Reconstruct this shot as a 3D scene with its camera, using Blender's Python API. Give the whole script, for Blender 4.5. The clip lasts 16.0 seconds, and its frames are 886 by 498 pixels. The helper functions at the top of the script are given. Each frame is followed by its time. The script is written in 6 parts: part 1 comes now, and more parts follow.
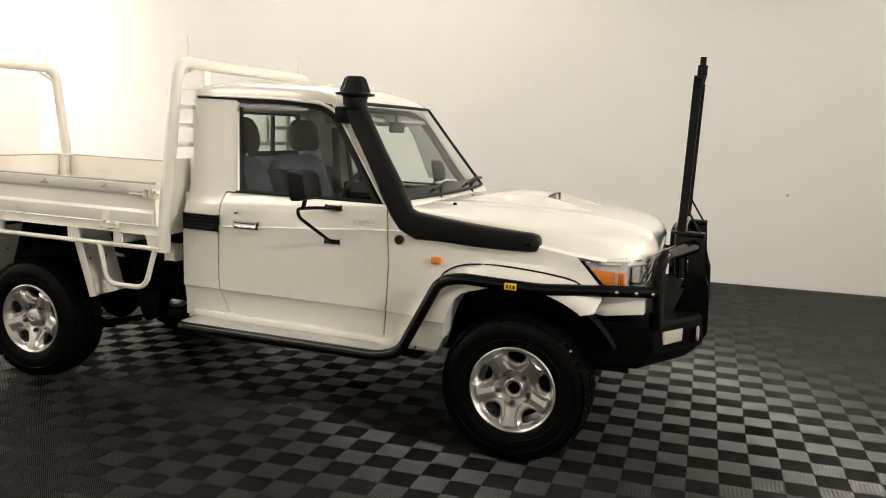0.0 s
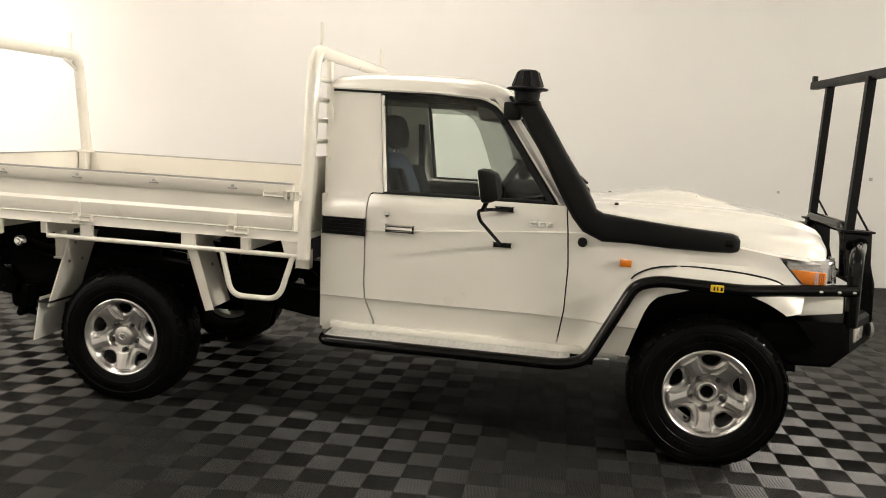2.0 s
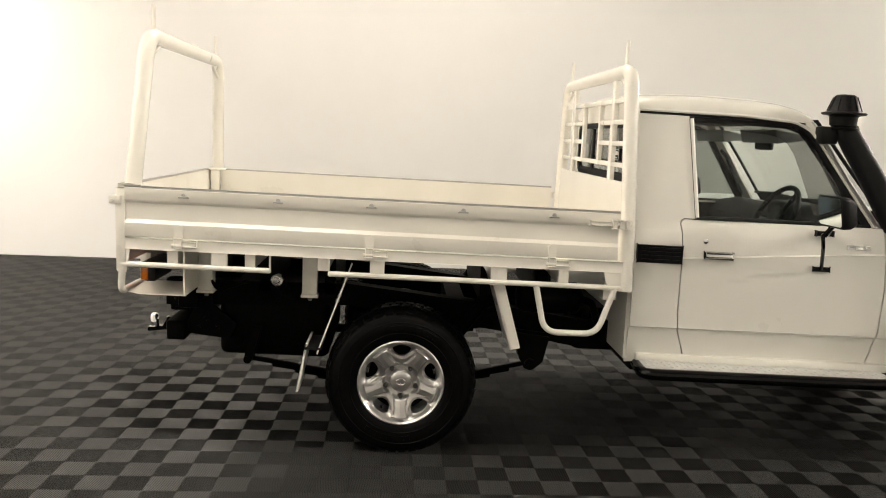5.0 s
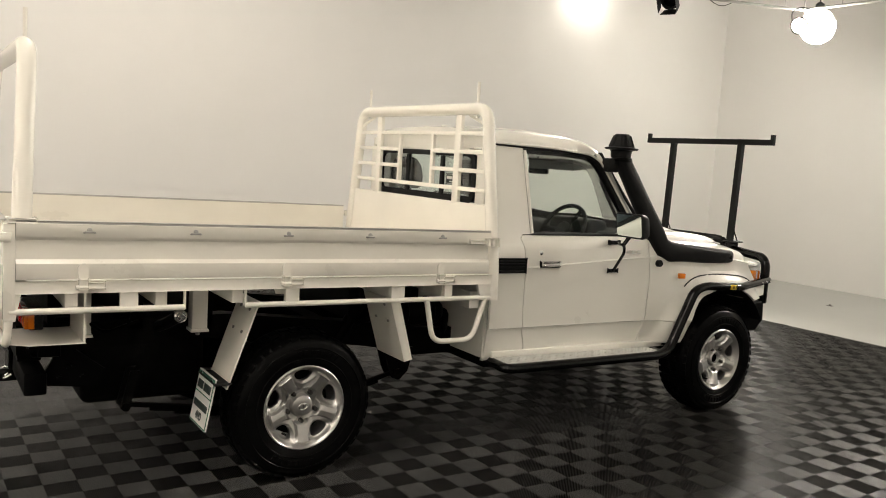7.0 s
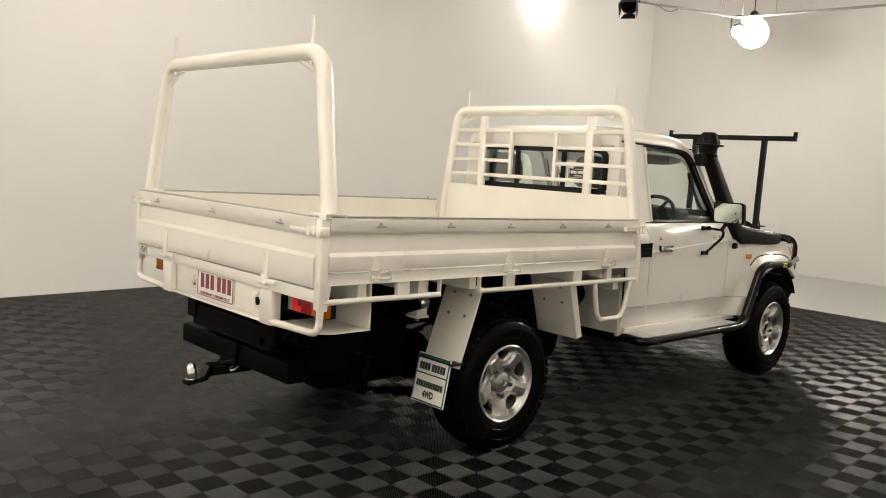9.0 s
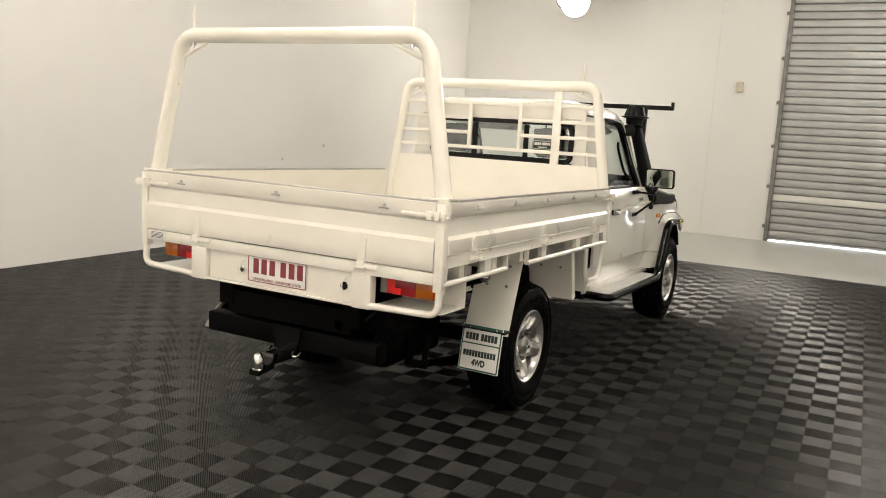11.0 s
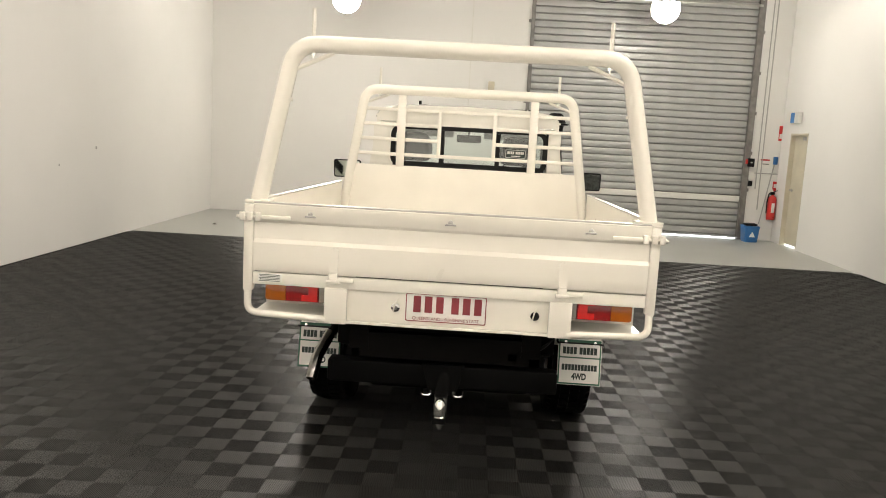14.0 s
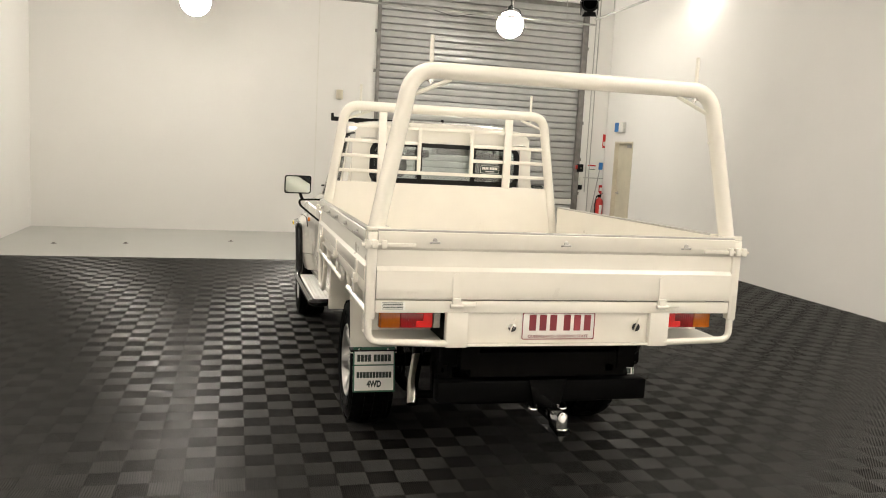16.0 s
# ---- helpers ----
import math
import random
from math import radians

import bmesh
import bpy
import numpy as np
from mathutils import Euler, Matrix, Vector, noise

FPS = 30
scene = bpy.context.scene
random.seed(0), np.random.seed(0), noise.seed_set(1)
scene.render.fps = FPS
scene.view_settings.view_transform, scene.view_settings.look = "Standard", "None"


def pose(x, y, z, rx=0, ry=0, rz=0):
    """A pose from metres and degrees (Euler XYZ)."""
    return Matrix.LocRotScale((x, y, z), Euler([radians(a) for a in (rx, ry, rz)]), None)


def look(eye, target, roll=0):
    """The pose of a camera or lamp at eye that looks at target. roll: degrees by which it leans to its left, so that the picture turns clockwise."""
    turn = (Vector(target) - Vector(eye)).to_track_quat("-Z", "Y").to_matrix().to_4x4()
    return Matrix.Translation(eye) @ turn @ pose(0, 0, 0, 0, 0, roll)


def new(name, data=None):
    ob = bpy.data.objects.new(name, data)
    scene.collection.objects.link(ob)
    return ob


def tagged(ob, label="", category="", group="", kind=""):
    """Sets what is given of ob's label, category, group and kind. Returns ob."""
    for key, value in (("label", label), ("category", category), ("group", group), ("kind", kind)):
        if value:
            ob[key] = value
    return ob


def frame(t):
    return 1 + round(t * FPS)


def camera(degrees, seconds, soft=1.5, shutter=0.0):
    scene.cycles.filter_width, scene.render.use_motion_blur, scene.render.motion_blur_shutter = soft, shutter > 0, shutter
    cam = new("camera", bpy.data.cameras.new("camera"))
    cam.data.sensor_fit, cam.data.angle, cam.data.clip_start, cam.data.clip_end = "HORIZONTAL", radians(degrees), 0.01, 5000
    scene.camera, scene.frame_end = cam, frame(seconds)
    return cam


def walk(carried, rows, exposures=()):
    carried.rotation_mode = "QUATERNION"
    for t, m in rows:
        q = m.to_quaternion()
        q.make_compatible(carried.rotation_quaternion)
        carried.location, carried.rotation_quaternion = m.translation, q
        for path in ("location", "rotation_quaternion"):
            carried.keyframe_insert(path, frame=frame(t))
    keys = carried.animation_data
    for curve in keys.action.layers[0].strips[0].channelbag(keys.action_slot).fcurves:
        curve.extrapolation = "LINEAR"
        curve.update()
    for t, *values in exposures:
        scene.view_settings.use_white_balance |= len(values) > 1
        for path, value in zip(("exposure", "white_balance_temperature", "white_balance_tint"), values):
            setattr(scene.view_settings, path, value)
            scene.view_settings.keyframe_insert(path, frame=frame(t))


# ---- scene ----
cam = camera(57.65, 16.0, soft=1.0)
PATH = [
    (0, (4.071, -4.734, 1.651), (3.44, -2.859, 1.358), 1.94),
    (0.5, (3.669, -4.816, 1.629), (3.122, -2.914, 1.341), 2.1),
    (1, (3.268, -4.895, 1.613), (2.784, -2.975, 1.327), 2.18),
    (1.5, (2.864, -4.935, 1.604), (2.464, -2.996, 1.318), 2.32),
    (2, (2.476, -4.904, 1.59), (2.161, -2.95, 1.303), 2.35),
    (2.5, (2.022, -4.929, 1.597), (1.821, -2.961, 1.308), 2.49),
    (3, (1.598, -4.893, 1.607), (1.436, -2.922, 1.314), 2.32),
    (3.5, (1.165, -4.856, 1.628), (1.02, -2.883, 1.331), 2.38),
    (4, (0.715, -4.857, 1.637), (0.6, -2.883, 1.336), 2.27),
    (4.2, (0.581, -4.849, 1.635), (0.488, -2.873, 1.336), 2.34),
    (6.3, (-1.155, -4.669, 1.678), (-0.467, -2.806, 1.442), 2.87),
    (6.5, (-1.309, -4.643, 1.693), (-0.518, -2.821, 1.455), 3.17),
    (7, (-1.688, -4.539, 1.675), (-0.582, -2.887, 1.457), 3.53),
    (7.5, (-2.085, -4.314, 1.608), (-0.803, -2.793, 1.403), 3.42),
    (8, (-2.54, -4.141, 1.598), (-1.219, -2.654, 1.382), 3.56),
    (8.5, (-3.013, -3.96, 1.587), (-1.66, -2.503, 1.371), 3.41),
    (9, (-3.372, -3.731, 1.597), (-1.986, -2.305, 1.38), 3.24),
    (9.2, (-3.484, -3.675, 1.599), (-2.076, -2.272, 1.381), 3.41),
    (11.3, (-4.56, -2.34, 1.679), (-2.778, -1.489, 1.366), 3.34),
    (11.5, (-4.619, -2.197, 1.691), (-2.819, -1.384, 1.374), 3.32),
    (12, (-4.711, -1.844, 1.679), (-2.878, -1.099, 1.385), 3.19),
    (12.5, (-4.869, -1.44, 1.708), (-2.974, -0.87, 1.415), 3.14),
    (13, (-4.914, -0.97, 1.76), (-2.976, -0.596, 1.441), 3.07),
    (13.5, (-4.975, -0.45, 1.715), (-3.007, -0.26, 1.418), 3.3),
    (14, (-4.954, -0.12, 1.676), (-2.975, -0.038, 1.396), 3.15),
    (14.5, (-4.897, 0.322, 1.689), (-2.917, 0.329, 1.405), 3.03),
    (15, (-4.949, 0.712, 1.722), (-2.972, 0.628, 1.434), 3.1),
    (15.5, (-4.945, 1.087, 1.7), (-2.985, 0.794, 1.434), 3.07),
    (16, (-4.884, 1.461, 1.694), (-2.957, 0.984, 1.451), 2.97),
]
walk(cam, [(t, look(eye, target, roll)) for t, eye, target, roll in PATH],
     exposures=[(0.0, 0.70), (4.0, 0.85), (6.5, 0.58), (7.5, 0.50), (9.0, 0.52), (11.5, 0.66), (14.0, 0.66), (16.0, 0.69)])

# ---- world, lamps and exposure ----
SHEAR = 0.0157                       # the unladen truck stands slightly nose down
TURN = 0.765                           # the room's walls and tiles, turned against the truck
ROOM = pose(0, 0, 0, 0, 0, TURN)
WEST, EAST, NORTH, SOUTH, TOP = -5.63, 10.769, 5.036, -5.76, 6.0    # inner faces of the room, in its own axes

world = bpy.data.worlds.new("studio_air")
world.use_nodes = True
world.node_tree.nodes["Background"].inputs[0].default_value = (1.0, 0.95, 0.88, 1)
world.node_tree.nodes["Background"].inputs[1].default_value = 0.012
scene.world = world
WARM = (1.0, 0.915, 0.805)


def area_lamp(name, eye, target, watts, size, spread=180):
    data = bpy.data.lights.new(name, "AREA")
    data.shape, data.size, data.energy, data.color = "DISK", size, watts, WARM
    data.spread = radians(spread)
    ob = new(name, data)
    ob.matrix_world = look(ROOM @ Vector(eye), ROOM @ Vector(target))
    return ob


# floods that hang from the rails, and added fills: place of the lens, where it points, watts, size, spread of the beam
FLOODS_AND_FILLS = [
    ((7.2, 4.56, 4.66), (7.2, 5.036, 4.40), 11, 0.22, 180),
    ((7.2, -5.30, 4.62), (7.2, -5.85, 4.30), 7, 0.22, 180),
    # two washers out of view, added to brighten the long walls' west ends
    ((-4.4, 4.25, 4.9), (-4.4, 5.036, 4.45), 8, 0.22, 180),
    ((-4.3, -4.4, 4.9), (-4.3, -5.25, 4.45), 12, 0.22, 180),
    ((7.0, 4.0, 4.7), (1.0, -0.6, 0.5), 18, 0.30, 180),
    # extra beams added next to the two round lamps, for floor glints and truck
    ((8.77, 2.29, 3.86), (1.5, 0.3, 0.5), 64, 0.30, 100),
    ((9.01, -3.16, 4.00), (1.5, -0.3, 0.5), 64, 0.30, 100),
    ((7.4, -4.7, 4.7), (1.5, -1.2, 0.5), 8, 0.30, 180),
    # unseen floods added to bounce light off the west wall onto the tail
    ((-4.7, 2.6, 4.7), (-5.63, 2.4, 3.6), 265, 0.30, 180),
    ((-4.7, -2.4, 4.7), (-5.63, -2.2, 3.6), 265, 0.30, 180),
    # broad overhead fills, added out of view to brighten truck and floor
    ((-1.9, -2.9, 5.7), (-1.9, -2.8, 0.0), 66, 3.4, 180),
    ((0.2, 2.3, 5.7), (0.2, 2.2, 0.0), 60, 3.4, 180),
]
for eye, target, watts, size, spread in FLOODS_AND_FILLS:
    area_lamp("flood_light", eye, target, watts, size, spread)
# flood lamps at the end of the room, built as globes as wide as their glare, open towards the truck and closed behind
GLOBES = [(9.05, 2.20, 3.87), (9.29, -3.21, 4.00)]
GLOBE_R, GLOBE_WATTS = 0.24, 190


# ---- materials ----
def material(name, colour, rough=0.5, metal=0.0, coat=0.0, vary=0.06, scale=6.0, fine=0.0, fine_scale=220.0, alpha=1.0,
             dirt=0.0, spec=0.5, emit=0.0, piece=0.0, gloss=0.07, gloss_scale=0.0, coat_rough=0.06):
    m = bpy.data.materials.new(name)
    m.use_nodes = True
    n, l = m.node_tree.nodes, m.node_tree.links
    b = n["Principled BSDF"]
    b.inputs["Roughness"].default_value, b.inputs["Metallic"].default_value = rough, metal
    b.inputs["Coat Weight"].default_value, b.inputs["Coat Roughness"].default_value = coat, coat_rough
    b.inputs["Specular IOR Level"].default_value = spec
    b.inputs["Alpha"].default_value = alpha
    if emit:
        b.inputs["Emission Color"].default_value, b.inputs["Emission Strength"].default_value = (*colour, 1), emit
    where = n.new("ShaderNodeTexCoord")
    cloud = n.new("ShaderNodeTexNoise")
    cloud.inputs["Scale"].default_value, cloud.inputs["Detail"].default_value = scale, 6
    l.new(where.outputs["Object"], cloud.inputs["Vector"])
    ramp = n.new("ShaderNodeMapRange")
    ramp.inputs["From Min"].default_value, ramp.inputs["From Max"].default_value = 0.3, 0.7
    ramp.inputs["To Min"].default_value, ramp.inputs["To Max"].default_value = 1 - vary, 1 + vary
    l.new(cloud.outputs["Fac"], ramp.inputs["Value"])
    tint = n.new("ShaderNodeMix")
    tint.data_type, tint.blend_type = "RGBA", "MULTIPLY"
    tint.inputs["Factor"].default_value = 1.0
    tint.inputs["A"].default_value = (*colour, 1)
    last = ramp.outputs["Result"]
    if piece:
        info = n.new("ShaderNodeObjectInfo")
        island = n.new("ShaderNodeNewGeometry")
        both = n.new("ShaderNodeMath")
        l.new(info.outputs["Random"], both.inputs[0]), l.new(island.outputs["Random Per Island"], both.inputs[1])
        both.operation = "ADD"
        step = n.new("ShaderNodeMapRange")
        step.inputs["From Max"].default_value = 2.0
        step.inputs["To Min"].default_value, step.inputs["To Max"].default_value = 1 - piece, 1 + piece
        l.new(both.outputs[0], step.inputs["Value"])
        times = n.new("ShaderNodeMath")
        times.operation = "MULTIPLY"
        l.new(step.outputs["Result"], times.inputs[0]), l.new(last, times.inputs[1])
        last = times.outputs[0]
    l.new(last, tint.inputs["B"])
    colour_out = tint.outputs["Result"]
    grain = n.new("ShaderNodeTexNoise")
    grain.inputs["Scale"].default_value, grain.inputs["Detail"].default_value = fine_scale, 3
    l.new(where.outputs["Object"], grain.inputs["Vector"])
    if dirt:
        smear = n.new("ShaderNodeTexNoise")
        smear.inputs["Scale"].default_value, smear.inputs["Detail"].default_value, smear.inputs["Roughness"].default_value = scale * 0.35, 10, 0.7
        l.new(where.outputs["Object"], smear.inputs["Vector"])
        cut = n.new("ShaderNodeMapRange")
        cut.inputs["From Min"].default_value, cut.inputs["From Max"].default_value = 0.56, 0.75
        cut.inputs["To Max"].default_value = dirt
        l.new(smear.outputs["Fac"], cut.inputs["Value"])
        soil = n.new("ShaderNodeMix")
        soil.data_type = "RGBA"
        l.new(cut.outputs["Result"], soil.inputs["Factor"])
        l.new(colour_out, soil.inputs["A"])
        soil.inputs["B"].default_value = (0.16, 0.14, 0.11, 1)
        colour_out = soil.outputs["Result"]
    l.new(colour_out, b.inputs["Base Color"])
    rough_map = n.new("ShaderNodeMapRange")
    rough_map.inputs["To Min"].default_value, rough_map.inputs["To Max"].default_value = max(0.0, rough - gloss), min(1.0, rough + gloss)
    patch = cloud
    if gloss_scale:
        patch = n.new("ShaderNodeTexNoise")
        patch.inputs["Scale"].default_value, patch.inputs["Detail"].default_value, patch.inputs["Roughness"].default_value = gloss_scale, 9, 0.65
        patch.inputs["Distortion"].default_value = 1.2
        l.new(where.outputs["Object"], patch.inputs["Vector"])
        rough_map.inputs["From Min"].default_value, rough_map.inputs["From Max"].default_value = 0.36, 0.64
    l.new(patch.outputs["Fac"], rough_map.inputs["Value"])
    l.new(rough_map.outputs["Result"], b.inputs["Roughness"])
    if fine:
        bump = n.new("ShaderNodeBump")
        bump.inputs["Strength"].default_value, bump.inputs["Distance"].default_value = fine, 0.002
        l.new(grain.outputs["Fac"], bump.inputs["Height"])
        l.new(bump.outputs["Normal"], b.inputs["Normal"])
    return m


def glass(name, colour, rough=0.0, front=0.022):
    """A thin pane: mostly clear, with a mirror's gloss that grows towards grazing."""
    m = bpy.data.materials.new(name)
    m.use_nodes = True
    n, l = m.node_tree.nodes, m.node_tree.links
    n.remove(n["Principled BSDF"])
    clear, shine, mix = n.new("ShaderNodeBsdfTransparent"), n.new("ShaderNodeBsdfGlossy"), n.new("ShaderNodeMixShader")
    clear.inputs["Color"].default_value = (*colour, 1)
    shine.inputs["Roughness"].default_value = rough
    edge, power, scale = n.new("ShaderNodeLayerWeight"), n.new("ShaderNodeMath"), n.new("ShaderNodeMath")
    edge.inputs["Blend"].default_value = 0.5
    power.operation, scale.operation = "POWER", "MULTIPLY_ADD"
    power.inputs[1].default_value, scale.inputs[1].default_value, scale.inputs[2].default_value = 5.0, 0.90, front
    l.new(edge.outputs["Facing"], power.inputs[0]), l.new(power.outputs[0], scale.inputs[0]), l.new(scale.outputs[0], mix.inputs[0])
    l.new(clear.outputs[0], mix.inputs[1]), l.new(shine.outputs[0], mix.inputs[2])
    l.new(mix.outputs[0], n["Material Output"].inputs["Surface"])
    return m


PAINT = material("cream_white_car_paint", (0.80, 0.78, 0.715), 0.28, coat=1.0, coat_rough=0.02, vary=0.012, scale=3, gloss=0.015)
POWDER = material("cream_white_powder_coat", (0.80, 0.77, 0.695), 0.30, coat=0.65, coat_rough=0.05, vary=0.03, scale=4, fine=0.02, fine_scale=160, dirt=0.05)
BLACK_GLOSS = material("black_gloss_steel", (0.003, 0.003, 0.003), 0.11, coat=0.0, vary=0.2, fine=0.02, spec=0.22, gloss=0.03)
BLACK_PLASTIC = material("black_textured_plastic", (0.010, 0.010, 0.010), 0.42, vary=0.15, fine=0.25, fine_scale=700, spec=0.09)
BLACK_RUBBER = material("black_window_rubber", (0.009, 0.009, 0.009), 0.6, vary=0.2, fine=0.1, spec=0.2)
EXHAUST = material("heat_dulled_steel", (0.30, 0.285, 0.265), 0.20, metal=1.0, vary=0.25, scale=30)
SATIN = material("black_satin_steel", (0.003, 0.003, 0.003), 0.50, vary=0.2, fine=0.06, spec=0.02, gloss=0.06)
CHASSIS = material("black_chassis_steel", (0.0025, 0.0023, 0.0021), 0.5, vary=0.4, scale=14, fine=0.2, fine_scale=120, spec=0.03)
TYRE = material("tyre_rubber", (0.003, 0.003, 0.003), 0.5, coat=0.14, coat_rough=0.24, vary=0.25, scale=20, fine=0.3, fine_scale=300, spec=0.008)
ALLOY = material("silver_alloy", (0.50, 0.49, 0.478), 0.33, metal=0.85, coat=0.3, vary=0.05, scale=14, fine=0.03)
NUT = material("dull_nut_steel", (0.14, 0.135, 0.13), 0.35, metal=0.9, vary=0.2, scale=40)
CHROME = material("bright_chrome", (0.82, 0.82, 0.80), 0.09, metal=1.0, vary=0.03)
STEEL = material("galvanised_edge_steel", (0.46, 0.45, 0.43), 0.38, metal=0.85, vary=0.12, scale=18, fine=0.08)
CHECKER = material("aluminium_checker_plate", (0.60, 0.60, 0.585), 0.36, metal=0.70, vary=0.08, scale=20, fine=0.05)
AMBER_CLEAR = material("bright_amber_lens", (0.78, 0.22, 0.012), 0.10, coat=0.9, vary=0.10, scale=50)
AMBER = material("amber_lens", (0.48, 0.12, 0.005), 0.12, coat=0.8, vary=0.08, scale=60)
RED = material("red_lens", (0.30, 0.008, 0.010), 0.12, coat=0.8, vary=0.1, scale=60)
RED_BRIGHT = material("bright_red_reflector", (0.80, 0.02, 0.02), 0.1, coat=0.8, vary=0.08, scale=60)
SMOKE = material("smoked_clear_lens", (0.34, 0.32, 0.29), 0.12, coat=0.8, vary=0.1, scale=60)
REFLECTOR = material("headlight_reflector", (0.85, 0.85, 0.84), 0.20, metal=0.6, vary=0.15, scale=40)
SEAT = material("blue_grey_seat_fabric", (0.045, 0.057, 0.073), 0.85, vary=0.18, scale=30, fine=0.35, fine_scale=600, spec=0.08)
SEAT_SIDE = material("dark_seat_fabric", (0.007, 0.0075, 0.008), 0.85, vary=0.18, scale=30, fine=0.35, fine_scale=600, spec=0.08)
CABIN = material("dark_grey_cabin_plastic", (0.013, 0.013, 0.014), 0.55, vary=0.12, fine=0.2, fine_scale=500, spec=0.12)
LINING = material("pale_grey_headlining", (0.30, 0.30, 0.28), 0.8, vary=0.06, fine=0.15)
LABEL_WHITE = material("white_sign_plastic", (0.80, 0.79, 0.75), 0.4, vary=0.03)
LABEL_GREEN = material("dark_green_print", (0.012, 0.10, 0.055), 0.45, vary=0.08)
LABEL_DARK = material("black_green_print", (0.02, 0.035, 0.03), 0.5, vary=0.1)
MAROON = material("maroon_print", (0.23, 0.03, 0.04), 0.45, vary=0.08)
YELLOW = material("yellow_badge", (0.80, 0.56, 0.02), 0.4, vary=0.06)
GLASS = glass("clear_green_glass", (0.93, 0.96, 0.945))
GLASS_DARK = glass("tinted_glass", (0.90, 0.94, 0.93), front=0.12)
GLASS_LENS = glass("clear_lens", (0.93, 0.94, 0.93))
VISOR = glass("smoky_visor_plastic", (0.46, 0.455, 0.445), 0.05, front=0.045)
MIRROR = material("mirror_glass", (0.78, 0.84, 0.80), 0.02, metal=1.0, vary=0.01)
WALL = material("white_painted_panel", (0.80, 0.79, 0.765), 0.62, vary=0.02, scale=0.7, fine=0.06, fine_scale=60, dirt=0.03)
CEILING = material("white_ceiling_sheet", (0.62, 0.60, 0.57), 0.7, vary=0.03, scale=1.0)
CONCRETE = material("sealed_grey_concrete", (0.40, 0.405, 0.382), 0.34, vary=0.07, scale=1.3, fine=0.08, fine_scale=90, dirt=0.12)
BASE = material("black_slab_under_tiles", (0.004, 0.004, 0.004), 0.75, vary=0.2, scale=4, spec=0.05)
def ribbed(name, way):
    """Moulded plastic whose fine slanted ribs lie across `way`: gloss that is wide across the ribs and tight along them."""
    m = material(name, TILE_COLOUR, TILE_ROUGH, spec=TILE_SPEC, gloss=0.05, gloss_scale=3.5, vary=0.16, scale=2.2, piece=0.10, dirt=0.06)
    n, l = m.node_tree.nodes, m.node_tree.links
    b = n["Principled BSDF"]
    b.inputs["Anisotropic"].default_value = TILE_ANISO
    across = ROOM.to_3x3() @ Vector((way, 1, 0)).normalized()
    tangent = n.new("ShaderNodeCombineXYZ")
    for k in range(3):
        tangent.inputs[k].default_value = across[k]
    l.new(tangent.outputs[0], b.inputs["Tangent"])
    return m


TILE_COLOUR, TILE_ROUGH, TILE_SPEC, TILE_ANISO = (0.0095, 0.0091, 0.0080), 0.54, 0.90, 1.0
TILES = [ribbed("charcoal_ribbed_plastic", 1), ribbed("charcoal_ribbed_plastic_crosswise", -1)]
TILE_SIDE = material("charcoal_rib_flank", (0.008, 0.0076, 0.007), 0.6, spec=0.2, vary=0.1)
GALV = material("galvanised_roller_steel", (0.42, 0.425, 0.42), 0.40, metal=0.45, vary=0.10, scale=3.0, piece=0.05, fine=0.05)
GUIDE = material("dull_guide_steel", (0.22, 0.21, 0.20), 0.5, metal=0.5, vary=0.25, scale=8, fine=0.1)
DOOR_CREAM = material("cream_door_paint", (0.62, 0.57, 0.45), 0.5, vary=0.06, scale=3, dirt=0.15)
FIRE_RED = material("red_cylinder_paint", (0.55, 0.025, 0.02), 0.3, coat=0.3, vary=0.06)
BLUE = material("blue_plastic", (0.03, 0.16, 0.42), 0.45, vary=0.1, scale=12)
GREY_PIPE = material("grey_conduit", (0.42, 0.42, 0.40), 0.5, vary=0.1)
PVC = material("white_pvc_box", (0.75, 0.74, 0.70), 0.45, vary=0.04)
BARE = material("lamp_lens_glow", (1.0, 0.93, 0.82), 0.3, emit=GLOBE_WATTS / (4 * math.pi ** 2 * GLOBE_R ** 2), vary=0.0)
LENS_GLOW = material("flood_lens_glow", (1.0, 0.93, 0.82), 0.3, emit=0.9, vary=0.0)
DAY = material("daylight_under_door", (0.95, 0.98, 1.0), 0.5, emit=3.0, vary=0.0)


# ---- mesh helpers ----
BODY = [False]                       # set while cab and side-rail parts are built


def wider(x, y):
    """The body spreads towards the flared front fenders."""
    return y * (1 + np.interp(x, (1.1, 1.45, 2.3, 2.8, 3.3, 3.8), (0.06, 0.072, 0.075, 0.145, 0.15, 0.12)))


def part(name, bm, mat, parent=None, label="", smooth=True, rake=True, room=False):
    """Links a bmesh as one mesh object; truck parts lean with the body, room parts turn with the room."""
    if room:
        bm.transform(ROOM)
    elif rake:
        for v in bm.verts:
            v.co.z -= SHEAR * v.co.x
            if BODY[0]:
                v.co.y = wider(v.co.x, v.co.y)
    bmesh.ops.recalc_face_normals(bm, faces=bm.faces)
    me = bpy.data.meshes.new(name)
    bm.to_mesh(me)
    bm.free()
    me.materials.append(mat)
    if smooth:
        me.shade_smooth()
        me.set_sharp_from_angle(angle=radians(35))
    ob = new(name, me)
    ob.parent = parent
    return tagged(ob, label)


def empty(name, label, category, group="", kind="", place=(0, 0, 0)):
    ob = new(name)
    ob.empty_display_size = 0.2
    ob.location = place
    return tagged(ob, label, category, group, kind)


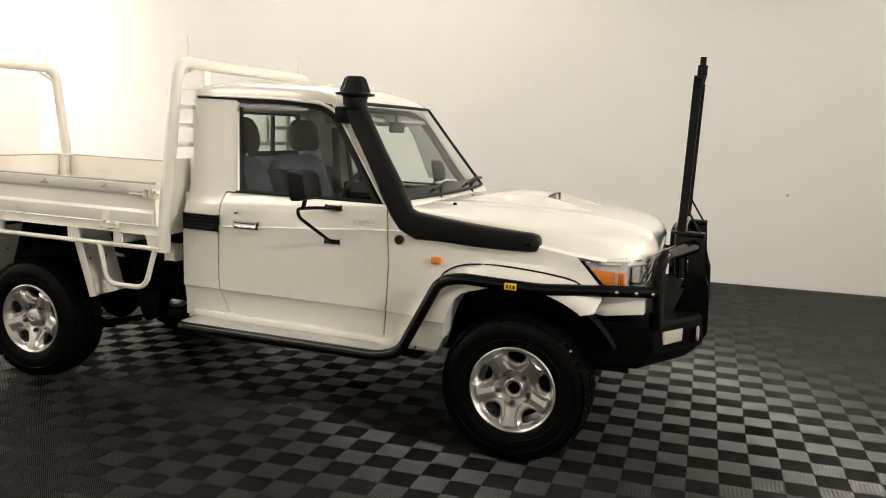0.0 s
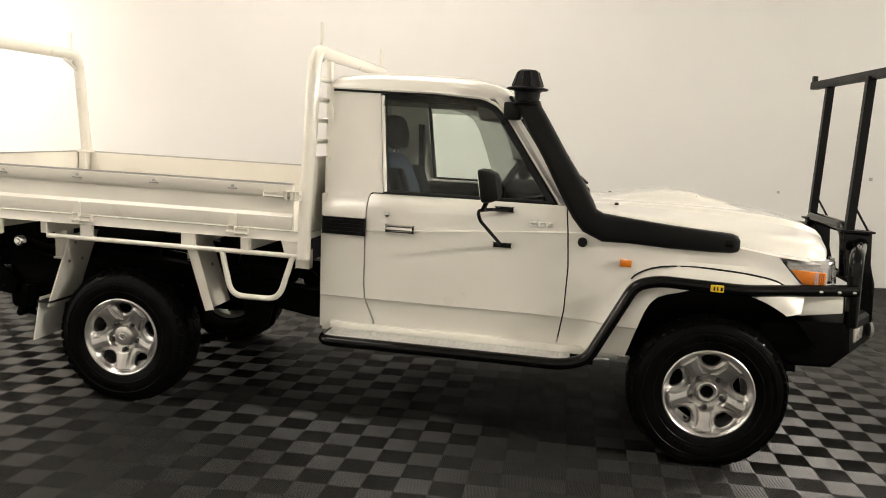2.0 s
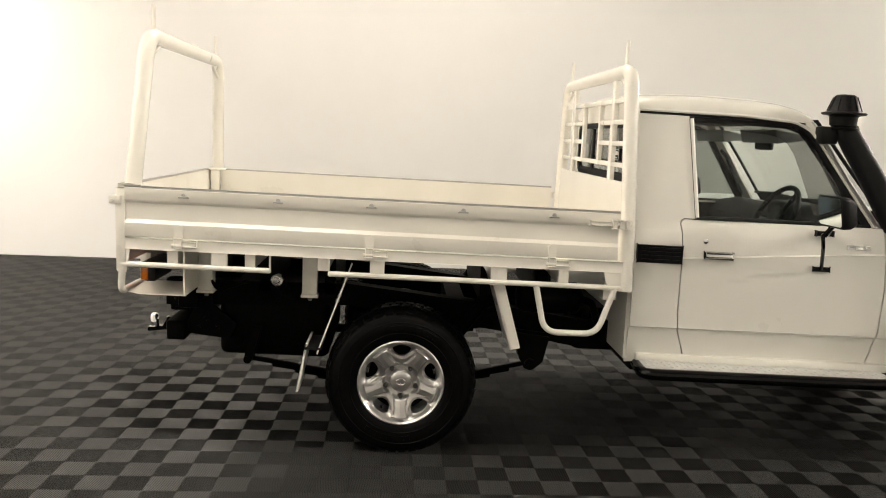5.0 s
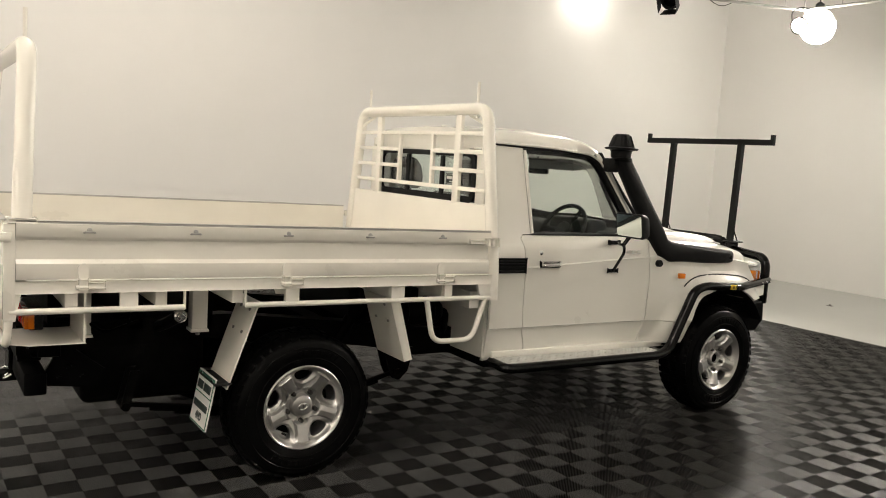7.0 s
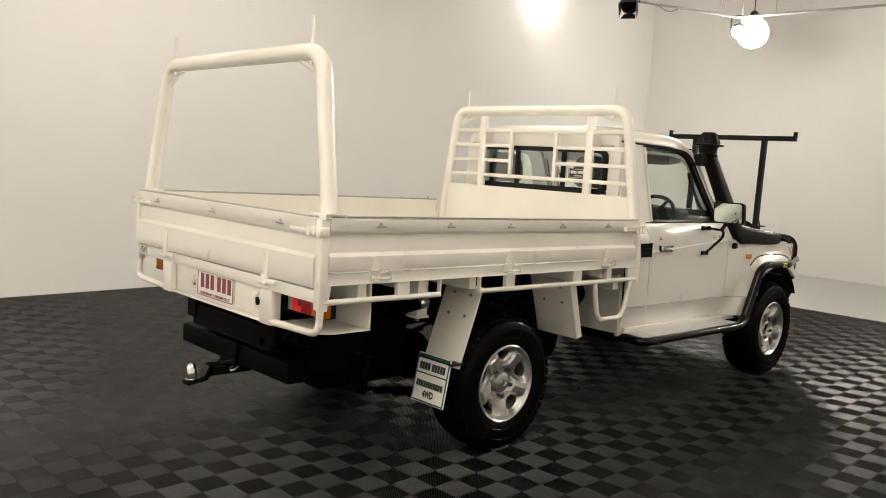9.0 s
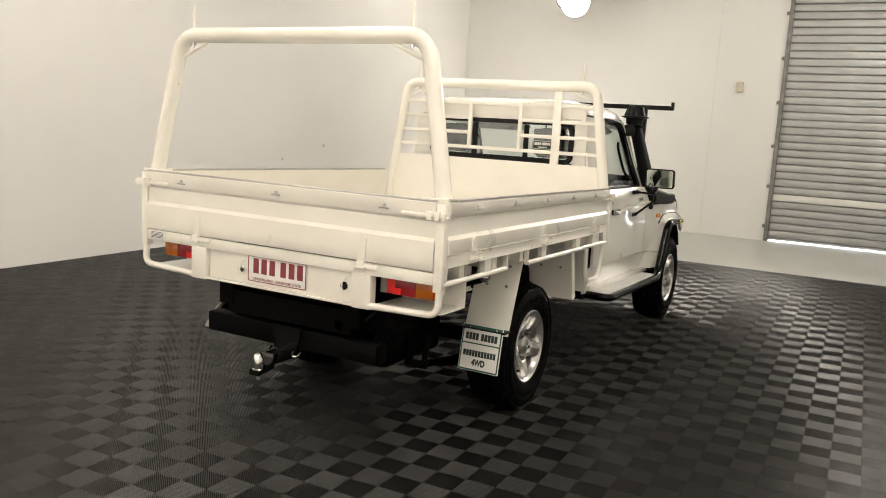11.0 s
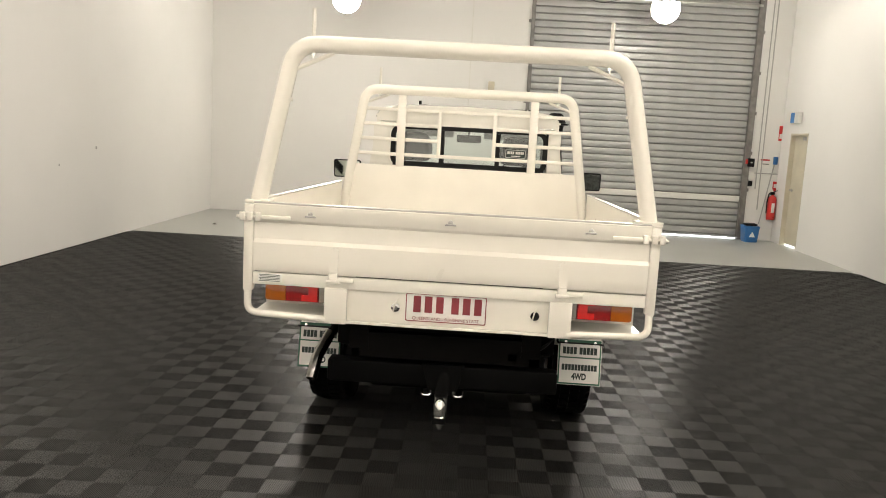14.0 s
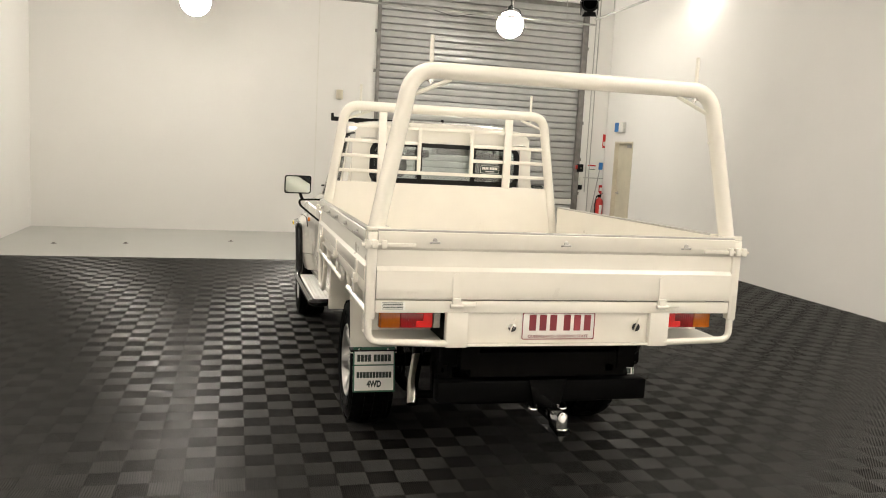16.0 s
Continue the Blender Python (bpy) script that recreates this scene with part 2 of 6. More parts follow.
def box(bm, x0, x1, y0, y1, z0, z1, bevel=0.0, seg=2):
    r = bmesh.ops.create_cube(bm, size=1)
    vs = r["verts"]
    for v in vs:
        v.co = Vector(((x0 + x1) / 2 + v.co.x * (x1 - x0), (y0 + y1) / 2 + v.co.y * (y1 - y0), (z0 + z1) / 2 + v.co.z * (z1 - z0)))
    if bevel:
        es = list({e for v in vs for e in v.link_edges})
        bmesh.ops.bevel(bm, geom=es, offset=bevel, segments=seg, affect="EDGES", profile=0.5)
    return bm


def fillet(pts, r, n=5):
    """Rounds the inner corners of a polyline."""
    pts = [Vector(p) for p in pts]
    out = [pts[0]]
    for a, b, c in zip(pts, pts[1:], pts[2:]):
        u, w = (a - b), (c - b)
        d = min(r, u.length * 0.45, w.length * 0.45)
        p, q = b + u.normalized() * d, b + w.normalized() * d
        for k in range(n + 1):
            t = k / n
            out.append((1 - t) ** 2 * p + 2 * t * (1 - t) * b + t * t * q)
    out.append(pts[-1])
    return out


def tube(bm, pts, r, n=12, bend=0.0, steps=6, cap=True, square=False):
    """A pipe along a polyline."""
    pts = fillet(pts, bend, steps) if bend else [Vector(p) for p in pts]
    rings, side = [], None
    for i, p in enumerate(pts):
        d = (pts[min(i + 1, len(pts) - 1)] - pts[max(i - 1, 0)]).normalized()
        if side is None:
            side = d.orthogonal().normalized() if not square else d.cross(Vector((0, 0, 1)) if abs(d.z) < 0.9 else Vector((0, 1, 0))).normalized()
        side = (side - d * side.dot(d)).normalized()
        up = d.cross(side)
        if square:
            ring = [bm.verts.new(p + r * (side * a + up * b)) for a, b in ((1, 1), (-1, 1), (-1, -1), (1, -1))]
        else:
            ring = [bm.verts.new(p + r * (side * math.cos(2 * math.pi * k / n) + up * math.sin(2 * math.pi * k / n))) for k in range(n)]
        rings.append(ring)
    m = len(rings[0])
    for a, b in zip(rings, rings[1:]):
        for k in range(m):
            bm.faces.new((a[k], a[(k + 1) % m], b[(k + 1) % m], b[k]))
    if cap:
        bm.faces.new(rings[0][::-1]), bm.faces.new(rings[-1])
    return bm


def prism(bm, poly, axis, a, b, bevel=0.0):
    """Extrudes a polygon: axis 'x' takes (y, z), 'y' takes (x, z), 'z' takes (x, y)."""
    def put(p, w):
        return {"x": (w, p[0], p[1]), "y": (p[0], w, p[1]), "z": (p[0], p[1], w)}[axis]
    lo, hi = [bm.verts.new(put(p, a)) for p in poly], [bm.verts.new(put(p, b)) for p in poly]
    fs = [bm.faces.new(lo), bm.faces.new(hi[::-1])]
    for k in range(len(poly)):
        fs.append(bm.faces.new((lo[k], lo[(k + 1) % len(poly)], hi[(k + 1) % len(poly)], hi[k])))
    if bevel:
        es = list({e for f in fs for e in f.edges})
        bmesh.ops.bevel(bm, geom=es, offset=bevel, segments=2, affect="EDGES", profile=0.5)
    return bm


def loft(bm, rings, closed=True, caps=True):
    """Skins rings of equally many points."""
    rows = [[bm.verts.new(p) for p in ring] for ring in rings]
    m = len(rows[0])
    for a, b in zip(rows, rows[1:]):
        for k in range(m if closed else m - 1):
            bm.faces.new((a[k], a[(k + 1) % m], b[(k + 1) % m], b[k]))
    if caps and closed:
        bm.faces.new(rows[0][::-1]), bm.faces.new(rows[-1])
    return bm


def lathe(bm, profile, centre, axis="y", n=40, sign=1):
    """Turns (radius, along) pairs about an axis through the centre."""
    rings = []
    c = Vector(centre)
    for r, h in profile:
        ring = []
        for k in range(n):
            a = 2 * math.pi * k / n
            u, w = r * math.cos(a), r * math.sin(a)
            off = {"y": (u, sign * h, w), "z": (u, w, sign * h), "x": (sign * h, u, w)}[axis]
            ring.append(c + Vector(off))
        rings.append(ring)
    return loft(bm, rings, caps=False)


def rounded(w, h, r, n=4, cx=0.0, cy=0.0):
    """A rounded rectangle as 2D points."""
    out = []
    for sx, sy, a0 in ((1, 1, 0), (-1, 1, 90), (-1, -1, 180), (1, -1, 270)):
        for k in range(n + 1):
            a = radians(a0 + 90 * k / n)
            out.append((cx + sx * (w / 2 - r) + r * math.cos(a), cy + sy * (h / 2 - r) + r * math.sin(a)))
    return out


def lettering(name, words, size, mat, parent, m, label="", width=None, bold=0.0):
    """Flat raised letters from the built-in font, as a mesh; m takes their own x, y into the place."""
    cu = bpy.data.curves.new(name, "FONT")
    cu.body, cu.size, cu.align_x, cu.align_y, cu.extrude = words, size, "CENTER", "CENTER", 0.0008
    cu.offset = bold
    tmp = bpy.data.objects.new(name, cu)
    me = bpy.data.meshes.new_from_object(tmp)
    bpy.data.objects.remove(tmp)
    if width:
        xs = [v.co.x for v in me.vertices]
        k = width / (max(xs) - min(xs))
        for v in me.vertices:
            v.co.x *= k
    me.transform(m)
    me.materials.clear()
    me.materials.append(mat)
    ob = new(name, me)
    ob.parent = parent
    return tagged(ob, label)


# ---- the truck ----
def ramp(x, xs, ys):
    return float(np.interp(x, xs, ys))


ARCH = (3.18, 0.40)


def half_width(x, z):
    """Half the cab's width over its height: sill tuck, swage line and the lean of the windows."""
    zz = z - 0.067 * (x - 1.76) if z > 1.0 else z
    w = ramp(zz, (0.45, 0.52, 0.62, 0.715, 0.723, 1.085, 1.108, 1.114, 1.195, 1.235, 1.262, 1.280, 1.80), (0.705, 0.728, 0.750, 0.764, 0.775, 0.776, 0.779, 0.769, 0.764, 0.752, 0.732, 0.714, 0.642))
    d = math.hypot(x - ARCH[0], z - ARCH[1])
    t = min(1.0, max(0.0, (0.672 - d) / 0.075))
    return w + (0.058 * t * t * (3 - 2 * t) if x > 2.5 else 0.0)


def skin(poly, s, thick=0.02, inset=0.0, cell=0.07, fn=half_width):
    """A body panel: a polygon in side view, laid on the cab's side and given thickness."""
    bm = bmesh.new()
    bm.faces.new([bm.verts.new((x, 0, z)) for x, z in poly])
    xs, zs = [p[0] for p in poly], [p[1] for p in poly]
    for k in range(1, int((max(zs) - min(zs)) / cell) + 1):
        bmesh.ops.bisect_plane(bm, geom=[*bm.verts, *bm.edges, *bm.faces], plane_co=(0, 0, min(zs) + k * cell), plane_no=(0, 0, 1))
    for z in (0.715, 0.723):
        bmesh.ops.bisect_plane(bm, geom=[*bm.verts, *bm.edges, *bm.faces], plane_co=(0, 0, z), plane_no=(0, 0, 1))
    for z in (1.108, 1.114, 1.195, 1.235, 1.262):
        bmesh.ops.bisect_plane(bm, geom=[*bm.verts, *bm.edges, *bm.faces], plane_co=(1.76, 0, z), plane_no=(-0.067, 0, 1))
    for k in range(1, int((max(xs) - min(xs)) / cell) + 1):
        bmesh.ops.bisect_plane(bm, geom=[*bm.verts, *bm.edges, *bm.faces], plane_co=(min(xs) + k * cell, 0, 0), plane_no=(1, 0, 0))
    bmesh.ops.remove_doubles(bm, verts=bm.verts, dist=0.0004)
    faces, rim = list(bm.faces), [e for e in bm.edges if e.is_boundary]
    twin = {}
    for v in list(bm.verts):
        v.co.y = s * (fn(v.co.x, v.co.z) - inset)
        twin[v] = bm.verts.new((v.co.x, v.co.y - s * thick, v.co.z))
    for f in faces:
        bm.faces.new([twin[v] for v in reversed(f.verts)])
    for e in rim:
        a, b = e.verts
        bm.faces.new((a, b, twin[b], twin[a]))
    return bm


def band(outer, inner, axis, a, b):
    """A flat frame between two outlines of equally many points, extruded along an axis."""
    bm = bmesh.new()
    def put(p, w):
        return {"x": (w, p[0], p[1]), "y": (p[0], w, p[1])}[axis]
    rows = [[bm.verts.new(put(p, w)) for p in ring] for ring, w in ((outer, a), (outer, b), (inner, b), (inner, a))]
    n = len(outer)
    for r in range(4):
        for k in range(n):
            bm.faces.new((rows[r][k], rows[r][(k + 1) % n], rows[(r + 1) % 4][(k + 1) % n], rows[(r + 1) % 4][k]))
    return bm


truck = empty("utility_truck", "cream-white single-cab utility truck with steel tray, parked on ribbed floor tiles", "truck")
BODY[0] = True


def tp(name, bm, mat, parent=None, label="", smooth=True):
    return part(name, bm, mat, parent or truck, label, smooth)


def arc(cx, cz, r, a0, a1, n):
    return [(cx + r * math.cos(radians(a0 + (a1 - a0) * k / n)), cz + r * math.sin(radians(a0 + (a1 - a0) * k / n))) for k in range(n + 1)]


QUARTER = [(1.160, 0.52), (1.452, 0.545), (1.447, 0.60), (1.407, 0.71), (1.398, 0.80), (1.398, 1.258), (1.404, 1.274), (1.418, 1.283), (1.475, 1.284),
           (1.428, 1.805), (1.172, 1.815), (1.160, 1.30)]
DOOR = [(1.46, 0.572), (1.453, 0.60), (1.413, 0.71), (1.404, 0.80), (1.404, 1.256), (1.410, 1.269), (1.424, 1.277), (2.436, 1.286), (2.450, 1.15),
        (2.460, 0.98), (2.452, 0.76), (2.425, 0.577)]
ARCH_REAR = [(2.945, 0.905), (2.902, 0.888), (2.868, 0.855), (2.842, 0.805), (2.818, 0.735), (2.795, 0.655), (2.768, 0.567)]
FENDER = ([(2.432, 0.573), (2.459, 0.76), (2.467, 0.98), (2.457, 1.15), (2.444, 1.286), (2.52, 1.262), (3.0, 1.185), (3.25, 1.150), (3.46, 1.118), (3.475, 1.095),
           (3.575, 0.985), (3.592, 0.925), (3.565, 0.862), (3.50, 0.846)] + arc(*ARCH, 0.55, 56, 110, 14) + ARCH_REAR)
SURROUND_OUT = [(1.479, 1.288), (1.434, 1.800), (1.70, 1.800), (1.97, 1.790), (2.04, 1.768), (2.09, 1.715), (2.378, 1.292)]
SURROUND_IN = [(1.499, 1.298), (1.457, 1.772), (1.70, 1.774), (1.952, 1.767), (2.018, 1.748), (2.062, 1.702), (2.338, 1.300)]
VISOR_TOP = [(1.455, 1.785), (1.72, 1.79), (1.88, 1.786), (1.96, 1.780), (2.02, 1.762), (2.075, 1.712), (2.15, 1.600), (2.24, 1.470), (2.33, 1.340)]
VISOR_EDGE = [(1.452, 1.738), (1.70, 1.738), (1.82, 1.733), (1.89, 1.718), (1.935, 1.690), (1.968, 1.640), (2.005, 1.550), (2.045, 1.440), (2.085, 1.335)]

for s in (-1, 1):
    tp("quarter_panel", skin(QUARTER, s), PAINT)
    door = tp("door", skin(DOOR, s), PAINT)
    fender = tp("front_fender", skin(FENDER, s, cell=0.045), PAINT, label="flared front fender")
    # ledge between the fender and the bonnet
    bm = bmesh.new()
    loft(bm, [[(x, s * (half_width(x, z) - 0.002), z), (x, s * (half_width(x, z) - 0.02), z + 0.008), (x, s * 0.70, z + 0.006), (x, s * 0.69, z - 0.03)]
              for x, z in ((2.445, 1.285), (2.52, 1.262), (2.76, 1.223), (3.0, 1.185), (3.25, 1.15), (3.46, 1.118), (3.6, 1.105))], closed=False)
    tp("fender_ledge", bm, PAINT, fender)
    # dark seam over the flare
    bm = bmesh.new()
    tube(bm, [(x, s * (half_width(x, z) + 0.0065), z) for x, z in ((2.775, 0.955), (2.79, 0.975), (2.828, 1.000), (2.87, 1.018), (2.918, 1.030), (2.99, 1.038), (3.066, 1.042), (3.15, 1.042), (3.24, 1.037), (3.33, 1.028), (3.411, 1.014), (3.455, 1.002), (3.49, 0.985))], 0.0045, 6)
    tp("flare_seam", bm, BLACK_RUBBER, fender)
    # arch liner
    bm = bmesh.new()
    loft(bm, [[(x, s * 0.80, z), (x, s * 0.40, z)] for x, z in arc(*ARCH, 0.565, 30, 165, 16)], closed=False)
    loft(bm, [[(x, s * 0.40, 0.45), (x, s * 0.40, 1.05)] for x in (2.6, 3.7)], closed=False)
    tp("arch_liner", bm, BLACK_PLASTIC, fender)
    # inner return of the flare, seen behind the wheel
    bm = bmesh.new()
    loft(bm, [[(x, s * (half_width(x, z) - 0.001), z), (x - 0.012 * math.cos(a), s * (half_width(x, z) - 0.110), z - 0.012 * math.sin(a))]
              for (x, z), a in zip(ARCH_REAR, [radians(180 + 0 * k) for k in range(7)])], closed=False)
    tp("flare_return", bm, PAINT, fender)
    # window surround, glass, visor
    def ring_panel(outer, inner, inset, thick):
        bm = bmesh.new()
        n = len(outer)
        rows = []
        for ring, off in ((outer, inset), (inner, inset), (inner, inset + thick), (outer, inset + thick)):
            rows.append([bm.verts.new((x, s * (half_width(x, z) - off), z)) for x, z in ring])
        for r in range(4):
            for k in range(n):
                bm.faces.new((rows[r][k], rows[r][(k + 1) % n], rows[(r + 1) % 4][(k + 1) % n], rows[(r + 1) % 4][k]))
        return bm
    tp("window_rubber", ring_panel(SURROUND_OUT, SURROUND_IN, 0.004, 0.03), BLACK_RUBBER, door)
    pane = skin([(x, z) for x, z in SURROUND_IN], s, thick=0.004, inset=0.022, cell=0.2)
    pane = tp("window_pane", pane, GLASS, door, "clear side window")
    pane.visible_shadow = False
    bm, rim_line = bmesh.new(), []
    for (x, z), (u, w) in zip(VISOR_TOP, VISOR_EDGE):
        rim_line.append([(x, s * (half_width(x, z) + 0.004), z), ((x + u) / 2, s * (half_width((x + u) / 2, (z + w) / 2) + 0.020), (z + w) / 2),
                         (u, s * (half_width(u, w) + 0.022), w)])
    loft(bm, rim_line, closed=False)
    visor = tp("weather_visor", bm, VISOR, door, "smoky weather visor")
    visor.visible_shadow = False
    # rear door-frame post in body colour, belt moulding
    bm = bmesh.new()
    tube(bm, [(1.488, s * (half_width(1.5, 1.29) + 0.001), 1.285), (1.442, s * (half_width(1.5, 1.79) + 0.001), 1.79)], 0.010, 8)
    tp("frame_post", bm, PAINT, door)
    bm = bmesh.new()
    tube(bm, [(1.48, s * 0.716, 1.287), (2.40, s * 0.714, 1.292)], 0.006, 8)
    tp("belt_moulding", bm, BLACK_RUBBER, door)
    # gutter that runs on down the windscreen pillar
    bm = bmesh.new()
    tube(bm, [(1.172, s * 0.646, 1.822), (1.72, s * 0.648, 1.819), (1.98, s * 0.649, 1.803), (2.06, s * 0.653, 1.768), (2.12, s * 0.662, 1.70), (2.405, s * 0.722, 1.288)], 0.0085, 8, bend=0.03)
    tp("gutter", bm, PAINT)
    bm = bmesh.new()
    tube(bm, [(1.172, s * 0.644, 1.811), (1.72, s * 0.646, 1.808), (1.98, s * 0.647, 1.792), (2.055, s * 0.651, 1.757), (2.11, s * 0.660, 1.69), (2.39, s * 0.719, 1.288)], 0.007, 8, bend=0.03)
    tp("gutter_seal", bm, BLACK_RUBBER)
    bm = bmesh.new()
    loft(bm, [[(x + dx, s * (y + dy), z) for dx, dy in ((-0.03, 0.005), (0.005, 0.012), (0.035, -0.02), (0.0, -0.05))] for x, y, z in
              ((2.435, 0.706, 1.285), (2.26, 0.672, 1.53), (2.09, 0.640, 1.775), (2.06, 0.634, 1.81))])
    tp("windscreen_pillar", bm, PAINT)
    bm = bmesh.new()
    tube(bm, [(2.425, s * 0.722, 1.285), (2.265, s * 0.692, 1.51), (2.10, s * 0.662, 1.755)], 0.013, 8)
    tp("pillar_trim", bm, STEEL)
    # vent, lock, handle, badge, side blinker
    vent = tp("side_vent", box(bmesh.new(), 1.168, 1.400, s * 0.771, s * 0.783, 1.056, 1.146, 0.004), BLACK_PLASTIC, label="black louvred side vent")
    for k in range(4):
        bm = box(bmesh.new(), 1.19, 1.385, s * 0.781, s * 0.788, 1.068 + 0.02 * k, 1.075 + 0.02 * k, 0.002)
        tp("louvre", bm, BLACK_PLASTIC, vent)
    bm = bmesh.new()
    lathe(bm, [(0.0, 0.0), (0.013, 0.0), (0.013, 0.004), (0.009, 0.006), (0.0, 0.006)], (1.516, s * 0.771, 1.178), "y", 20, s)
    tp("door_lock", bm, CHROME, door)
    recess = tp("handle_cup", box(bmesh.new(), 1.512, 1.662, s * 0.7745, s * 0.7785, 1.088, 1.126, 0.004), BLACK_PLASTIC, door)
    tp("door_handle", box(bmesh.new(), 1.516, 1.658, s * 0.777, s * 0.792, 1.100, 1.126, 0.006, 3), CHROME, door, "chrome pull-up door handle")
    for k, w in enumerate((0.036, 0.036, 0.030)):
        x = 2.255 + 0.044 * k
        bm = prism(bmesh.new(), [(x, 1.172), (x + w, 1.176), (x + w, 1.184), (x + 0.010, 1.182), (x + 0.010, 1.190), (x + w, 1.194), (x + w, 1.199), (x, 1.195)], "y", s * 0.768, s * 0.7725)
        tp("badge", bm, CHROME, door, smooth=False)
    tp("side_blinker", box(bmesh.new(), 2.714, 2.771, min(s * 0.774, s * 0.790), max(s * 0.774, s * 0.790), 1.012, 1.049, 0.005, 2), AMBER_CLEAR, fender, "amber side blinker")

# roof
bm = bmesh.new()
half = ((0.0, 1.0), (0.24, 0.95), (0.42, 0.87), (0.53, 0.775), (0.595, 0.64), (0.628, 0.44), (0.642, 0.20), (0.648, 0.0))      # out from the middle, share of the crown's height
prof = [(-y, f) for y, f in reversed(half)] + list(half[1:])
rows = []
for x, edge, crown, k in ((1.160, 1.822, 1.826, 0.99), (1.160, 1.822, 1.884, 0.99), (1.185, 1.822, 1.910, 1.0), (1.32, 1.822, 1.930, 1), (1.55, 1.820, 1.937, 1), (1.80, 1.818, 1.933, 1), (1.93, 1.812, 1.922, 1),
                          (2.02, 1.802, 1.902, 0.985), (2.075, 1.80, 1.876, 0.965), (2.105, 1.80, 1.842, 0.94), (2.118, 1.80, 1.818, 0.92), (2.112, 1.79, 1.80, 0.90)):
    rows.append([(x + (0.02 * (1 - (y / 0.7) ** 2) if x > 2.0 else 0), y * k, edge + (crown - edge) * f) for y, f in prof])
loft(bm, rows, closed=False)
tp("roof", bm, PAINT)
for y in (-0.42, -0.21, 0.0, 0.21, 0.42):
    f = np.interp(abs(y), [p[0] for p in half], [p[1] for p in half])
    bm = bmesh.new()
    tube(bm, [(1.28, y, 1.822 + 0.102 * f), (1.55, y, 1.820 + 0.117 * f), (1.88, y, 1.815 + 0.112 * f)], 0.006, 6)
    tp("roof_rib", bm, PAINT)
bm = bmesh.new()
loft(bm, [[(1.24, y, 1.80) , (1.7, y, 1.80 + 0.03), (2.05, y, 1.795)] for y in (-0.615, -0.3, 0.3, 0.615)], closed=False)
tp("headlining", bm, LINING)

# rear wall of the cab with its sliding window
bm = bmesh.new()
for y0, y1, z0, z1 in ((-0.735, 0.735, 0.54, 1.262), (-0.690, 0.690, 1.262, 1.452), (-0.643, 0.643, 1.742, 1.83), (-0.662, -0.575, 1.452, 1.742), (0.520, 0.662, 1.452, 1.742)):
    box(bm, 1.148, 1.174, y0, y1, z0, z1)
tp("cab_rear_wall", bm, PAINT, smooth=False)
out, inn = rounded(1.110, 0.315, 0.075, 6, -0.018, 1.600), rounded(1.045, 0.252, 0.05, 6, -0.018, 1.600)
bm = band(out, inn, "x", 1.138, 1.161)
rw = tp("rear_window_rubber", bm, BLACK_RUBBER)
bm = prism(bmesh.new(), inn, "x", 1.150, 1.154)
tp("rear_window_pane", bm, GLASS_DARK, rw, "tinted rear window").visible_shadow = False
for y in (-0.222, 0.175):
    tp("slider_frame", box(bmesh.new(), 1.143, 1.159, y - 0.016, y + 0.016, 1.470, 1.724), BLACK_RUBBER, rw)
tp("slider_rail", box(bmesh.new(), 1.145, 1.159, -0.53, 0.495, 1.470, 1.486), BLACK_RUBBER, rw)
st = tp("window_sticker", box(bmesh.new(), 1.1415, 1.1445, -0.425, -0.275, 1.548, 1.616), LABEL_DARK, rw, "dark window sticker with pale bars and border")
tp("sticker_border", band(rounded(0.142, 0.060, 0.006, 2, -0.350, 1.582), rounded(0.136, 0.054, 0.005, 2, -0.350, 1.582), "x", 1.1400, 1.1418), LABEL_WHITE, st, smooth=False)
for n, (y0, y1) in enumerate(((-0.292, -0.342), (-0.350, -0.410))):
    for k in range(4 + n):
        y = y0 + (y1 - y0) * k / (4 + n)
        tp("sticker_bar", box(bmesh.new(), 1.1398, 1.1418, y - 0.0095, y, 1.580, 1.600), LABEL_WHITE, st, smooth=False)
tp("sticker_bar", box(bmesh.new(), 1.1398, 1.1418, -0.385, -0.318, 1.562, 1.569), LABEL_WHITE, st, smooth=False)
for y in (-0.56, 0.56):
    tp("cab_lamp", box(bmesh.new(), 1.140, 1.162, y - 0.055, y + 0.055, 1.768, 1.780, 0.005), CHROME, label="thin bright grab strip")

# windscreen
def screen(u, v):
    """u across from -1 to 1, v from the bottom edge to the top."""
    y = u * (0.672 - 0.062 * v)
    return (2.500 - 0.385 * v + 0.055 * (1 - u * u) - 0.03 * v * (1 - u * u), y, 1.318 + 0.498 * v)
bm = bmesh.new()
loft(bm, [[screen(-1 + 2 * k / 12, v / 6) for k in range(13)] for v in range(7)], closed=False)
tp("windscreen", bm, GLASS, label="clear raked windscreen").visible_shadow = False
bm = bmesh.new()
edge = [screen(-1 + 2 * k / 12, 0) for k in range(13)] + [screen(1, v / 6) for v in range(1, 7)] + [screen(1 - 2 * k / 12, 1) for k in range(1, 13)] + [screen(-1, 1 - v / 6) for v in range(1, 7)]
tube(bm, edge, 0.010, 8, cap=False)
tp("windscreen_rubber", bm, BLACK_RUBBER)
bm = bmesh.new()
loft(bm, [[screen(-1 + 2 * k / 12, v) for k in range(13)] for v in (0.0, 0.05, 0.10)], closed=False)
for v in bm.verts:
    v.co.x -= 0.006
tp("windscreen_band", bm, BLACK_RUBBER)
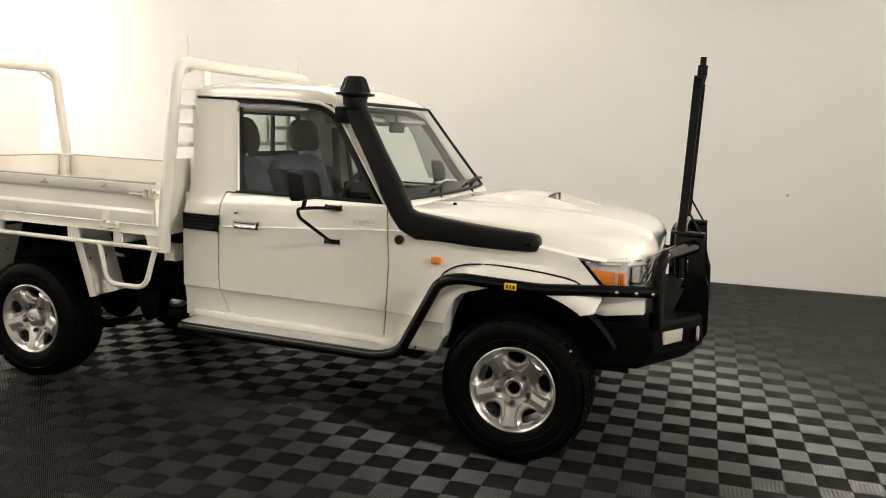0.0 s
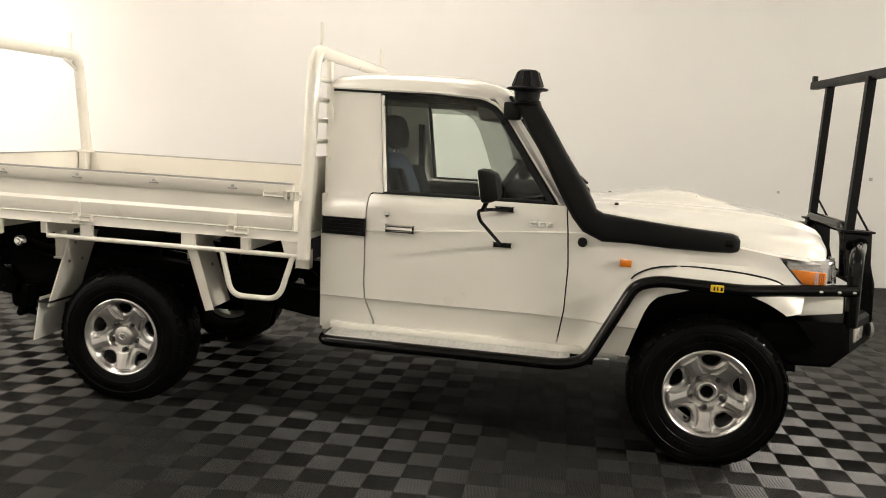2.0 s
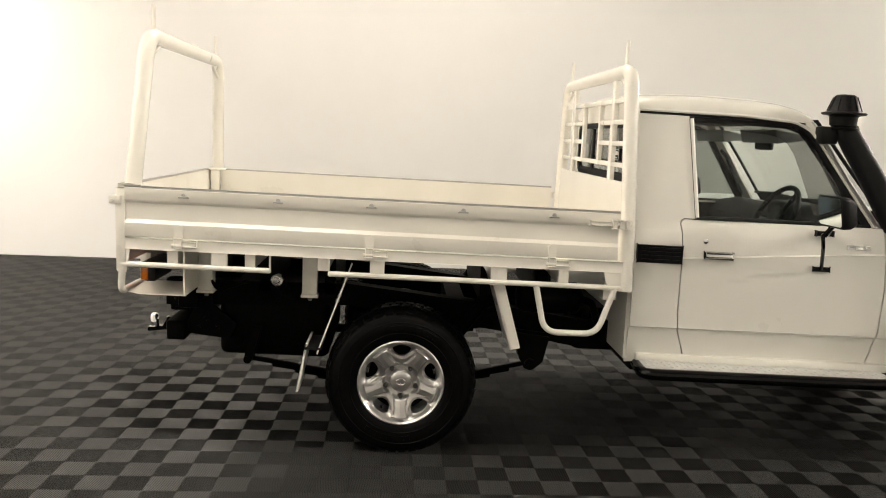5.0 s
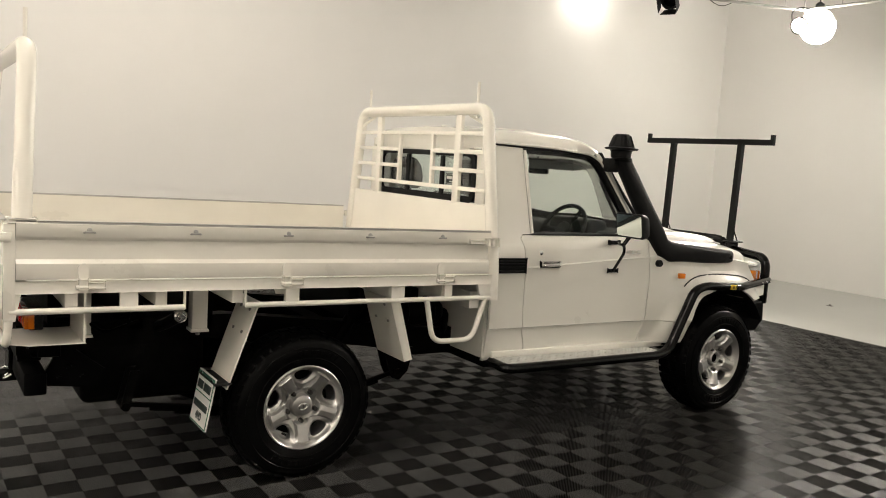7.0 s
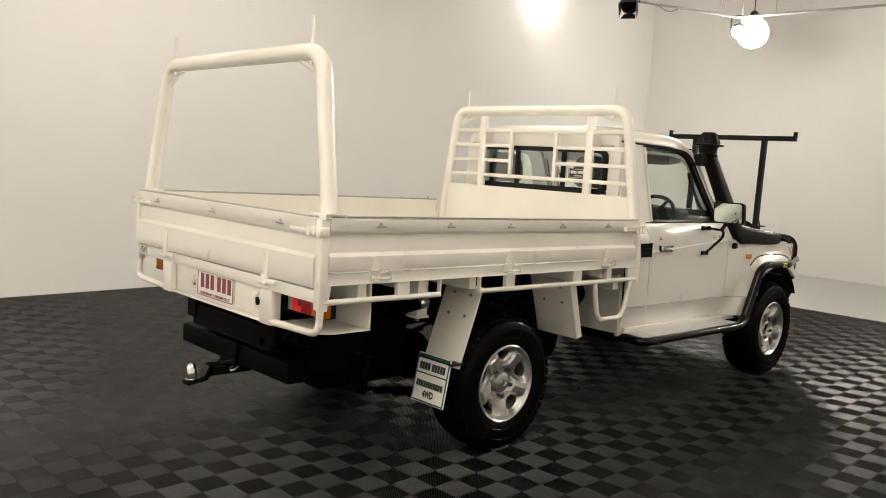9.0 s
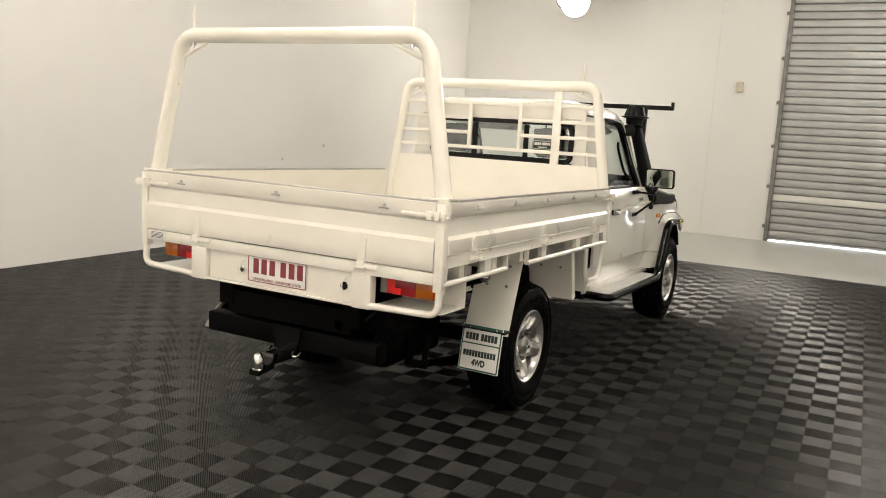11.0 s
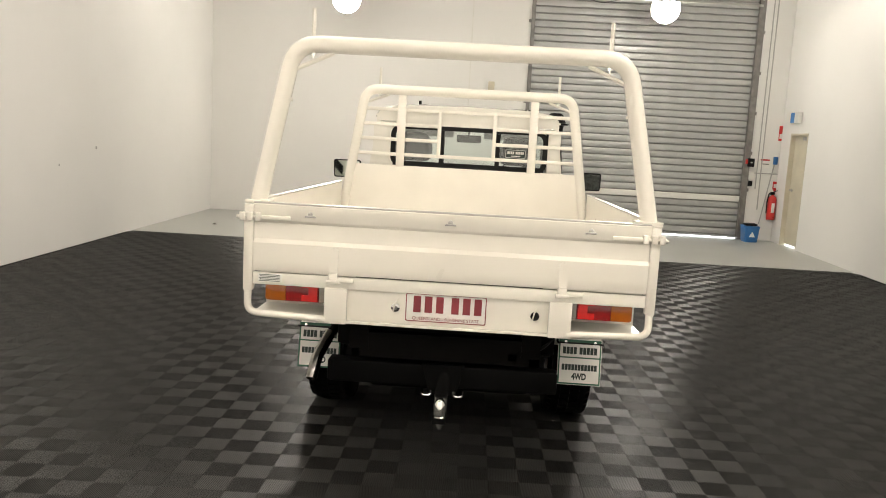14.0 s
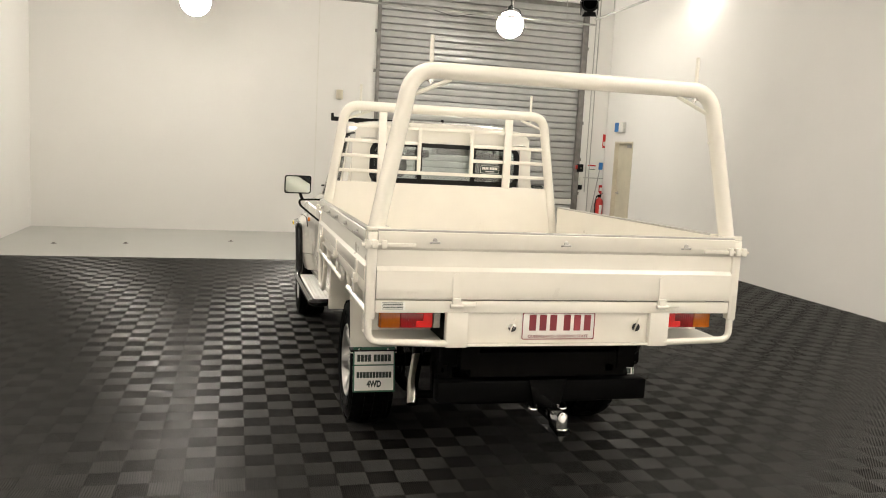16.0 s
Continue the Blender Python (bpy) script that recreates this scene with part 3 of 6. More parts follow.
# cowl and wipers
bm = bmesh.new()
loft(bm, [[(x + 0.05 * (1 - (y / 0.7) ** 2), y, z) for y in np.linspace(-0.72, 0.72, 9)] for x, z in ((2.478, 1.313), (2.50, 1.305), (2.515, 1.288), (2.525, 1.262))], closed=False)
tp("cowl", bm, PAINT)
for y, tip in ((-0.24, (2.475, -0.02, 1.355)), (0.33, (2.478, 0.54, 1.36))):
    bm = bmesh.new()
    lathe(bm, [(0.0, 0), (0.018, 0), (0.016, 0.03), (0.008, 0.04), (0, 0.04)], (2.535, y, 1.285), "z", 14)
    tube(bm, [(2.535, y, 1.318), (2.53, y + 0.04, 1.348), (2.50, y + 0.17, 1.375)], 0.007, 8)
    tube(bm, [(2.545, y - 0.12, 1.352), (2.505, y + 0.17, 1.374), (2.478, y + 0.40, 1.362)], 0.008, 6)
    tp("wiper", bm, BLACK_PLASTIC)

# bonnet with its scoop
bm = bmesh.new()
rows = []
fr = (-1, -0.982, -0.965, -0.945, -0.93, -0.85, -0.72, -0.595, -0.585, -0.55, -0.52, -0.51, -0.35, -0.18, 0, 0.18, 0.35, 0.51, 0.52, 0.55, 0.585, 0.595, 0.72, 0.85, 0.93, 0.945, 0.965, 0.982, 1)
for x, zc, ze, w in ((2.532, 1.288, 1.268, 0.695), (2.75, 1.300, 1.236, 0.693), (3.0, 1.302, 1.200, 0.688), (3.25, 1.296, 1.168, 0.680), (3.45, 1.284, 1.146, 0.668), (3.60, 1.266, 1.134, 0.650),
                     (3.70, 1.244, 1.126, 0.642), (3.762, 1.218, 1.119, 0.626), (3.795, 1.186, 1.110, 0.612), (3.814, 1.146, 1.096, 0.602), (3.812, 1.10, 1.07, 0.598)):
    row = []
    for f in fr:
        a = abs(f)
        drop = ramp(a, (0, 0.18, 0.35, 0.52, 0.585, 0.72, 0.85, 0.93, 0.965, 1), (0, 0.0, 0.015, 0.04, 0.26, 0.37, 0.50, 0.61, 0.78, 1.35))
        row.append((x - 0.085 * a ** 3 * max(0.0, (x - 3.3) / 0.5), f * w, zc - (zc - ze) * drop))
    rows.append(row)
loft(bm, rows, closed=False)
bonnet = tp("bonnet", bm, PAINT)
bm = bmesh.new()


def bonnet_z(x):
    """Height of the bonnet's middle over its length, a little under the skin."""
    return ramp(x, (2.532, 2.75, 3.0, 3.25, 3.45, 3.60), (1.284, 1.296, 1.297, 1.290, 1.277, 1.258))


def scoop_row(x, h, w):
    z = bonnet_z(x)
    edge = [(w + 0.11, -0.012), (w + 0.06, 0.10 * h), (w + 0.03, 0.30 * h), (w, 0.62 * h), (w - 0.03, 0.86 * h), (w * 0.6, 0.97 * h), (w * 0.3, h)]
    return [(x, -y, z + d) for y, d in edge] + [(x, 0, z + h + 0.002)] + [(x, y, z + d) for y, d in reversed(edge)]


loft(bm, [scoop_row(*r) for r in ((2.60, 0.002, 0.18), (2.68, 0.014, 0.195), (2.78, 0.034, 0.205), (2.88, 0.051, 0.21), (2.98, 0.060, 0.21), (3.08, 0.062, 0.21), (3.165, 0.058, 0.205))], closed=False)
for s in (-1, 1):
    rows = []
    for x, h, w in ((3.165, 0.058, 0.205), (3.22, 0.048, 0.206), (3.30, 0.030, 0.208), (3.38, 0.013, 0.21), (3.45, 0.002, 0.212)):
        z = bonnet_z(x)
        rows.append([(x, s * (w + 0.11), z - 0.012), (x, s * (w + 0.06), z + 0.10 * h), (x, s * (w + 0.03), z + 0.30 * h), (x, s * w, z + 0.62 * h), (x, s * (w - 0.03), z + 0.84 * h), (x, s * (w - 0.045), z - 0.012)])
    loft(bm, rows, closed=False)
scoop = tp("bonnet_scoop", bm, PAINT, bonnet)
tp("scoop_mouth", box(bmesh.new(), 3.10, 3.150, -0.185, 0.185, 1.285, 1.340), BLACK_PLASTIC, scoop)
for y in (-0.12, -0.04, 0.04, 0.12):
    tp("scoop_vane", box(bmesh.new(), 3.12, 3.160, y - 0.008, y + 0.008, 1.288, 1.338), PAINT, scoop)
for y in (-0.42, 0.42):
    bm = bmesh.new()
    lathe(bm, [(0.0, 0), (0.012, 0), (0.010, 0.012), (0, 0.014)], (2.70, y, 1.282), "z", 12)
    tp("washer_jet", bm, BLACK_PLASTIC, bonnet)

# nose: grille, headlights
bm = box(bmesh.new(), 3.66, 3.742, -0.60, 0.60, 0.84, 1.10)
front = tp("grille", bm, BLACK_PLASTIC, label="dark grille behind the bull bar")
for k in range(4):
    tp("grille_bar", box(bmesh.new(), 3.738, 3.752, -0.40, 0.40, 0.90 + 0.048 * k, 0.922 + 0.048 * k, 0.004), CHROME, front)
for s in (-1, 1):
    hl = tp("headlight", prism(bmesh.new(), [(3.492, 1.092), (3.588, 0.985), (3.70, 0.985), (3.70, 1.112)], "y", s * 0.42, s * 0.735), REFLECTOR, label="clear headlight with an amber corner")
    bm = bmesh.new()
    loft(bm, [[(3.484, s * 0.758, 1.094), (3.60, s * 0.752, 1.106), (3.70, s * 0.715, 1.116), (3.762, s * 0.62, 1.112), (3.785, s * 0.46, 1.098)],
              [(3.530, s * 0.766, 1.043), (3.62, s * 0.758, 1.043), (3.715, s * 0.722, 1.045), (3.776, s * 0.625, 1.045), (3.797, s * 0.46, 1.042)],
              [(3.584, s * 0.766, 0.984), (3.64, s * 0.756, 0.984), (3.722, s * 0.722, 0.984), (3.780, s * 0.625, 0.984), (3.800, s * 0.46, 0.984)]], closed=False)
    tp("lens", bm, GLASS_LENS, hl, "clear lens").visible_shadow = False
    bm = prism(bmesh.new(), [(3.524, 1.058), (3.588, 0.990), (3.690, 0.990), (3.690, 1.052)], "y", s * 0.728, s * 0.746, 0.004)
    corner = tp("amber_corner", bm, AMBER_CLEAR, hl, "amber corner blinker")
    for k in range(5):
        x = 3.640 + 0.009 * k
        tp("lens_rib", box(bmesh.new(), x, x + 0.004, min(s * 0.744, s * 0.7485), max(s * 0.744, s * 0.7485), 0.994, 1.050), REFLECTOR if k < 2 else AMBER, corner, smooth=False)
    bm = bmesh.new()
    tube(bm, [(3.500, s * 0.752, 1.090), (3.60, s * 0.748, 1.088), (3.71, s * 0.708, 1.090), (3.765, s * 0.60, 1.085)], 0.012, 6)
    tp("chrome_strip", bm, REFLECTOR, hl)
    tp("reflector_bowl", box(bmesh.new(), 3.705, 3.752, min(s * 0.44, s * 0.64), max(s * 0.44, s * 0.64), 0.992, 1.098, 0.012), REFLECTOR, hl)
    bm = prism(bmesh.new(), [(3.50, 0.845), (3.575, 0.862), (3.600, 0.92), (3.60, 0.978), (3.785, 0.978), (3.79, 0.858), (3.60, 0.832)], "y", s * 0.60, s * 0.735, 0.008)
    tp("headlight_skirt", bm, PAINT)

# floor pan, firewall and sills
bm = bmesh.new()
box(bm, 1.20, 2.62, -0.70, 0.70, 0.47, 0.56)
box(bm, 2.44, 2.50, -0.70, 0.70, 0.50, 1.26)
tp("floor_pan", bm, CHASSIS)
for s in (-1, 1):
    tp("sill", box(bmesh.new(), 1.21, 2.74, min(s * 0.60, s * 0.756), max(s * 0.60, s * 0.756), 0.535, 0.577, 0.008), PAINT)

# snorkel on the right flank
snorkel = tp("snorkel", bmesh.new(), BLACK_PLASTIC, label="black plastic snorkel up the windscreen pillar")
bm = bmesh.new()
rings = []
for (x, y, z), w, h in (((3.272, -0.748, 1.162), 0.060, 0.050), ((3.262, -0.750, 1.164), 0.076, 0.078), ((3.235, -0.754, 1.166), 0.086, 0.092), ((3.14, -0.757, 1.168), 0.090, 0.100), ((2.95, -0.758, 1.176), 0.086, 0.112), ((2.75, -0.757, 1.190), 0.075, 0.124), ((2.62, -0.760, 1.196), 0.075, 0.140)):
    rings.append([(x, y + b, z + a) for a, b in rounded(h, w, min(h, w) * 0.30, 3)])
for (x, y, z), w, ax in (((2.555, -0.760, 1.225), 0.078, 28), ((2.52, -0.757, 1.275), 0.080, 50), ((2.47, -0.750, 1.36), 0.080, 60), ((2.36, -0.734, 1.54), 0.080, 62), ((2.262, -0.716, 1.70), 0.082, 66), ((2.225, -0.706, 1.765), 0.084, 82), ((2.215, -0.703, 1.80), 0.084, 90)):
    # the pillar leans: its cross-sections turn from upright to level
    a = radians(ax)
    ln = 0.135 if ax < 62 else 0.118
    rings.append([(x + p * math.sin(a) , y + q, z + p * math.cos(a)) for p, q in rounded(ln, w, 0.034, 3)])
loft(bm, rings)
bm.to_mesh(snorkel.data)
for v in snorkel.data.vertices:
    v.co.z -= SHEAR * v.co.x
    v.co.y = wider(v.co.x, v.co.y)
bm.free()
snorkel.data.shade_smooth(), snorkel.data.set_sharp_from_angle(angle=radians(40))
bm = bmesh.new()
HEAD = (2.205, -0.695, 1.785)
lathe(bm, [(0, 0), (0.052, 0.0), (0.056, 0.012), (0.062, 0.014), (0.066, 0.055), (0.072, 0.062), (0.100, 0.066), (0.106, 0.072), (0.104, 0.077), (0.080, 0.082), (0.076, 0.090), (0.050, 0.160), (0.040, 0.167), (0, 0.168)], HEAD, "z", 36)
head = tp("ram_head", bm, BLACK_PLASTIC, snorkel, "black mushroom-shaped snorkel head")
bm = bmesh.new()
for k in range(10):
    a = 2 * math.pi * k / 10
    tube(bm, [(HEAD[0] + 0.079 * math.cos(a), HEAD[1] + 0.079 * math.sin(a), HEAD[2] + 0.086), (HEAD[0] + 0.053 * math.cos(a), HEAD[1] + 0.053 * math.sin(a), HEAD[2] + 0.156)], 0.004, 6)
tp("head_rib_ring", bm, BLACK_PLASTIC, head)
bm = bmesh.new()
lathe(bm, [(0.068, 0), (0.071, 0.002), (0.071, 0.012), (0.068, 0.014)], (HEAD[0], HEAD[1], HEAD[2] - 0.012), "z", 30)
tp("hose_clamp", bm, CHASSIS, head)
bm = box(bmesh.new(), 2.09, 2.18, -0.715, -0.640, 1.70, 1.79, 0.012)
tp("pillar_bracket", bm, BLACK_PLASTIC, snorkel)
bm = bmesh.new()
lathe(bm, [(0, -0.01), (0.024, -0.01), (0.024, 0.035), (0.018, 0.042), (0, 0.042)], (2.527, -0.758, 1.116), "y", 18, -1)
tp("mount_knob", bm, BLACK_PLASTIC, snorkel)
tp("inlet_grille", box(bmesh.new(), 3.195, 3.236, -0.8005, -0.780, 1.150, 1.184, 0.008), BLACK_GLOSS, snorkel)

# mirrors on tube arms
for s in (-1, 1):
    mirror = tp("door_mirror", bmesh.new(), BLACK_PLASTIC, label="square black door mirror on tube arms")
    bm = bmesh.new()
    rings = [[(x, s * (0.968 + b), 1.377 + a) for a, b in rounded(h, w, 0.02, 3)] for x, w, h in ((2.030, 0.205, 0.148), (2.037, 0.212, 0.155), (2.075, 0.205, 0.148), (2.110, 0.17, 0.12), (2.120, 0.12, 0.08))]
    loft(bm, rings)
    for v in bm.verts:
        v.co.z -= SHEAR * v.co.x
        # the housing is swung a little in towards the driver
        dx, dy = v.co.x - 2.075, v.co.y - s * 0.968
        v.co.x += -s * dy * (0.30 if s > 0 else 0.0) - 0.16 * (v.co.z - 1.345)
        v.co.y = wider(v.co.x, v.co.y)
    bmesh.ops.recalc_face_normals(bm, faces=bm.faces)
    bm.to_mesh(mirror.data)
    bm.free()
    mirror.data.shade_smooth(), mirror.data.set_sharp_from_angle(angle=radians(35))
    bm = prism(bmesh.new(), [(s * 0.968 + b, 1.377 + a) for a, b in rounded(0.134, 0.192, 0.014, 3)], "x", 2.0262, 2.0290)
    for v in bm.verts:
        v.co.x += -s * (v.co.y - s * 0.968) * (0.30 if s > 0 else 0.0) - 0.16 * (v.co.z - 1.377)
    tp("mirror_glass", bm, MIRROR, mirror, "silvered mirror glass")
    bm = bmesh.new()
    tube(bm, [(2.15, s * 0.785, 1.249), (2.06, s * 0.87, 1.252), (2.015, s * 0.955, 1.250), (2.025, s * 0.95, 1.205), (2.12, s * 0.79, 1.068)], 0.009, 10, bend=0.035)
    tube(bm, [(2.035, s * 0.93, 1.252), (2.06, s * 0.95, 1.305)], 0.012, 10)
    tp("mirror_arm", bm, BLACK_GLOSS, mirror)
    for x, z in ((2.127, 1.249), (2.125, 1.066)):
        bm = box(bmesh.new(), x - 0.045, x + 0.045, s * 0.764, s * 0.782, z - 0.012, z + 0.012, 0.004)
        for dx in (-0.028, 0.028):
            lathe(bm, [(0, 0), (0.009, 0), (0.008, 0.008), (0, 0.01)], (x + dx, s * 0.782, z), "y", 10, s)
        tp("arm_bracket", bm, BLACK_PLASTIC, mirror)

# cabin
for y0, y1 in ((-0.60, -0.14), (-0.06, 0.62)):
    seat = tp("seat", box(bmesh.new(), 1.32, 1.84, y0, y1, 0.82, 0.97, 0.05, 3), SEAT, label="blue-grey fabric seat")
    ym = (y0 + y1) / 2 if y1 < 0 else 0.36
    bm = bmesh.new()
    rings = []
    for z, x0, x1, k in ((0.93, 1.33, 1.49, 1.0), (1.10, 1.30, 1.45, 1.0), (1.29, 1.258, 1.387, 0.97), (1.40, 1.233, 1.343, 0.88), (1.452, 1.226, 1.311, 0.70), (1.468, 1.24, 1.29, 0.45)):
        c, w = (x0 + x1) / 2, (y1 - y0) * k
        rings.append([(c + a, (y0 + y1) / 2 + b, z) for a, b in rounded(x1 - x0, w, 0.045, 3)])
    loft(bm, rings)
    tp("seat_back", bm, SEAT, seat)
    for sy in (-1, 1):
        bm = bmesh.new()
        yy = (y0 + y1) / 2 + sy * (y1 - y0) * 0.43
        rings = [[(c + a, yy + b, z) for a, b in rounded(0.20, 0.07, 0.03, 3)] for z, c in ((0.95, 1.43), (1.15, 1.395), (1.30, 1.35), (1.38, 1.32))]
        loft(bm, rings)
        tp("bolster", bm, SEAT_SIDE, seat)
    bm = box(bmesh.new(), 1.352, 1.366, ym - 0.075, ym + 0.075, 1.285, 1.365, 0.006)
    for v in bm.verts:
        v.co.x -= 0.42 * (v.co.z - 1.325)
    tp("back_patch", bm, SEAT_SIDE, seat, "dark patch on the seat back")
    for yy in ((ym,) if y1 < 0 else (0.38,)):
        bm = bmesh.new()
        rings = [[(1.272 + 0.1 * (1.60 - z) + a, yy + b, z) for a, b in rounded(t, w, t * 0.4, 3)] for z, t, w in ((1.490, 0.08, 0.19), (1.512, 0.125, 0.245), (1.58, 0.145, 0.270), (1.65, 0.130, 0.245), (1.692, 0.10, 0.19), (1.708, 0.05, 0.12))]
        loft(bm, rings)
        tp("head_restraint", bm, SEAT_SIDE, seat)
        for dy in (-0.06, 0.06):
            bm = bmesh.new()
            tube(bm, [(1.275, yy + dy, 1.42), (1.272, yy + dy, 1.52)], 0.006, 8)
            tp("restraint_post", bm, CHROME, seat)
bm = bmesh.new()
loft(bm, [[(x, y, z) for x, z in ((2.46, 0.75), (2.16, 0.80), (2.10, 1.02), (2.13, 1.24), (2.20, 1.30), (2.34, 1.325), (2.50, 1.30))] for y in (-0.70, 0.70)], closed=False)
box(bm, 2.10, 2.30, -0.56, -0.18, 1.22, 1.375, 0.04, 3)
box(bm, 2.05, 2.35, -0.10, 0.10, 0.60, 1.10, 0.03)
tp("dashboard", bm, CABIN)
bm = bmesh.new()
c = Vector((2.06, -0.37, 1.29))
tilt = Matrix.Rotation(radians(-62), 4, "Y")
ring = [c + (tilt @ Vector((0.185 * math.cos(2 * math.pi * k / 28), 0.185 * math.sin(2 * math.pi * k / 28), 0))) for k in range(29)]
tube(bm, ring, 0.015, 8, cap=False)
for a in (90, 210, 330):
    tube(bm, [c + tilt @ Vector((0.03 * math.cos(radians(a)), 0.03 * math.sin(radians(a)), -0.02)), c + tilt @ Vector((0.18 * math.cos(radians(a)), 0.18 * math.sin(radians(a)), 0))], 0.014, 8)
lathe_bm = bmesh.new()
lathe(lathe_bm, [(0, 0.012), (0.05, 0.012), (0.062, 0.0), (0.055, -0.03), (0.03, -0.05), (0, -0.05)], (0, 0, 0), "z", 20)
lathe_bm.transform(Matrix.Translation(c) @ tilt)
tp("steering_boss", lathe_bm, CABIN)
tube(bm, [c, c + tilt @ Vector((0, 0, -0.25))], 0.03, 10)
tp("steering_wheel", bm, CABIN, label="black steering wheel")
for s in (-1, 1):
    tp("door_trim", skin([(1.45, 0.62), (1.45, 1.27), (2.40, 1.275), (2.40, 0.62)], s, 0.03, 0.05, 0.3), CABIN)
    bm = bmesh.new()
    tube(bm, [(2.34, s * 0.65, 1.34), (2.28, s * 0.62, 1.42), (2.18, s * 0.59, 1.60), (2.14, s * 0.60, 1.64)], 0.011, 8, bend=0.04)
    tp("grab_handle", bm, CABIN)
    bm = prism(bmesh.new(), [(1.93, 1.765), (2.12, 1.735), (2.12, 1.715), (1.95, 1.69)], "y", s * 0.12, s * 0.55, 0.008)
    tp("sun_visor", bm, LINING)
    bm = bmesh.new()
    tube(bm, [(1.40, s * 0.60, 1.66), (1.405, s * 0.63, 1.30), (1.42, s * 0.66, 0.8)], 0.02, 4, square=True)
    tp("seat_belt", bm, BLACK_RUBBER)
bm = box(bmesh.new(), 2.13, 2.16, -0.10, 0.10, 1.655, 1.72, 0.015, 3)
tube(bm, [(2.15, 0, 1.71), (2.13, 0, 1.78)], 0.008, 8)
tp("rear_view_mirror", bm, CABIN)
BODY[0] = False

# ---- tray ----
BACK, FRONT, WIDE, RIM = -1.376, 1.052, 0.935, 1.308
FOLD = ((1.308, 0.0), (1.302, 0.006), (1.251, 0.006), (1.246, 0.003), (1.234, -0.013), (1.155, -0.011), (1.138, 0.004), (1.080, 0.005), (1.072, 0.002))   # height, how far the sheet stands out


# the mud-flap signs hang slightly aslant, foot to the rear
HANG = Matrix(((1, 0, 0.177, -0.108), (0, 1, 0, 0), (0, 0, 0.954, 0.035), (0, 0, 0, 1)))


def folded(bm, a, b, put, thick=0.022, low=1.064, drop=0.0):
    """A folded drop-side sheet between a and b; put(along, out, z) places it."""
    rows = []
    for w in (a, b):
        outer = [put(w, o, z) for z, o in FOLD]
        inner = [put(w, -thick, z) for z, o in reversed(FOLD)]
        rows.append(outer + inner)
    return loft(bm, rows)


tray = tp("tray", box(bmesh.new(), BACK + 0.02, FRONT + 0.06, -WIDE + 0.03, WIDE - 0.03, 1.020, 1.052), POWDER, label="cream steel tray floor")
for s in (-1, 1):
    side = tp("drop_side", folded(bmesh.new(), BACK + 0.045, FRONT - 0.012, lambda w, o, z: (w, s * (WIDE + o), z)), POWDER, label="folded cream drop side")
    tp("side_cap", box(bmesh.new(), BACK + 0.045, FRONT - 0.012, s * (WIDE - 0.024), s * (WIDE + 0.003), RIM - 0.004, RIM + 0.006, 0.002), STEEL, side, "worn bare-metal top edge")
    for k in range(5):
        x = 0.715 - 0.443 * k
        bm = bmesh.new()
        tube(bm, [(x - 0.022, s * (WIDE + 0.002), 1.268), (x - 0.018, s * (WIDE + 0.020), 1.272), (x + 0.018, s * (WIDE + 0.020), 1.272), (x + 0.022, s * (WIDE + 0.002), 1.268)], 0.0045, 8, bend=0.008)
        lathe(bm, [(0, 0), (0.012, 0), (0.010, 0.006), (0, 0.008)], (x, s * (WIDE + 0.004), 1.279), "y", 12, s)
        tp("rope_hook", bm, STEEL, side)
    # catches along the lower edge
    for x in (0.715, -0.175, -1.08):
        bm = box(bmesh.new(), x - 0.018, x + 0.018, s * (WIDE - 0.002), s * (WIDE + 0.024), 1.030, 1.075, 0.005)
        tube(bm, [(x - 0.03, s * (WIDE + 0.018), 1.040), (x + 0.02, s * (WIDE + 0.018), 1.040)], 0.010, 10)
        box(bm, x + 0.012, x + 0.085, s * (WIDE + 0.004), s * (WIDE + 0.020), 1.036, 1.060, 0.006)
        catch = tp("catch", bm, POWDER, side)
        bm = prism(bmesh.new(), [(x - 0.018, 1.065), (x + 0.018, 1.065)] + arc(x, 1.118, 0.022, 0, 180, 8), "y", s * (WIDE - 0.003), s * (WIDE + 0.013))
        tp("catch_tongue", bm, POWDER, catch)
    # corner latch at the front
    x = FRONT - 0.012
    bm = box(bmesh.new(), x - 0.15, x - 0.02, s * (WIDE + 0.002), s * (WIDE + 0.020), 1.243, 1.262, 0.006)
    for q in (-0.030, 0.004, 0.034):
        box(bm, x + q - 0.010, x + q + 0.012, s * (WIDE - 0.002), s * (WIDE + 0.026), 1.232, 1.272, 0.005)
    tube(bm, [(x - 0.05, s * (WIDE + 0.014), 1.252), (x + 0.055, s * (WIDE + 0.014), 1.252)], 0.008, 8)
    tp("corner_latch", bm, POWDER, side)
    # side rail: band, posts, rope tube
    rail = tp("side_rail", box(bmesh.new(), BACK + 0.02, FRONT + 0.07, s * (WIDE - 0.028), s * (WIDE - 0.002), 1.012, 1.065, 0.003), POWDER, label="slotted side rail under the drop side")
    for x0, x1, lo in ((BACK + 0.003, -1.335, 0.915), (-0.93, -0.855, 0.930), (-0.655, -0.648, 0.930), (-0.372, -0.365, 0.930), (-0.17, -0.10, 0.925), (0.42, 0.50, 0.922), (0.755, 0.805, 0.922)):
        tp("rail_post", box(bmesh.new(), x0, x1, s * (WIDE - 0.024), s * (WIDE - 0.004), lo, 1.014, 0.002), POWDER, rail)
    tp("rail_end", prism(bmesh.new(), [(1.005, 0.922), (1.125, 0.915), (1.125, 1.060), (0.978, 1.014)], "y", s * (WIDE - 0.024), s * (WIDE - 0.003)), POWDER, rail, smooth=False)
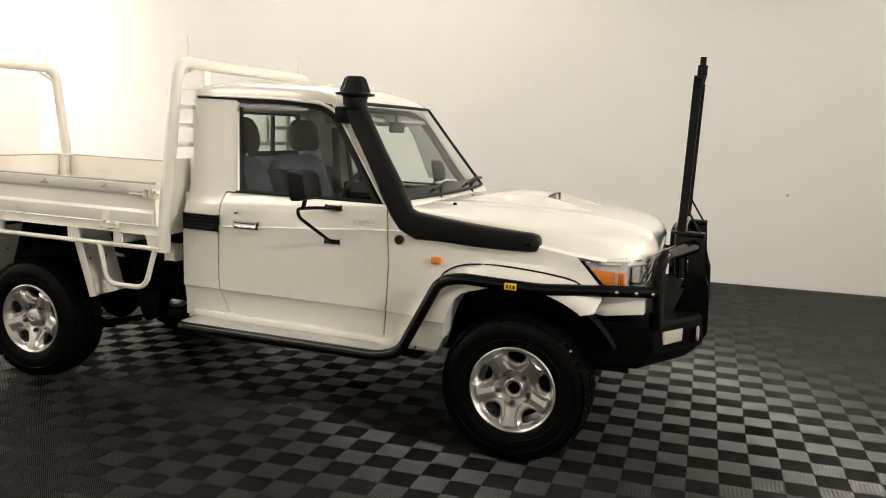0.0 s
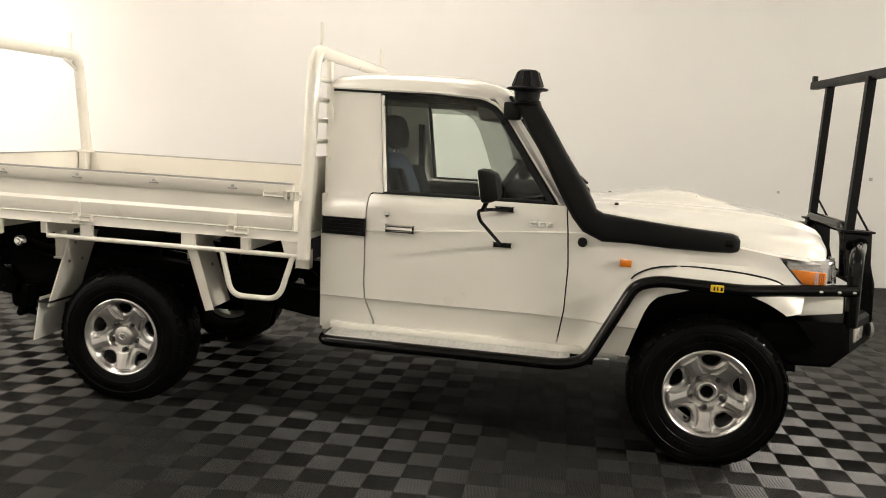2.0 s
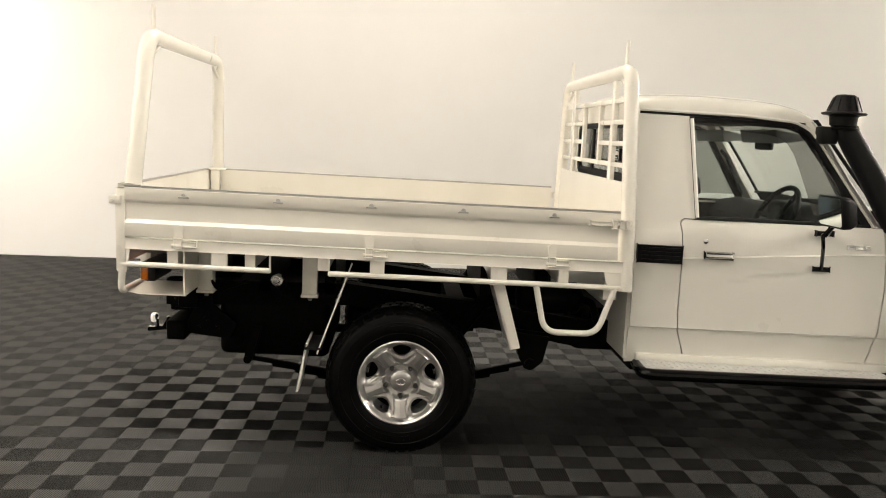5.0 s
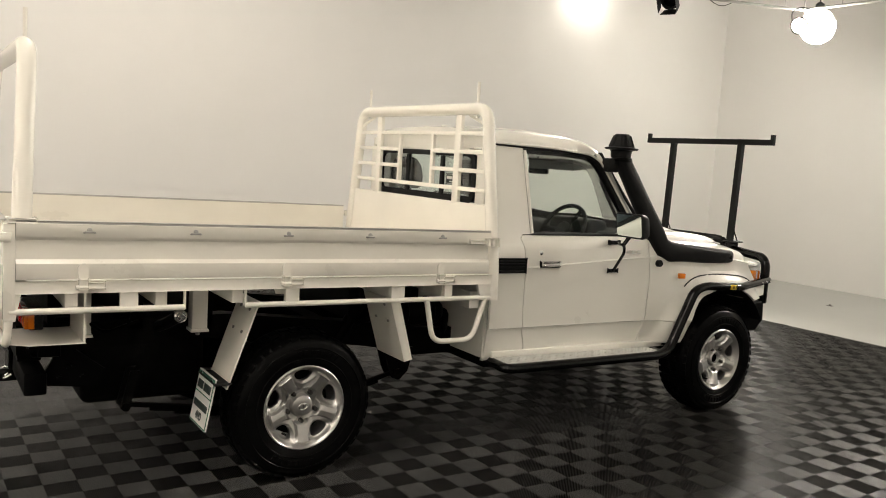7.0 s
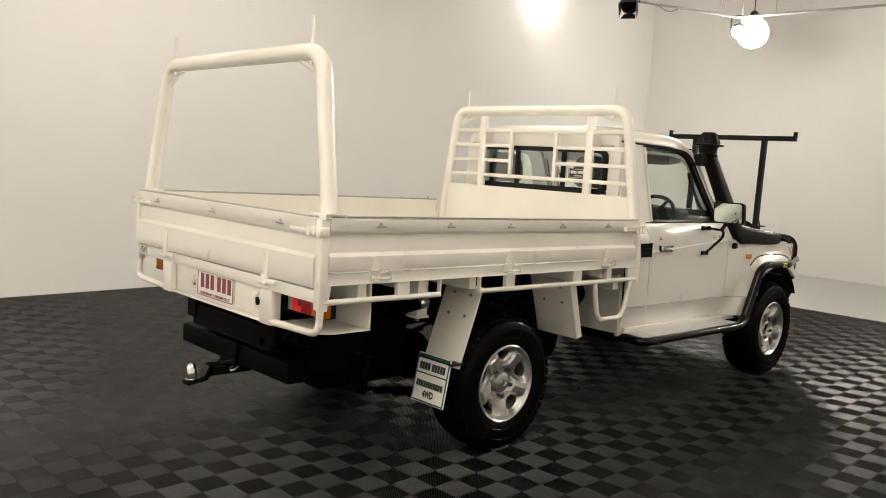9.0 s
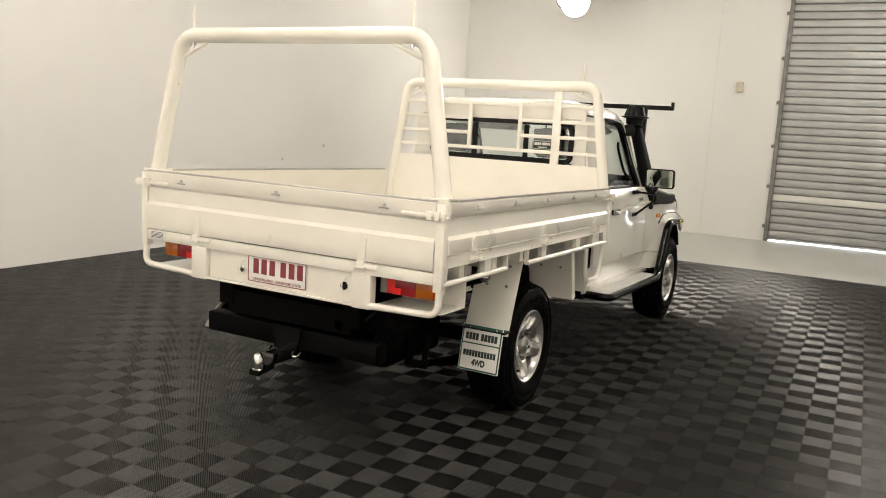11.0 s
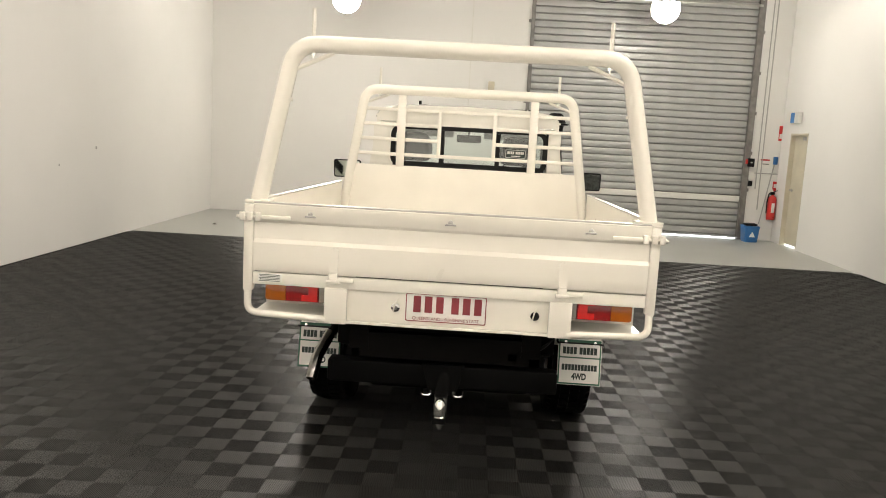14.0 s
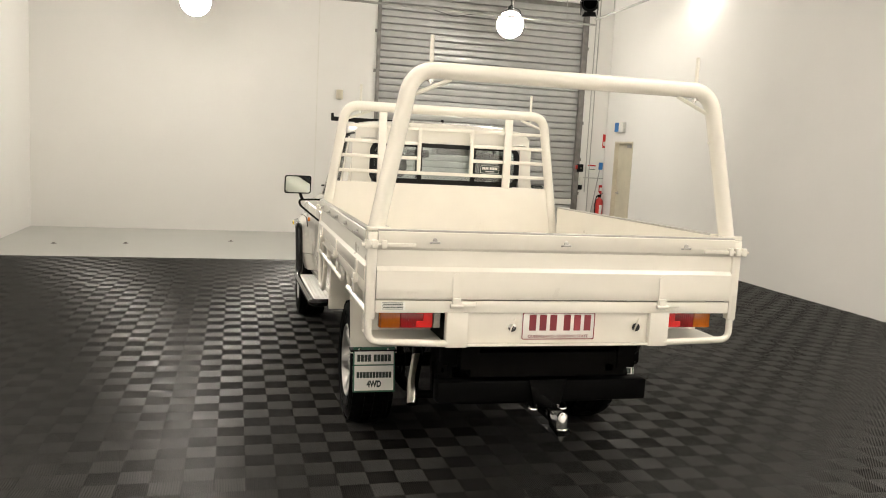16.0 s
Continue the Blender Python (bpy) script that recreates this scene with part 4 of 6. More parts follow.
    tp("rail_end", prism(bmesh.new(), [(BACK + 0.003, 0.90), (BACK + 0.045, 0.90), (-1.31, 1.016), (BACK + 0.003, 1.06)], "y", s * (WIDE - 0.024), s * (WIDE - 0.003)), POWDER, rail, smooth=False)
    bm = bmesh.new()
    tube(bm, [(BACK + 0.02, s * (WIDE - 0.010), 0.938), (-0.652, s * (WIDE - 0.010), 0.936)], 0.0135, 10)
    tp("rope_tube", bm, POWDER, rail)
    bm = bmesh.new()
    tube(bm, [(-0.368, s * (WIDE - 0.010), 0.936), (1.11, s * (WIDE - 0.010), 0.934)], 0.0135, 10)
    tp("rope_tube", bm, POWDER, rail)
    bm = bmesh.new()
    tube(bm, [(0.648, s * (WIDE - 0.012), 0.93), (0.70, s * (WIDE - 0.012), 0.695), (0.965, s * (WIDE - 0.012), 0.695), (1.04, s * (WIDE - 0.012), 0.93)], 0.0155, 12, bend=0.07)
    tp("step_loop", bm, POWDER, rail, "bent tube step loop")
    tp("rail_foot", box(bmesh.new(), 1.015, 1.085, s * (WIDE - 0.20), s * (WIDE - 0.13), 0.850, 0.945, 0.004), POWDER, rail)
    # cross bearers under the floor
    for x in (-1.12, -0.75, -0.40, 0.45, 0.78):
        tp("cross_bearer", box(bmesh.new(), x - 0.025, x + 0.025, s * 0.40, s * (WIDE - 0.03), 0.945, 1.020), POWDER, rail, smooth=False)
    # plates fore and aft of the wheel
    def plate(x0, z0, x1, z1, y0, y1, name, parent):
        d = Vector((x1 - x0, 0, z1 - z0)).normalized()
        nrm = Vector((d.z, 0, -d.x)) * 0.004
        bm = bmesh.new()
        pts = [Vector((x0, s * y0, z0)), Vector((x0, s * y1, z0)), Vector((x1, s * y1, z1)), Vector((x1, s * y0, z1))]
        lo, hi = [bm.verts.new(p - nrm) for p in pts], [bm.verts.new(p + nrm) for p in pts]
        bm.faces.new(lo), bm.faces.new(hi[::-1])
        for k in range(4):
            bm.faces.new((lo[k], lo[(k + 1) % 4], hi[(k + 1) % 4], hi[k]))
        bolts = []
        for t, yy in ((0.12, 0.3), (0.12, 0.75), (0.38, 0.3), (0.38, 0.75)):
            p = Vector((x0 + (x1 - x0) * t, s * (y0 + (y1 - y0) * yy), z0 + (z1 - z0) * t))
            bolts.append((p, nrm))
        ob = tp(name, bm, POWDER, parent, "flat cream mudguard plate", smooth=False)
        for p, nrm in bolts:
            bm = bmesh.new()
            tube(bm, [p - nrm * 2.4, p + nrm * 2.4], 0.0085, 8)
            tp("bolt", bm, GUIDE, ob)
        return ob
    aft = plate(-0.275, 0.94, -0.424, 0.515, 0.600, 0.868, "mudguard_plate", tray)
    fore = plate(0.435, 0.94, 0.545, 0.590, 0.600, 0.900, "mudguard_plate", tray)
    strap = box(bmesh.new(), -0.486, -0.402, min(s * 0.612, s * 0.874), max(s * 0.612, s * 0.874), 0.536, 0.549, 0.003)
    tp("sign_strap", strap, BLACK_RUBBER, aft)
    bm = bmesh.new()
    edge = [Vector((0.435, s * 0.900, 0.94)), Vector((0.545, s * 0.900, 0.590)), Vector((0.590, s * 0.900, 0.600)), Vector((0.490, s * 0.900, 0.94))]
    prism(bm, [(p.x, p.z) for p in edge], "y", s * 0.896, s * 0.900)
    tp("plate_flange", bm, POWDER, fore, smooth=False)
    # box posts of the subframe with their bolted feet
    for x in (-1.03, -0.492):
        bm = box(bmesh.new(), x - 0.038, x + 0.038, s * 0.60 - 0.035, s * 0.60 + 0.035, 0.765, 1.02, 0.003)
        box(bm, x - 0.044, x + 0.044, s * 0.60 - 0.045, s * 0.60 + 0.045, 0.752, 0.765, 0.002)
        post = tp("subframe_post", bm, POWDER, tray)
        bm = bmesh.new()
        tube(bm, [(x, s * 0.60, 0.73), (x, s * 0.60, 0.755)], 0.011, 8)
        tp("bolt", bm, GUIDE, post)
    # hanging sign on the rear plate
    sign = tp("mud_flap_sign", box(bmesh.new(), -0.470, -0.463, s * 0.622, s * 0.860, 0.295, 0.555, 0.003), LABEL_WHITE, label="white and green mud flap sign")
    tp("sign_border", box(bmesh.new(), -0.4715, -0.4698, s * 0.622, s * 0.860, 0.295, 0.555), LABEL_GREEN, sign, smooth=False)
    for z0, z1 in ((0.455, 0.530), (0.305, 0.447)):
        face = tp("sign_panel", box(bmesh.new(), -0.4735, -0.4712, s * 0.630, s * 0.852, z0, z1), LABEL_WHITE, sign, smooth=False)
    # word-shaped bars of the trade name, and the readable vehicle class
    for words, zc, h, w in (((4, 5), 0.492, 0.040, 0.195), ((11,), 0.395, 0.034, 0.200)):
        total = sum(words) + 0.6 * (len(words) - 1)
        u = w / total
        at = -w / 2
        for n in words:
            for k in range(n):
                y0 = s * 0.741 - (at + (k + 0.08) * u)
                tp("word_bar", box(bmesh.new(), -0.4752, -0.4732, y0 - u * 0.84, y0, zc - h / 2, zc + h / 2), LABEL_DARK, face, smooth=False)
            at += (n + 0.6) * u
    m = Matrix(((0, 0, -1, -0.4742), (-1, 0, 0, s * 0.741), (0, 1, 0, 0.341 + SHEAR * 0.47), (0, 0, 0, 1)))
    lettering("sign_words", "4WD", 0.050, LABEL_DARK, face, m, width=0.082, bold=0.0022)
    for yy in (0.66, 0.825):
        bm = bmesh.new()
        lathe(bm, [(0, 0), (0.008, 0), (0.007, 0.004), (0, 0.005)], (-0.470, s * yy, 0.543), "x", 10, -1)
        tp("screw", bm, CHROME, sign)
    for ob in [sign] + sign.children_recursive:
        ob.data.transform(HANG)

# headboard
HX, HY = -0.003, 0.0


def hb(bm):
    bmesh.ops.translate(bm, verts=bm.verts, vec=(HX, HY, 0))
    return bm


head = tp("headboard", hb(prism(bmesh.new(), [(-0.905, 1.052), (0.905, 1.052), (0.870, 1.450), (-0.870, 1.450)], "x", 1.085, 1.103)), POWDER, label="cream steel headboard with window guard")
bm = bmesh.new()
tube(bm, [(1.098, -0.912, 0.918), (1.098, -0.905, 1.10), (1.096, -0.765, 2.005), (1.096, 0.765, 2.005), (1.098, 0.905, 1.10), (1.098, 0.912, 0.918)], 0.036, 18, bend=0.10, steps=8)
tp("headboard_hoop", hb(bm), POWDER, head, "thick bent headboard tube")
for y, w, z0, z1 in ((-0.49, 0.030, 1.44, 1.97), (0.49, 0.030, 1.44, 1.97), (-0.205, 0.014, 1.53, 1.86), (0.205, 0.014, 1.53, 1.86)):
    tp("upright_bar", hb(box(bmesh.new(), 1.082, 1.108, y - w, y + w, z0, z1, 0.004)), POWDER, head)
for z in (1.862, 1.752, 1.642, 1.532):
    edge = 0.905 - (z - 1.10) * 0.158 - 0.02
    for y0, y1 in ((-edge, -0.515), (-0.46, -0.215), (0.215, 0.46), (0.515, edge)):
        tp("guard_bar", hb(box(bmesh.new(), 1.084, 1.106, min(y0, y1), max(y0, y1), z - 0.013, z + 0.013, 0.005)), POWDER, head)
    if z in (1.862, 1.532):
        tp("guard_bar", hb(box(bmesh.new(), 1.084, 1.106, -0.215, 0.215, z - 0.013, z + 0.013, 0.005)), POWDER, head)


def pins(parent, x, z, yy, spread, leg, mid=0.0):
    """Short rope pins on a hoop with their nuts below, and the corner braces."""
    for s in (-1, 1):
        bm = bmesh.new()
        tube(bm, [(x, mid + s * yy, z + 0.02), (x, mid + s * yy, z + 0.155)], 0.0095, 10)
        tp("rope_pin", bm, POWDER, parent)
        bm = bmesh.new()
        lathe(bm, [(0, 0), (0.013, 0), (0.013, 0.012), (0, 0.014)], (x, mid + s * yy, z - 0.052), "z", 8)
        tube(bm, [(x, mid + s * yy, z - 0.064), (x, mid + s * yy, z - 0.03)], 0.005, 8)
        tp("pin_nut", bm, CHROME, parent)
        bm = bmesh.new()
        tube(bm, [(x, mid + s * (spread - 0.012), z - leg), (x, mid + s * (spread - 0.20), z - 0.036)], 0.010, 8)
        tp("corner_brace", bm, POWDER, parent)


pins(head, 1.096 + HX, 2.005, 0.660, 0.79, 0.105)

# rear hoop
hoop = tp("rear_hoop", bmesh.new(), POWDER, label="thick cream tube hoop at the tray's tail")
bm = bmesh.new()
tube(bm, [(-1.306, -0.888, 1.315), (-1.301, -0.868, 1.42), (-1.272, -0.748, 2.030), (-1.272, 0.748, 2.030), (-1.301, 0.868, 1.42), (-1.306, 0.888, 1.315)], 0.0385, 18, bend=0.115, steps=8)
for s in (-1, 1):
    tp("hoop_foot", box(bmesh.new(), -1.360, -1.253, s * 0.830, s * 0.938, 1.304, 1.320, 0.004), POWDER, hoop)
    tp("hoop_socket", box(bmesh.new(), -1.345, -1.290, s * 0.84, s * 0.905, 1.05, 1.31, 0.004), POWDER, hoop)
for v in bm.verts:
    v.co.z -= SHEAR * v.co.x
bmesh.ops.recalc_face_normals(bm, faces=bm.faces)
bm.to_mesh(hoop.data), bm.free()
hoop.data.materials.append(POWDER) if not hoop.data.materials else None
hoop.data.shade_smooth(), hoop.data.set_sharp_from_angle(angle=radians(35))
pins(hoop, -1.272, 2.030, 0.665, 0.770, 0.12)
for s in (-1, 1):
    bm = bmesh.new()
    tube(bm, [(-1.285, s * 0.785, 1.785), (-1.285, s * 0.750, 1.775)], 0.007, 8)
    tp("hoop_stud", bm, POWDER, hoop)

# tailgate and tail
gate = tp("tailgate", bmesh.new(), POWDER, label="folded cream tailgate")
bm = bmesh.new()
TFOLD = ((1.308, 0.0), (1.302, 0.005), (1.236, 0.005), (1.231, 0.002), (1.220, -0.012), (1.146, -0.010), (1.128, 0.005), (1.05, 0.006), (1.004, 0.005), (0.998, 0.002))
rows = []
for y in (-WIDE + 0.045, WIDE - 0.045):
    rows.append([(BACK - o, y, z) for z, o in TFOLD] + [(BACK + 0.022, y, z) for z, o in reversed(TFOLD)])
loft(bm, rows)
for v in bm.verts:
    v.co.z -= SHEAR * v.co.x
bmesh.ops.recalc_face_normals(bm, faces=bm.faces)
bm.to_mesh(gate.data), bm.free()
gate.data.shade_smooth(), gate.data.set_sharp_from_angle(angle=radians(35))
tp("gate_cap", box(bmesh.new(), BACK - 0.003, BACK + 0.024, -WIDE + 0.045, WIDE - 0.045, RIM - 0.003, RIM + 0.006, 0.002), STEEL, gate, "worn bare-metal top edge")
for y in (-0.625, 0.0, 0.632):
    bm = bmesh.new()
    tube(bm, [(BACK - 0.002, y - 0.022, 1.256), (BACK - 0.020, y - 0.018, 1.260), (BACK - 0.020, y + 0.018, 1.260), (BACK - 0.002, y + 0.022, 1.256)], 0.0045, 8, bend=0.008)
    lathe(bm, [(0, 0), (0.012, 0), (0.010, 0.006), (0, 0.008)], (BACK - 0.004, y, 1.268), "x", 12, -1)
    tp("rope_hook", bm, STEEL, gate)
for y in (-0.517, 0.519):
    bm = box(bmesh.new(), BACK - 0.024, BACK + 0.002, y - 0.020, y + 0.020, 0.958, 1.008, 0.005)
    box(bm, BACK - 0.020, BACK - 0.004, y - 0.095, y - 0.015, 0.966, 0.992, 0.006)
    tube(bm, [(BACK - 0.018, y - 0.03, 0.970), (BACK - 0.018, y + 0.03, 0.970)], 0.010, 10)
    catch = tp("catch", bm, POWDER, gate)
    bm = prism(bmesh.new(), [(y - 0.018, 0.998), (y + 0.018, 0.998)] + arc(y, 1.100, 0.022, 0, 180, 8), "x", BACK - 0.013, BACK + 0.003)
    tp("catch_tongue", bm, POWDER, catch)
for s in (-1, 1):
    bm = box(bmesh.new(), BACK - 0.020, BACK - 0.002, min(s * 0.72, s * 0.865), max(s * 0.72, s * 0.865), 1.234, 1.254, 0.006)
    for q in (0.865, 0.905, 0.938):
        box(bm, BACK - 0.026, BACK + 0.03, s * q - 0.013, s * q + 0.013, 1.226, 1.266, 0.005)
    tube(bm, [(BACK - 0.012, s * 0.85, 1.244), (BACK - 0.012, s * 0.965, 1.244)], 0.008, 8)
    tp("corner_latch", bm, POWDER, gate)
    tp("corner_post", box(bmesh.new(), BACK, BACK + 0.044, min(s * (WIDE - 0.043), s * (WIDE + 0.001)), max(s * (WIDE - 0.043), s * (WIDE + 0.001)), 0.905, 1.300, 0.004), POWDER, tray)
    # tube guard round the tail lights
    bm = bmesh.new()
    tube(bm, [(BACK + 0.022, s * (WIDE - 0.018), 0.915), (BACK + 0.015, s * (WIDE - 0.018), 0.800), (BACK + 0.010, s * 0.55, 0.790)], 0.017, 12, bend=0.085, steps=7)
    tp("tail_guard", bm, POWDER, tray, "bent tube guard under the tail light")
    bm = bmesh.new()
    prism(bm, [(BACK + 0.02, s * 0.56), (BACK + 0.03, s * 0.86), (BACK + 0.10, s * 0.905), (-1.06, s * 0.905), (-1.06, s * 0.56)], "z", 0.788, 0.792)
    box(bm, -1.070, -1.062, min(s * 0.56, s * 0.905), max(s * 0.56, s * 0.905), 0.788, 1.02)
    tp("light_tray", bm, POWDER, tray, smooth=False)
    LAMP_X = BACK + 0.058
    y0, y1 = 0.562, 0.852
    lamp = tp("tail_light", box(bmesh.new(), LAMP_X + 0.045, LAMP_X + 0.10, min(s * y0, s * y1), max(s * y0, s * y1), 0.843, 0.938, 0.006), BLACK_PLASTIC, label="red and amber tail light")
    for a, b, mat, nm in ((0.566, 0.600, SMOKE, "reverse_lens"), (0.601, 0.757, RED, "stop_lens"), (0.758, 0.848, AMBER, "blinker_lens")):
        bm = box(bmesh.new(), LAMP_X + 0.028, LAMP_X + 0.048, min(s * a, s * b), max(s * a, s * b), 0.847, 0.934, 0.004)
        if nm == "blinker_lens":
            box(bm, LAMP_X + 0.040, LAMP_X + 0.066, min(s * 0.846, s * 0.856), max(s * 0.846, s * 0.856), 0.849, 0.932, 0.003)
        lens = tp(nm, bm, mat, lamp)
        for k in range(2, int((b - a) / 0.0115)):
            y = s * (a + 0.0115 * k)
            tp("lens_rib", box(bmesh.new(), LAMP_X + 0.0265, LAMP_X + 0.0295, y - 0.0012, y + 0.0012, 0.852, 0.929), mat, lens, smooth=False)
        if nm == "stop_lens":
            bm = box(bmesh.new(), LAMP_X + 0.0245, LAMP_X + 0.030, min(s * 0.606, s * 0.650), max(s * 0.606, s * 0.650), 0.850, 0.931, 0.002)
            box(bm, LAMP_X + 0.0245, LAMP_X + 0.030, min(s * 0.645, s * 0.682), max(s * 0.645, s * 0.682), 0.850, 0.880, 0.002)
            box(bm, LAMP_X + 0.0245, LAMP_X + 0.030, min(s * 0.645, s * 0.682), max(s * 0.645, s * 0.682), 0.915, 0.931, 0.002)
            tp("reflector_lens", bm, RED_BRIGHT, lens, "bright red reflector", smooth=False)
# rear sill, centre box and plate
tp("rear_sill", box(bmesh.new(), BACK + 0.002, BACK + 0.028, -WIDE + 0.044, WIDE - 0.044, 0.935, 0.991, 0.003), POWDER, tray)
bm = box(bmesh.new(), BACK + 0.026, BACK + 0.05, -0.566, 0.556, 0.780, 0.936, 0.003)
centre = tp("plate_panel", bm, POWDER, tray, "cream plate panel")
for y in (-0.516, 0.508):
    tp("panel_fold", box(bmesh.new(), BACK - 0.004, BACK + 0.03, y - 0.052, y + 0.050, 0.772, 0.938, 0.004), POWDER, centre)
tp("panel_lip", box(bmesh.new(), BACK - 0.001, BACK + 0.02, -0.465, 0.457, 0.776, 0.788, 0.002), POWDER, centre)
PLATE_X = BACK + 0.021
bm = box(bmesh.new(), PLATE_X - 0.004, PLATE_X + 0.004, -0.185, 0.187, 0.803, 0.937, 0.002)
plate_ob = tp("number_plate", bm, LABEL_WHITE, centre, "white number plate with maroon bars")
out, inn = rounded(0.368, 0.130, 0.008, 3, 0.001, 0.870), rounded(0.360, 0.122, 0.006, 3, 0.001, 0.870)
tp("plate_border", band(out, inn, "x", PLATE_X - 0.0060, PLATE_X - 0.0035), MAROON, plate_ob, smooth=False)
for k in range(6):
    y = 0.150 - 0.052 * k - (0.018 if k > 2 else 0)
    tp("plate_bar", box(bmesh.new(), PLATE_X - 0.0060, PLATE_X - 0.0038, y - 0.034, y, 0.848, 0.924), MAROON, plate_ob, smooth=False)
m = Matrix(((0, 0, -1, PLATE_X - 0.005), (-1, 0, 0, 0.001), (0, 1, 0, 0.8195 - SHEAR * BACK), (0, 0, 0, 1)))
lettering("plate_words", "QUEENSLAND - SUNSHINE STATE", 0.02, MAROON, plate_ob, m, width=0.305)
for y in (0.232, -0.405):
    bm = bmesh.new()
    lathe(bm, [(0, 0), (0.020, 0), (0.020, 0.004), (0.010, 0.006), (0.010, 0.010), (0, 0.010)], (PLATE_X + 0.002, y, 0.862), "x", 18, -1)
    tp("grommet", bm, CHROME if y > 0 else BLACK_RUBBER, centre)
    bm = bmesh.new()
    tube(bm, [(PLATE_X - 0.002, y - 0.012, 0.905), (PLATE_X - 0.014, y + 0.004, 0.880), (PLATE_X - 0.002, y + 0.010, 0.845)], 0.004, 6)
    tp("tie_ring", bm, POWDER, centre)
dec = tp("maker_sticker", box(bmesh.new(), BACK - 0.0025, BACK + 0.003, 0.755, 0.865, 0.948, 0.986), LABEL_WHITE, tray, "small white sticker with grey lines")
for k in range(5):
    tp("sticker_line", box(bmesh.new(), BACK - 0.0040, BACK - 0.0022, 0.765, 0.855 if k % 2 else 0.860, 0.952 + 0.007 * k, 0.955 + 0.007 * k), LABEL_DARK, dec, smooth=False)

# chassis, axles, tow bar, exhaust
chassis = tp("chassis", box(bmesh.new(), 0.25, 0.35, -0.40, 0.40, 0.60, 0.72), CHASSIS, label="black ladder chassis", smooth=False)
for s in (-1, 1):
    bm = prism(bmesh.new(), [(-1.28, 0.64), (-1.28, 0.78), (-0.3, 0.80), (0.5, 0.72), (1.0, 0.66), (3.4, 0.66), (3.4, 0.50), (1.0, 0.50), (0.5, 0.58), (-0.3, 0.68)], "y", s * 0.36, s * 0.45)
    tp("chassis_rail", bm, CHASSIS, chassis, smooth=False)
for x in (-1.22, -0.6, 1.1, 2.2):
    tp("cross_member", box(bmesh.new(), x - 0.05, x + 0.05, -0.40, 0.40, 0.60, 0.72), CHASSIS, chassis, smooth=False)
for x in (-1.12, -0.75, -0.40, 0.45, 0.78):
    tp("tray_bearer", box(bmesh.new(), x - 0.03, x + 0.03, -0.45, 0.45, 0.74, 1.02), CHASSIS, chassis, smooth=False)
bm = bmesh.new()
tube(bm, [(3.18, -0.72, 0.42), (3.18, 0.72, 0.42)], 0.045, 12)
tp("front_axle", bm, CHASSIS)
bm = bmesh.new()
tube(bm, [(0, -0.62, 0.37), (0, 0.62, 0.37)], 0.045, 12)
lathe(bm, [(0, -0.14), (0.08, -0.13), (0.15, -0.05), (0.16, 0.0), (0.15, 0.05), (0.08, 0.13), (0, 0.14)], (0.0, 0.0, 0.37), "x", 18)
tp("axle", bm, CHASSIS)
for s in (-1, 1):
    bm = bmesh.new()
    for k in range(5):
        n = 1.0 - 0.15 * k
        tube(bm, [(-0.82 * n, s * 0.52, 0.305 + 0.08 * n * n - 0.011 * k), (-0.41 * n, s * 0.52, 0.305 + 0.02 * n * n - 0.011 * k), (0, s * 0.52, 0.305 - 0.011 * k), (0.35 * n, s * 0.52, 0.305 + 0.03 * n * n - 0.011 * k), (0.70 * n, s * 0.52, 0.305 + 0.12 * n * n - 0.011 * k)], 0.011, 4, square=True)
    for q in (-0.045, 0.045):
        prism(bm, [(-0.80, 0.56), (-0.755, 0.56), (-0.80, 0.375), (-0.845, 0.375)], "y", s * 0.52 + q - 0.006, s * 0.52 + q + 0.006)
        prism(bm, [(0.60, 0.60), (0.80, 0.58), (0.77, 0.44), (0.72, 0.395), (0.67, 0.40), (0.64, 0.46)], "y", s * 0.52 + q - 0.006, s * 0.52 + q + 0.006)
    tube(bm, [(0.70, s * 0.52 - 0.06, 0.425), (0.70, s * 0.52 + 0.06, 0.425)], 0.032, 12)
    tube(bm, [(-0.82, s * 0.52 - 0.06, 0.385), (-0.82, s * 0.52 + 0.06, 0.385)], 0.022, 10)
    for x in (-0.06, 0.06):
        tube(bm, [(x, s * 0.52 - 0.04, 0.25), (x, s * 0.52 - 0.04, 0.43), (x, s * 0.52 + 0.04, 0.43), (x, s * 0.52 + 0.04, 0.25)], 0.009, 6, bend=0.02)
    tube(bm, [(0.16, s * 0.47, 0.36), (0.36, s * 0.44, 0.62)], 0.028, 10)
    tube(bm, [(0.30, s * 0.448, 0.54), (0.52, s * 0.42, 0.84)], 0.038, 10)
    tp("leaf_spring", bm, CHASSIS)
tp("fuel_tank", box(bmesh.new(), -1.00, -0.40, -0.44, 0.40, 0.37, 0.72, 0.04, 3), CHASSIS)
tp("gearbox", box(bmesh.new(), 1.0, 2.3, -0.22, 0.22, 0.42, 0.70, 0.05, 3), CHASSIS)
bm = bmesh.new()
lathe(bm, [(0, 0), (0.05, 0.004), (0.078, 0.03), (0.082, 0.06), (0.082, 0.30), (0.078, 0.33), (0.05, 0.356), (0, 0.36)], (0.60, -0.58, 0.80), "x", 20)
for x in (0.68, 0.86):
    lathe(bm, [(0.084, 0), (0.087, 0.004), (0.087, 0.020), (0.084, 0.024)], (x, -0.58, 0.80), "x", 20)
tube(bm, [(0.96, -0.58, 0.80), (1.02, -0.56, 0.78), (1.06, -0.50, 0.70), (1.10, -0.42, 0.62)], 0.022, 10, bend=0.05)
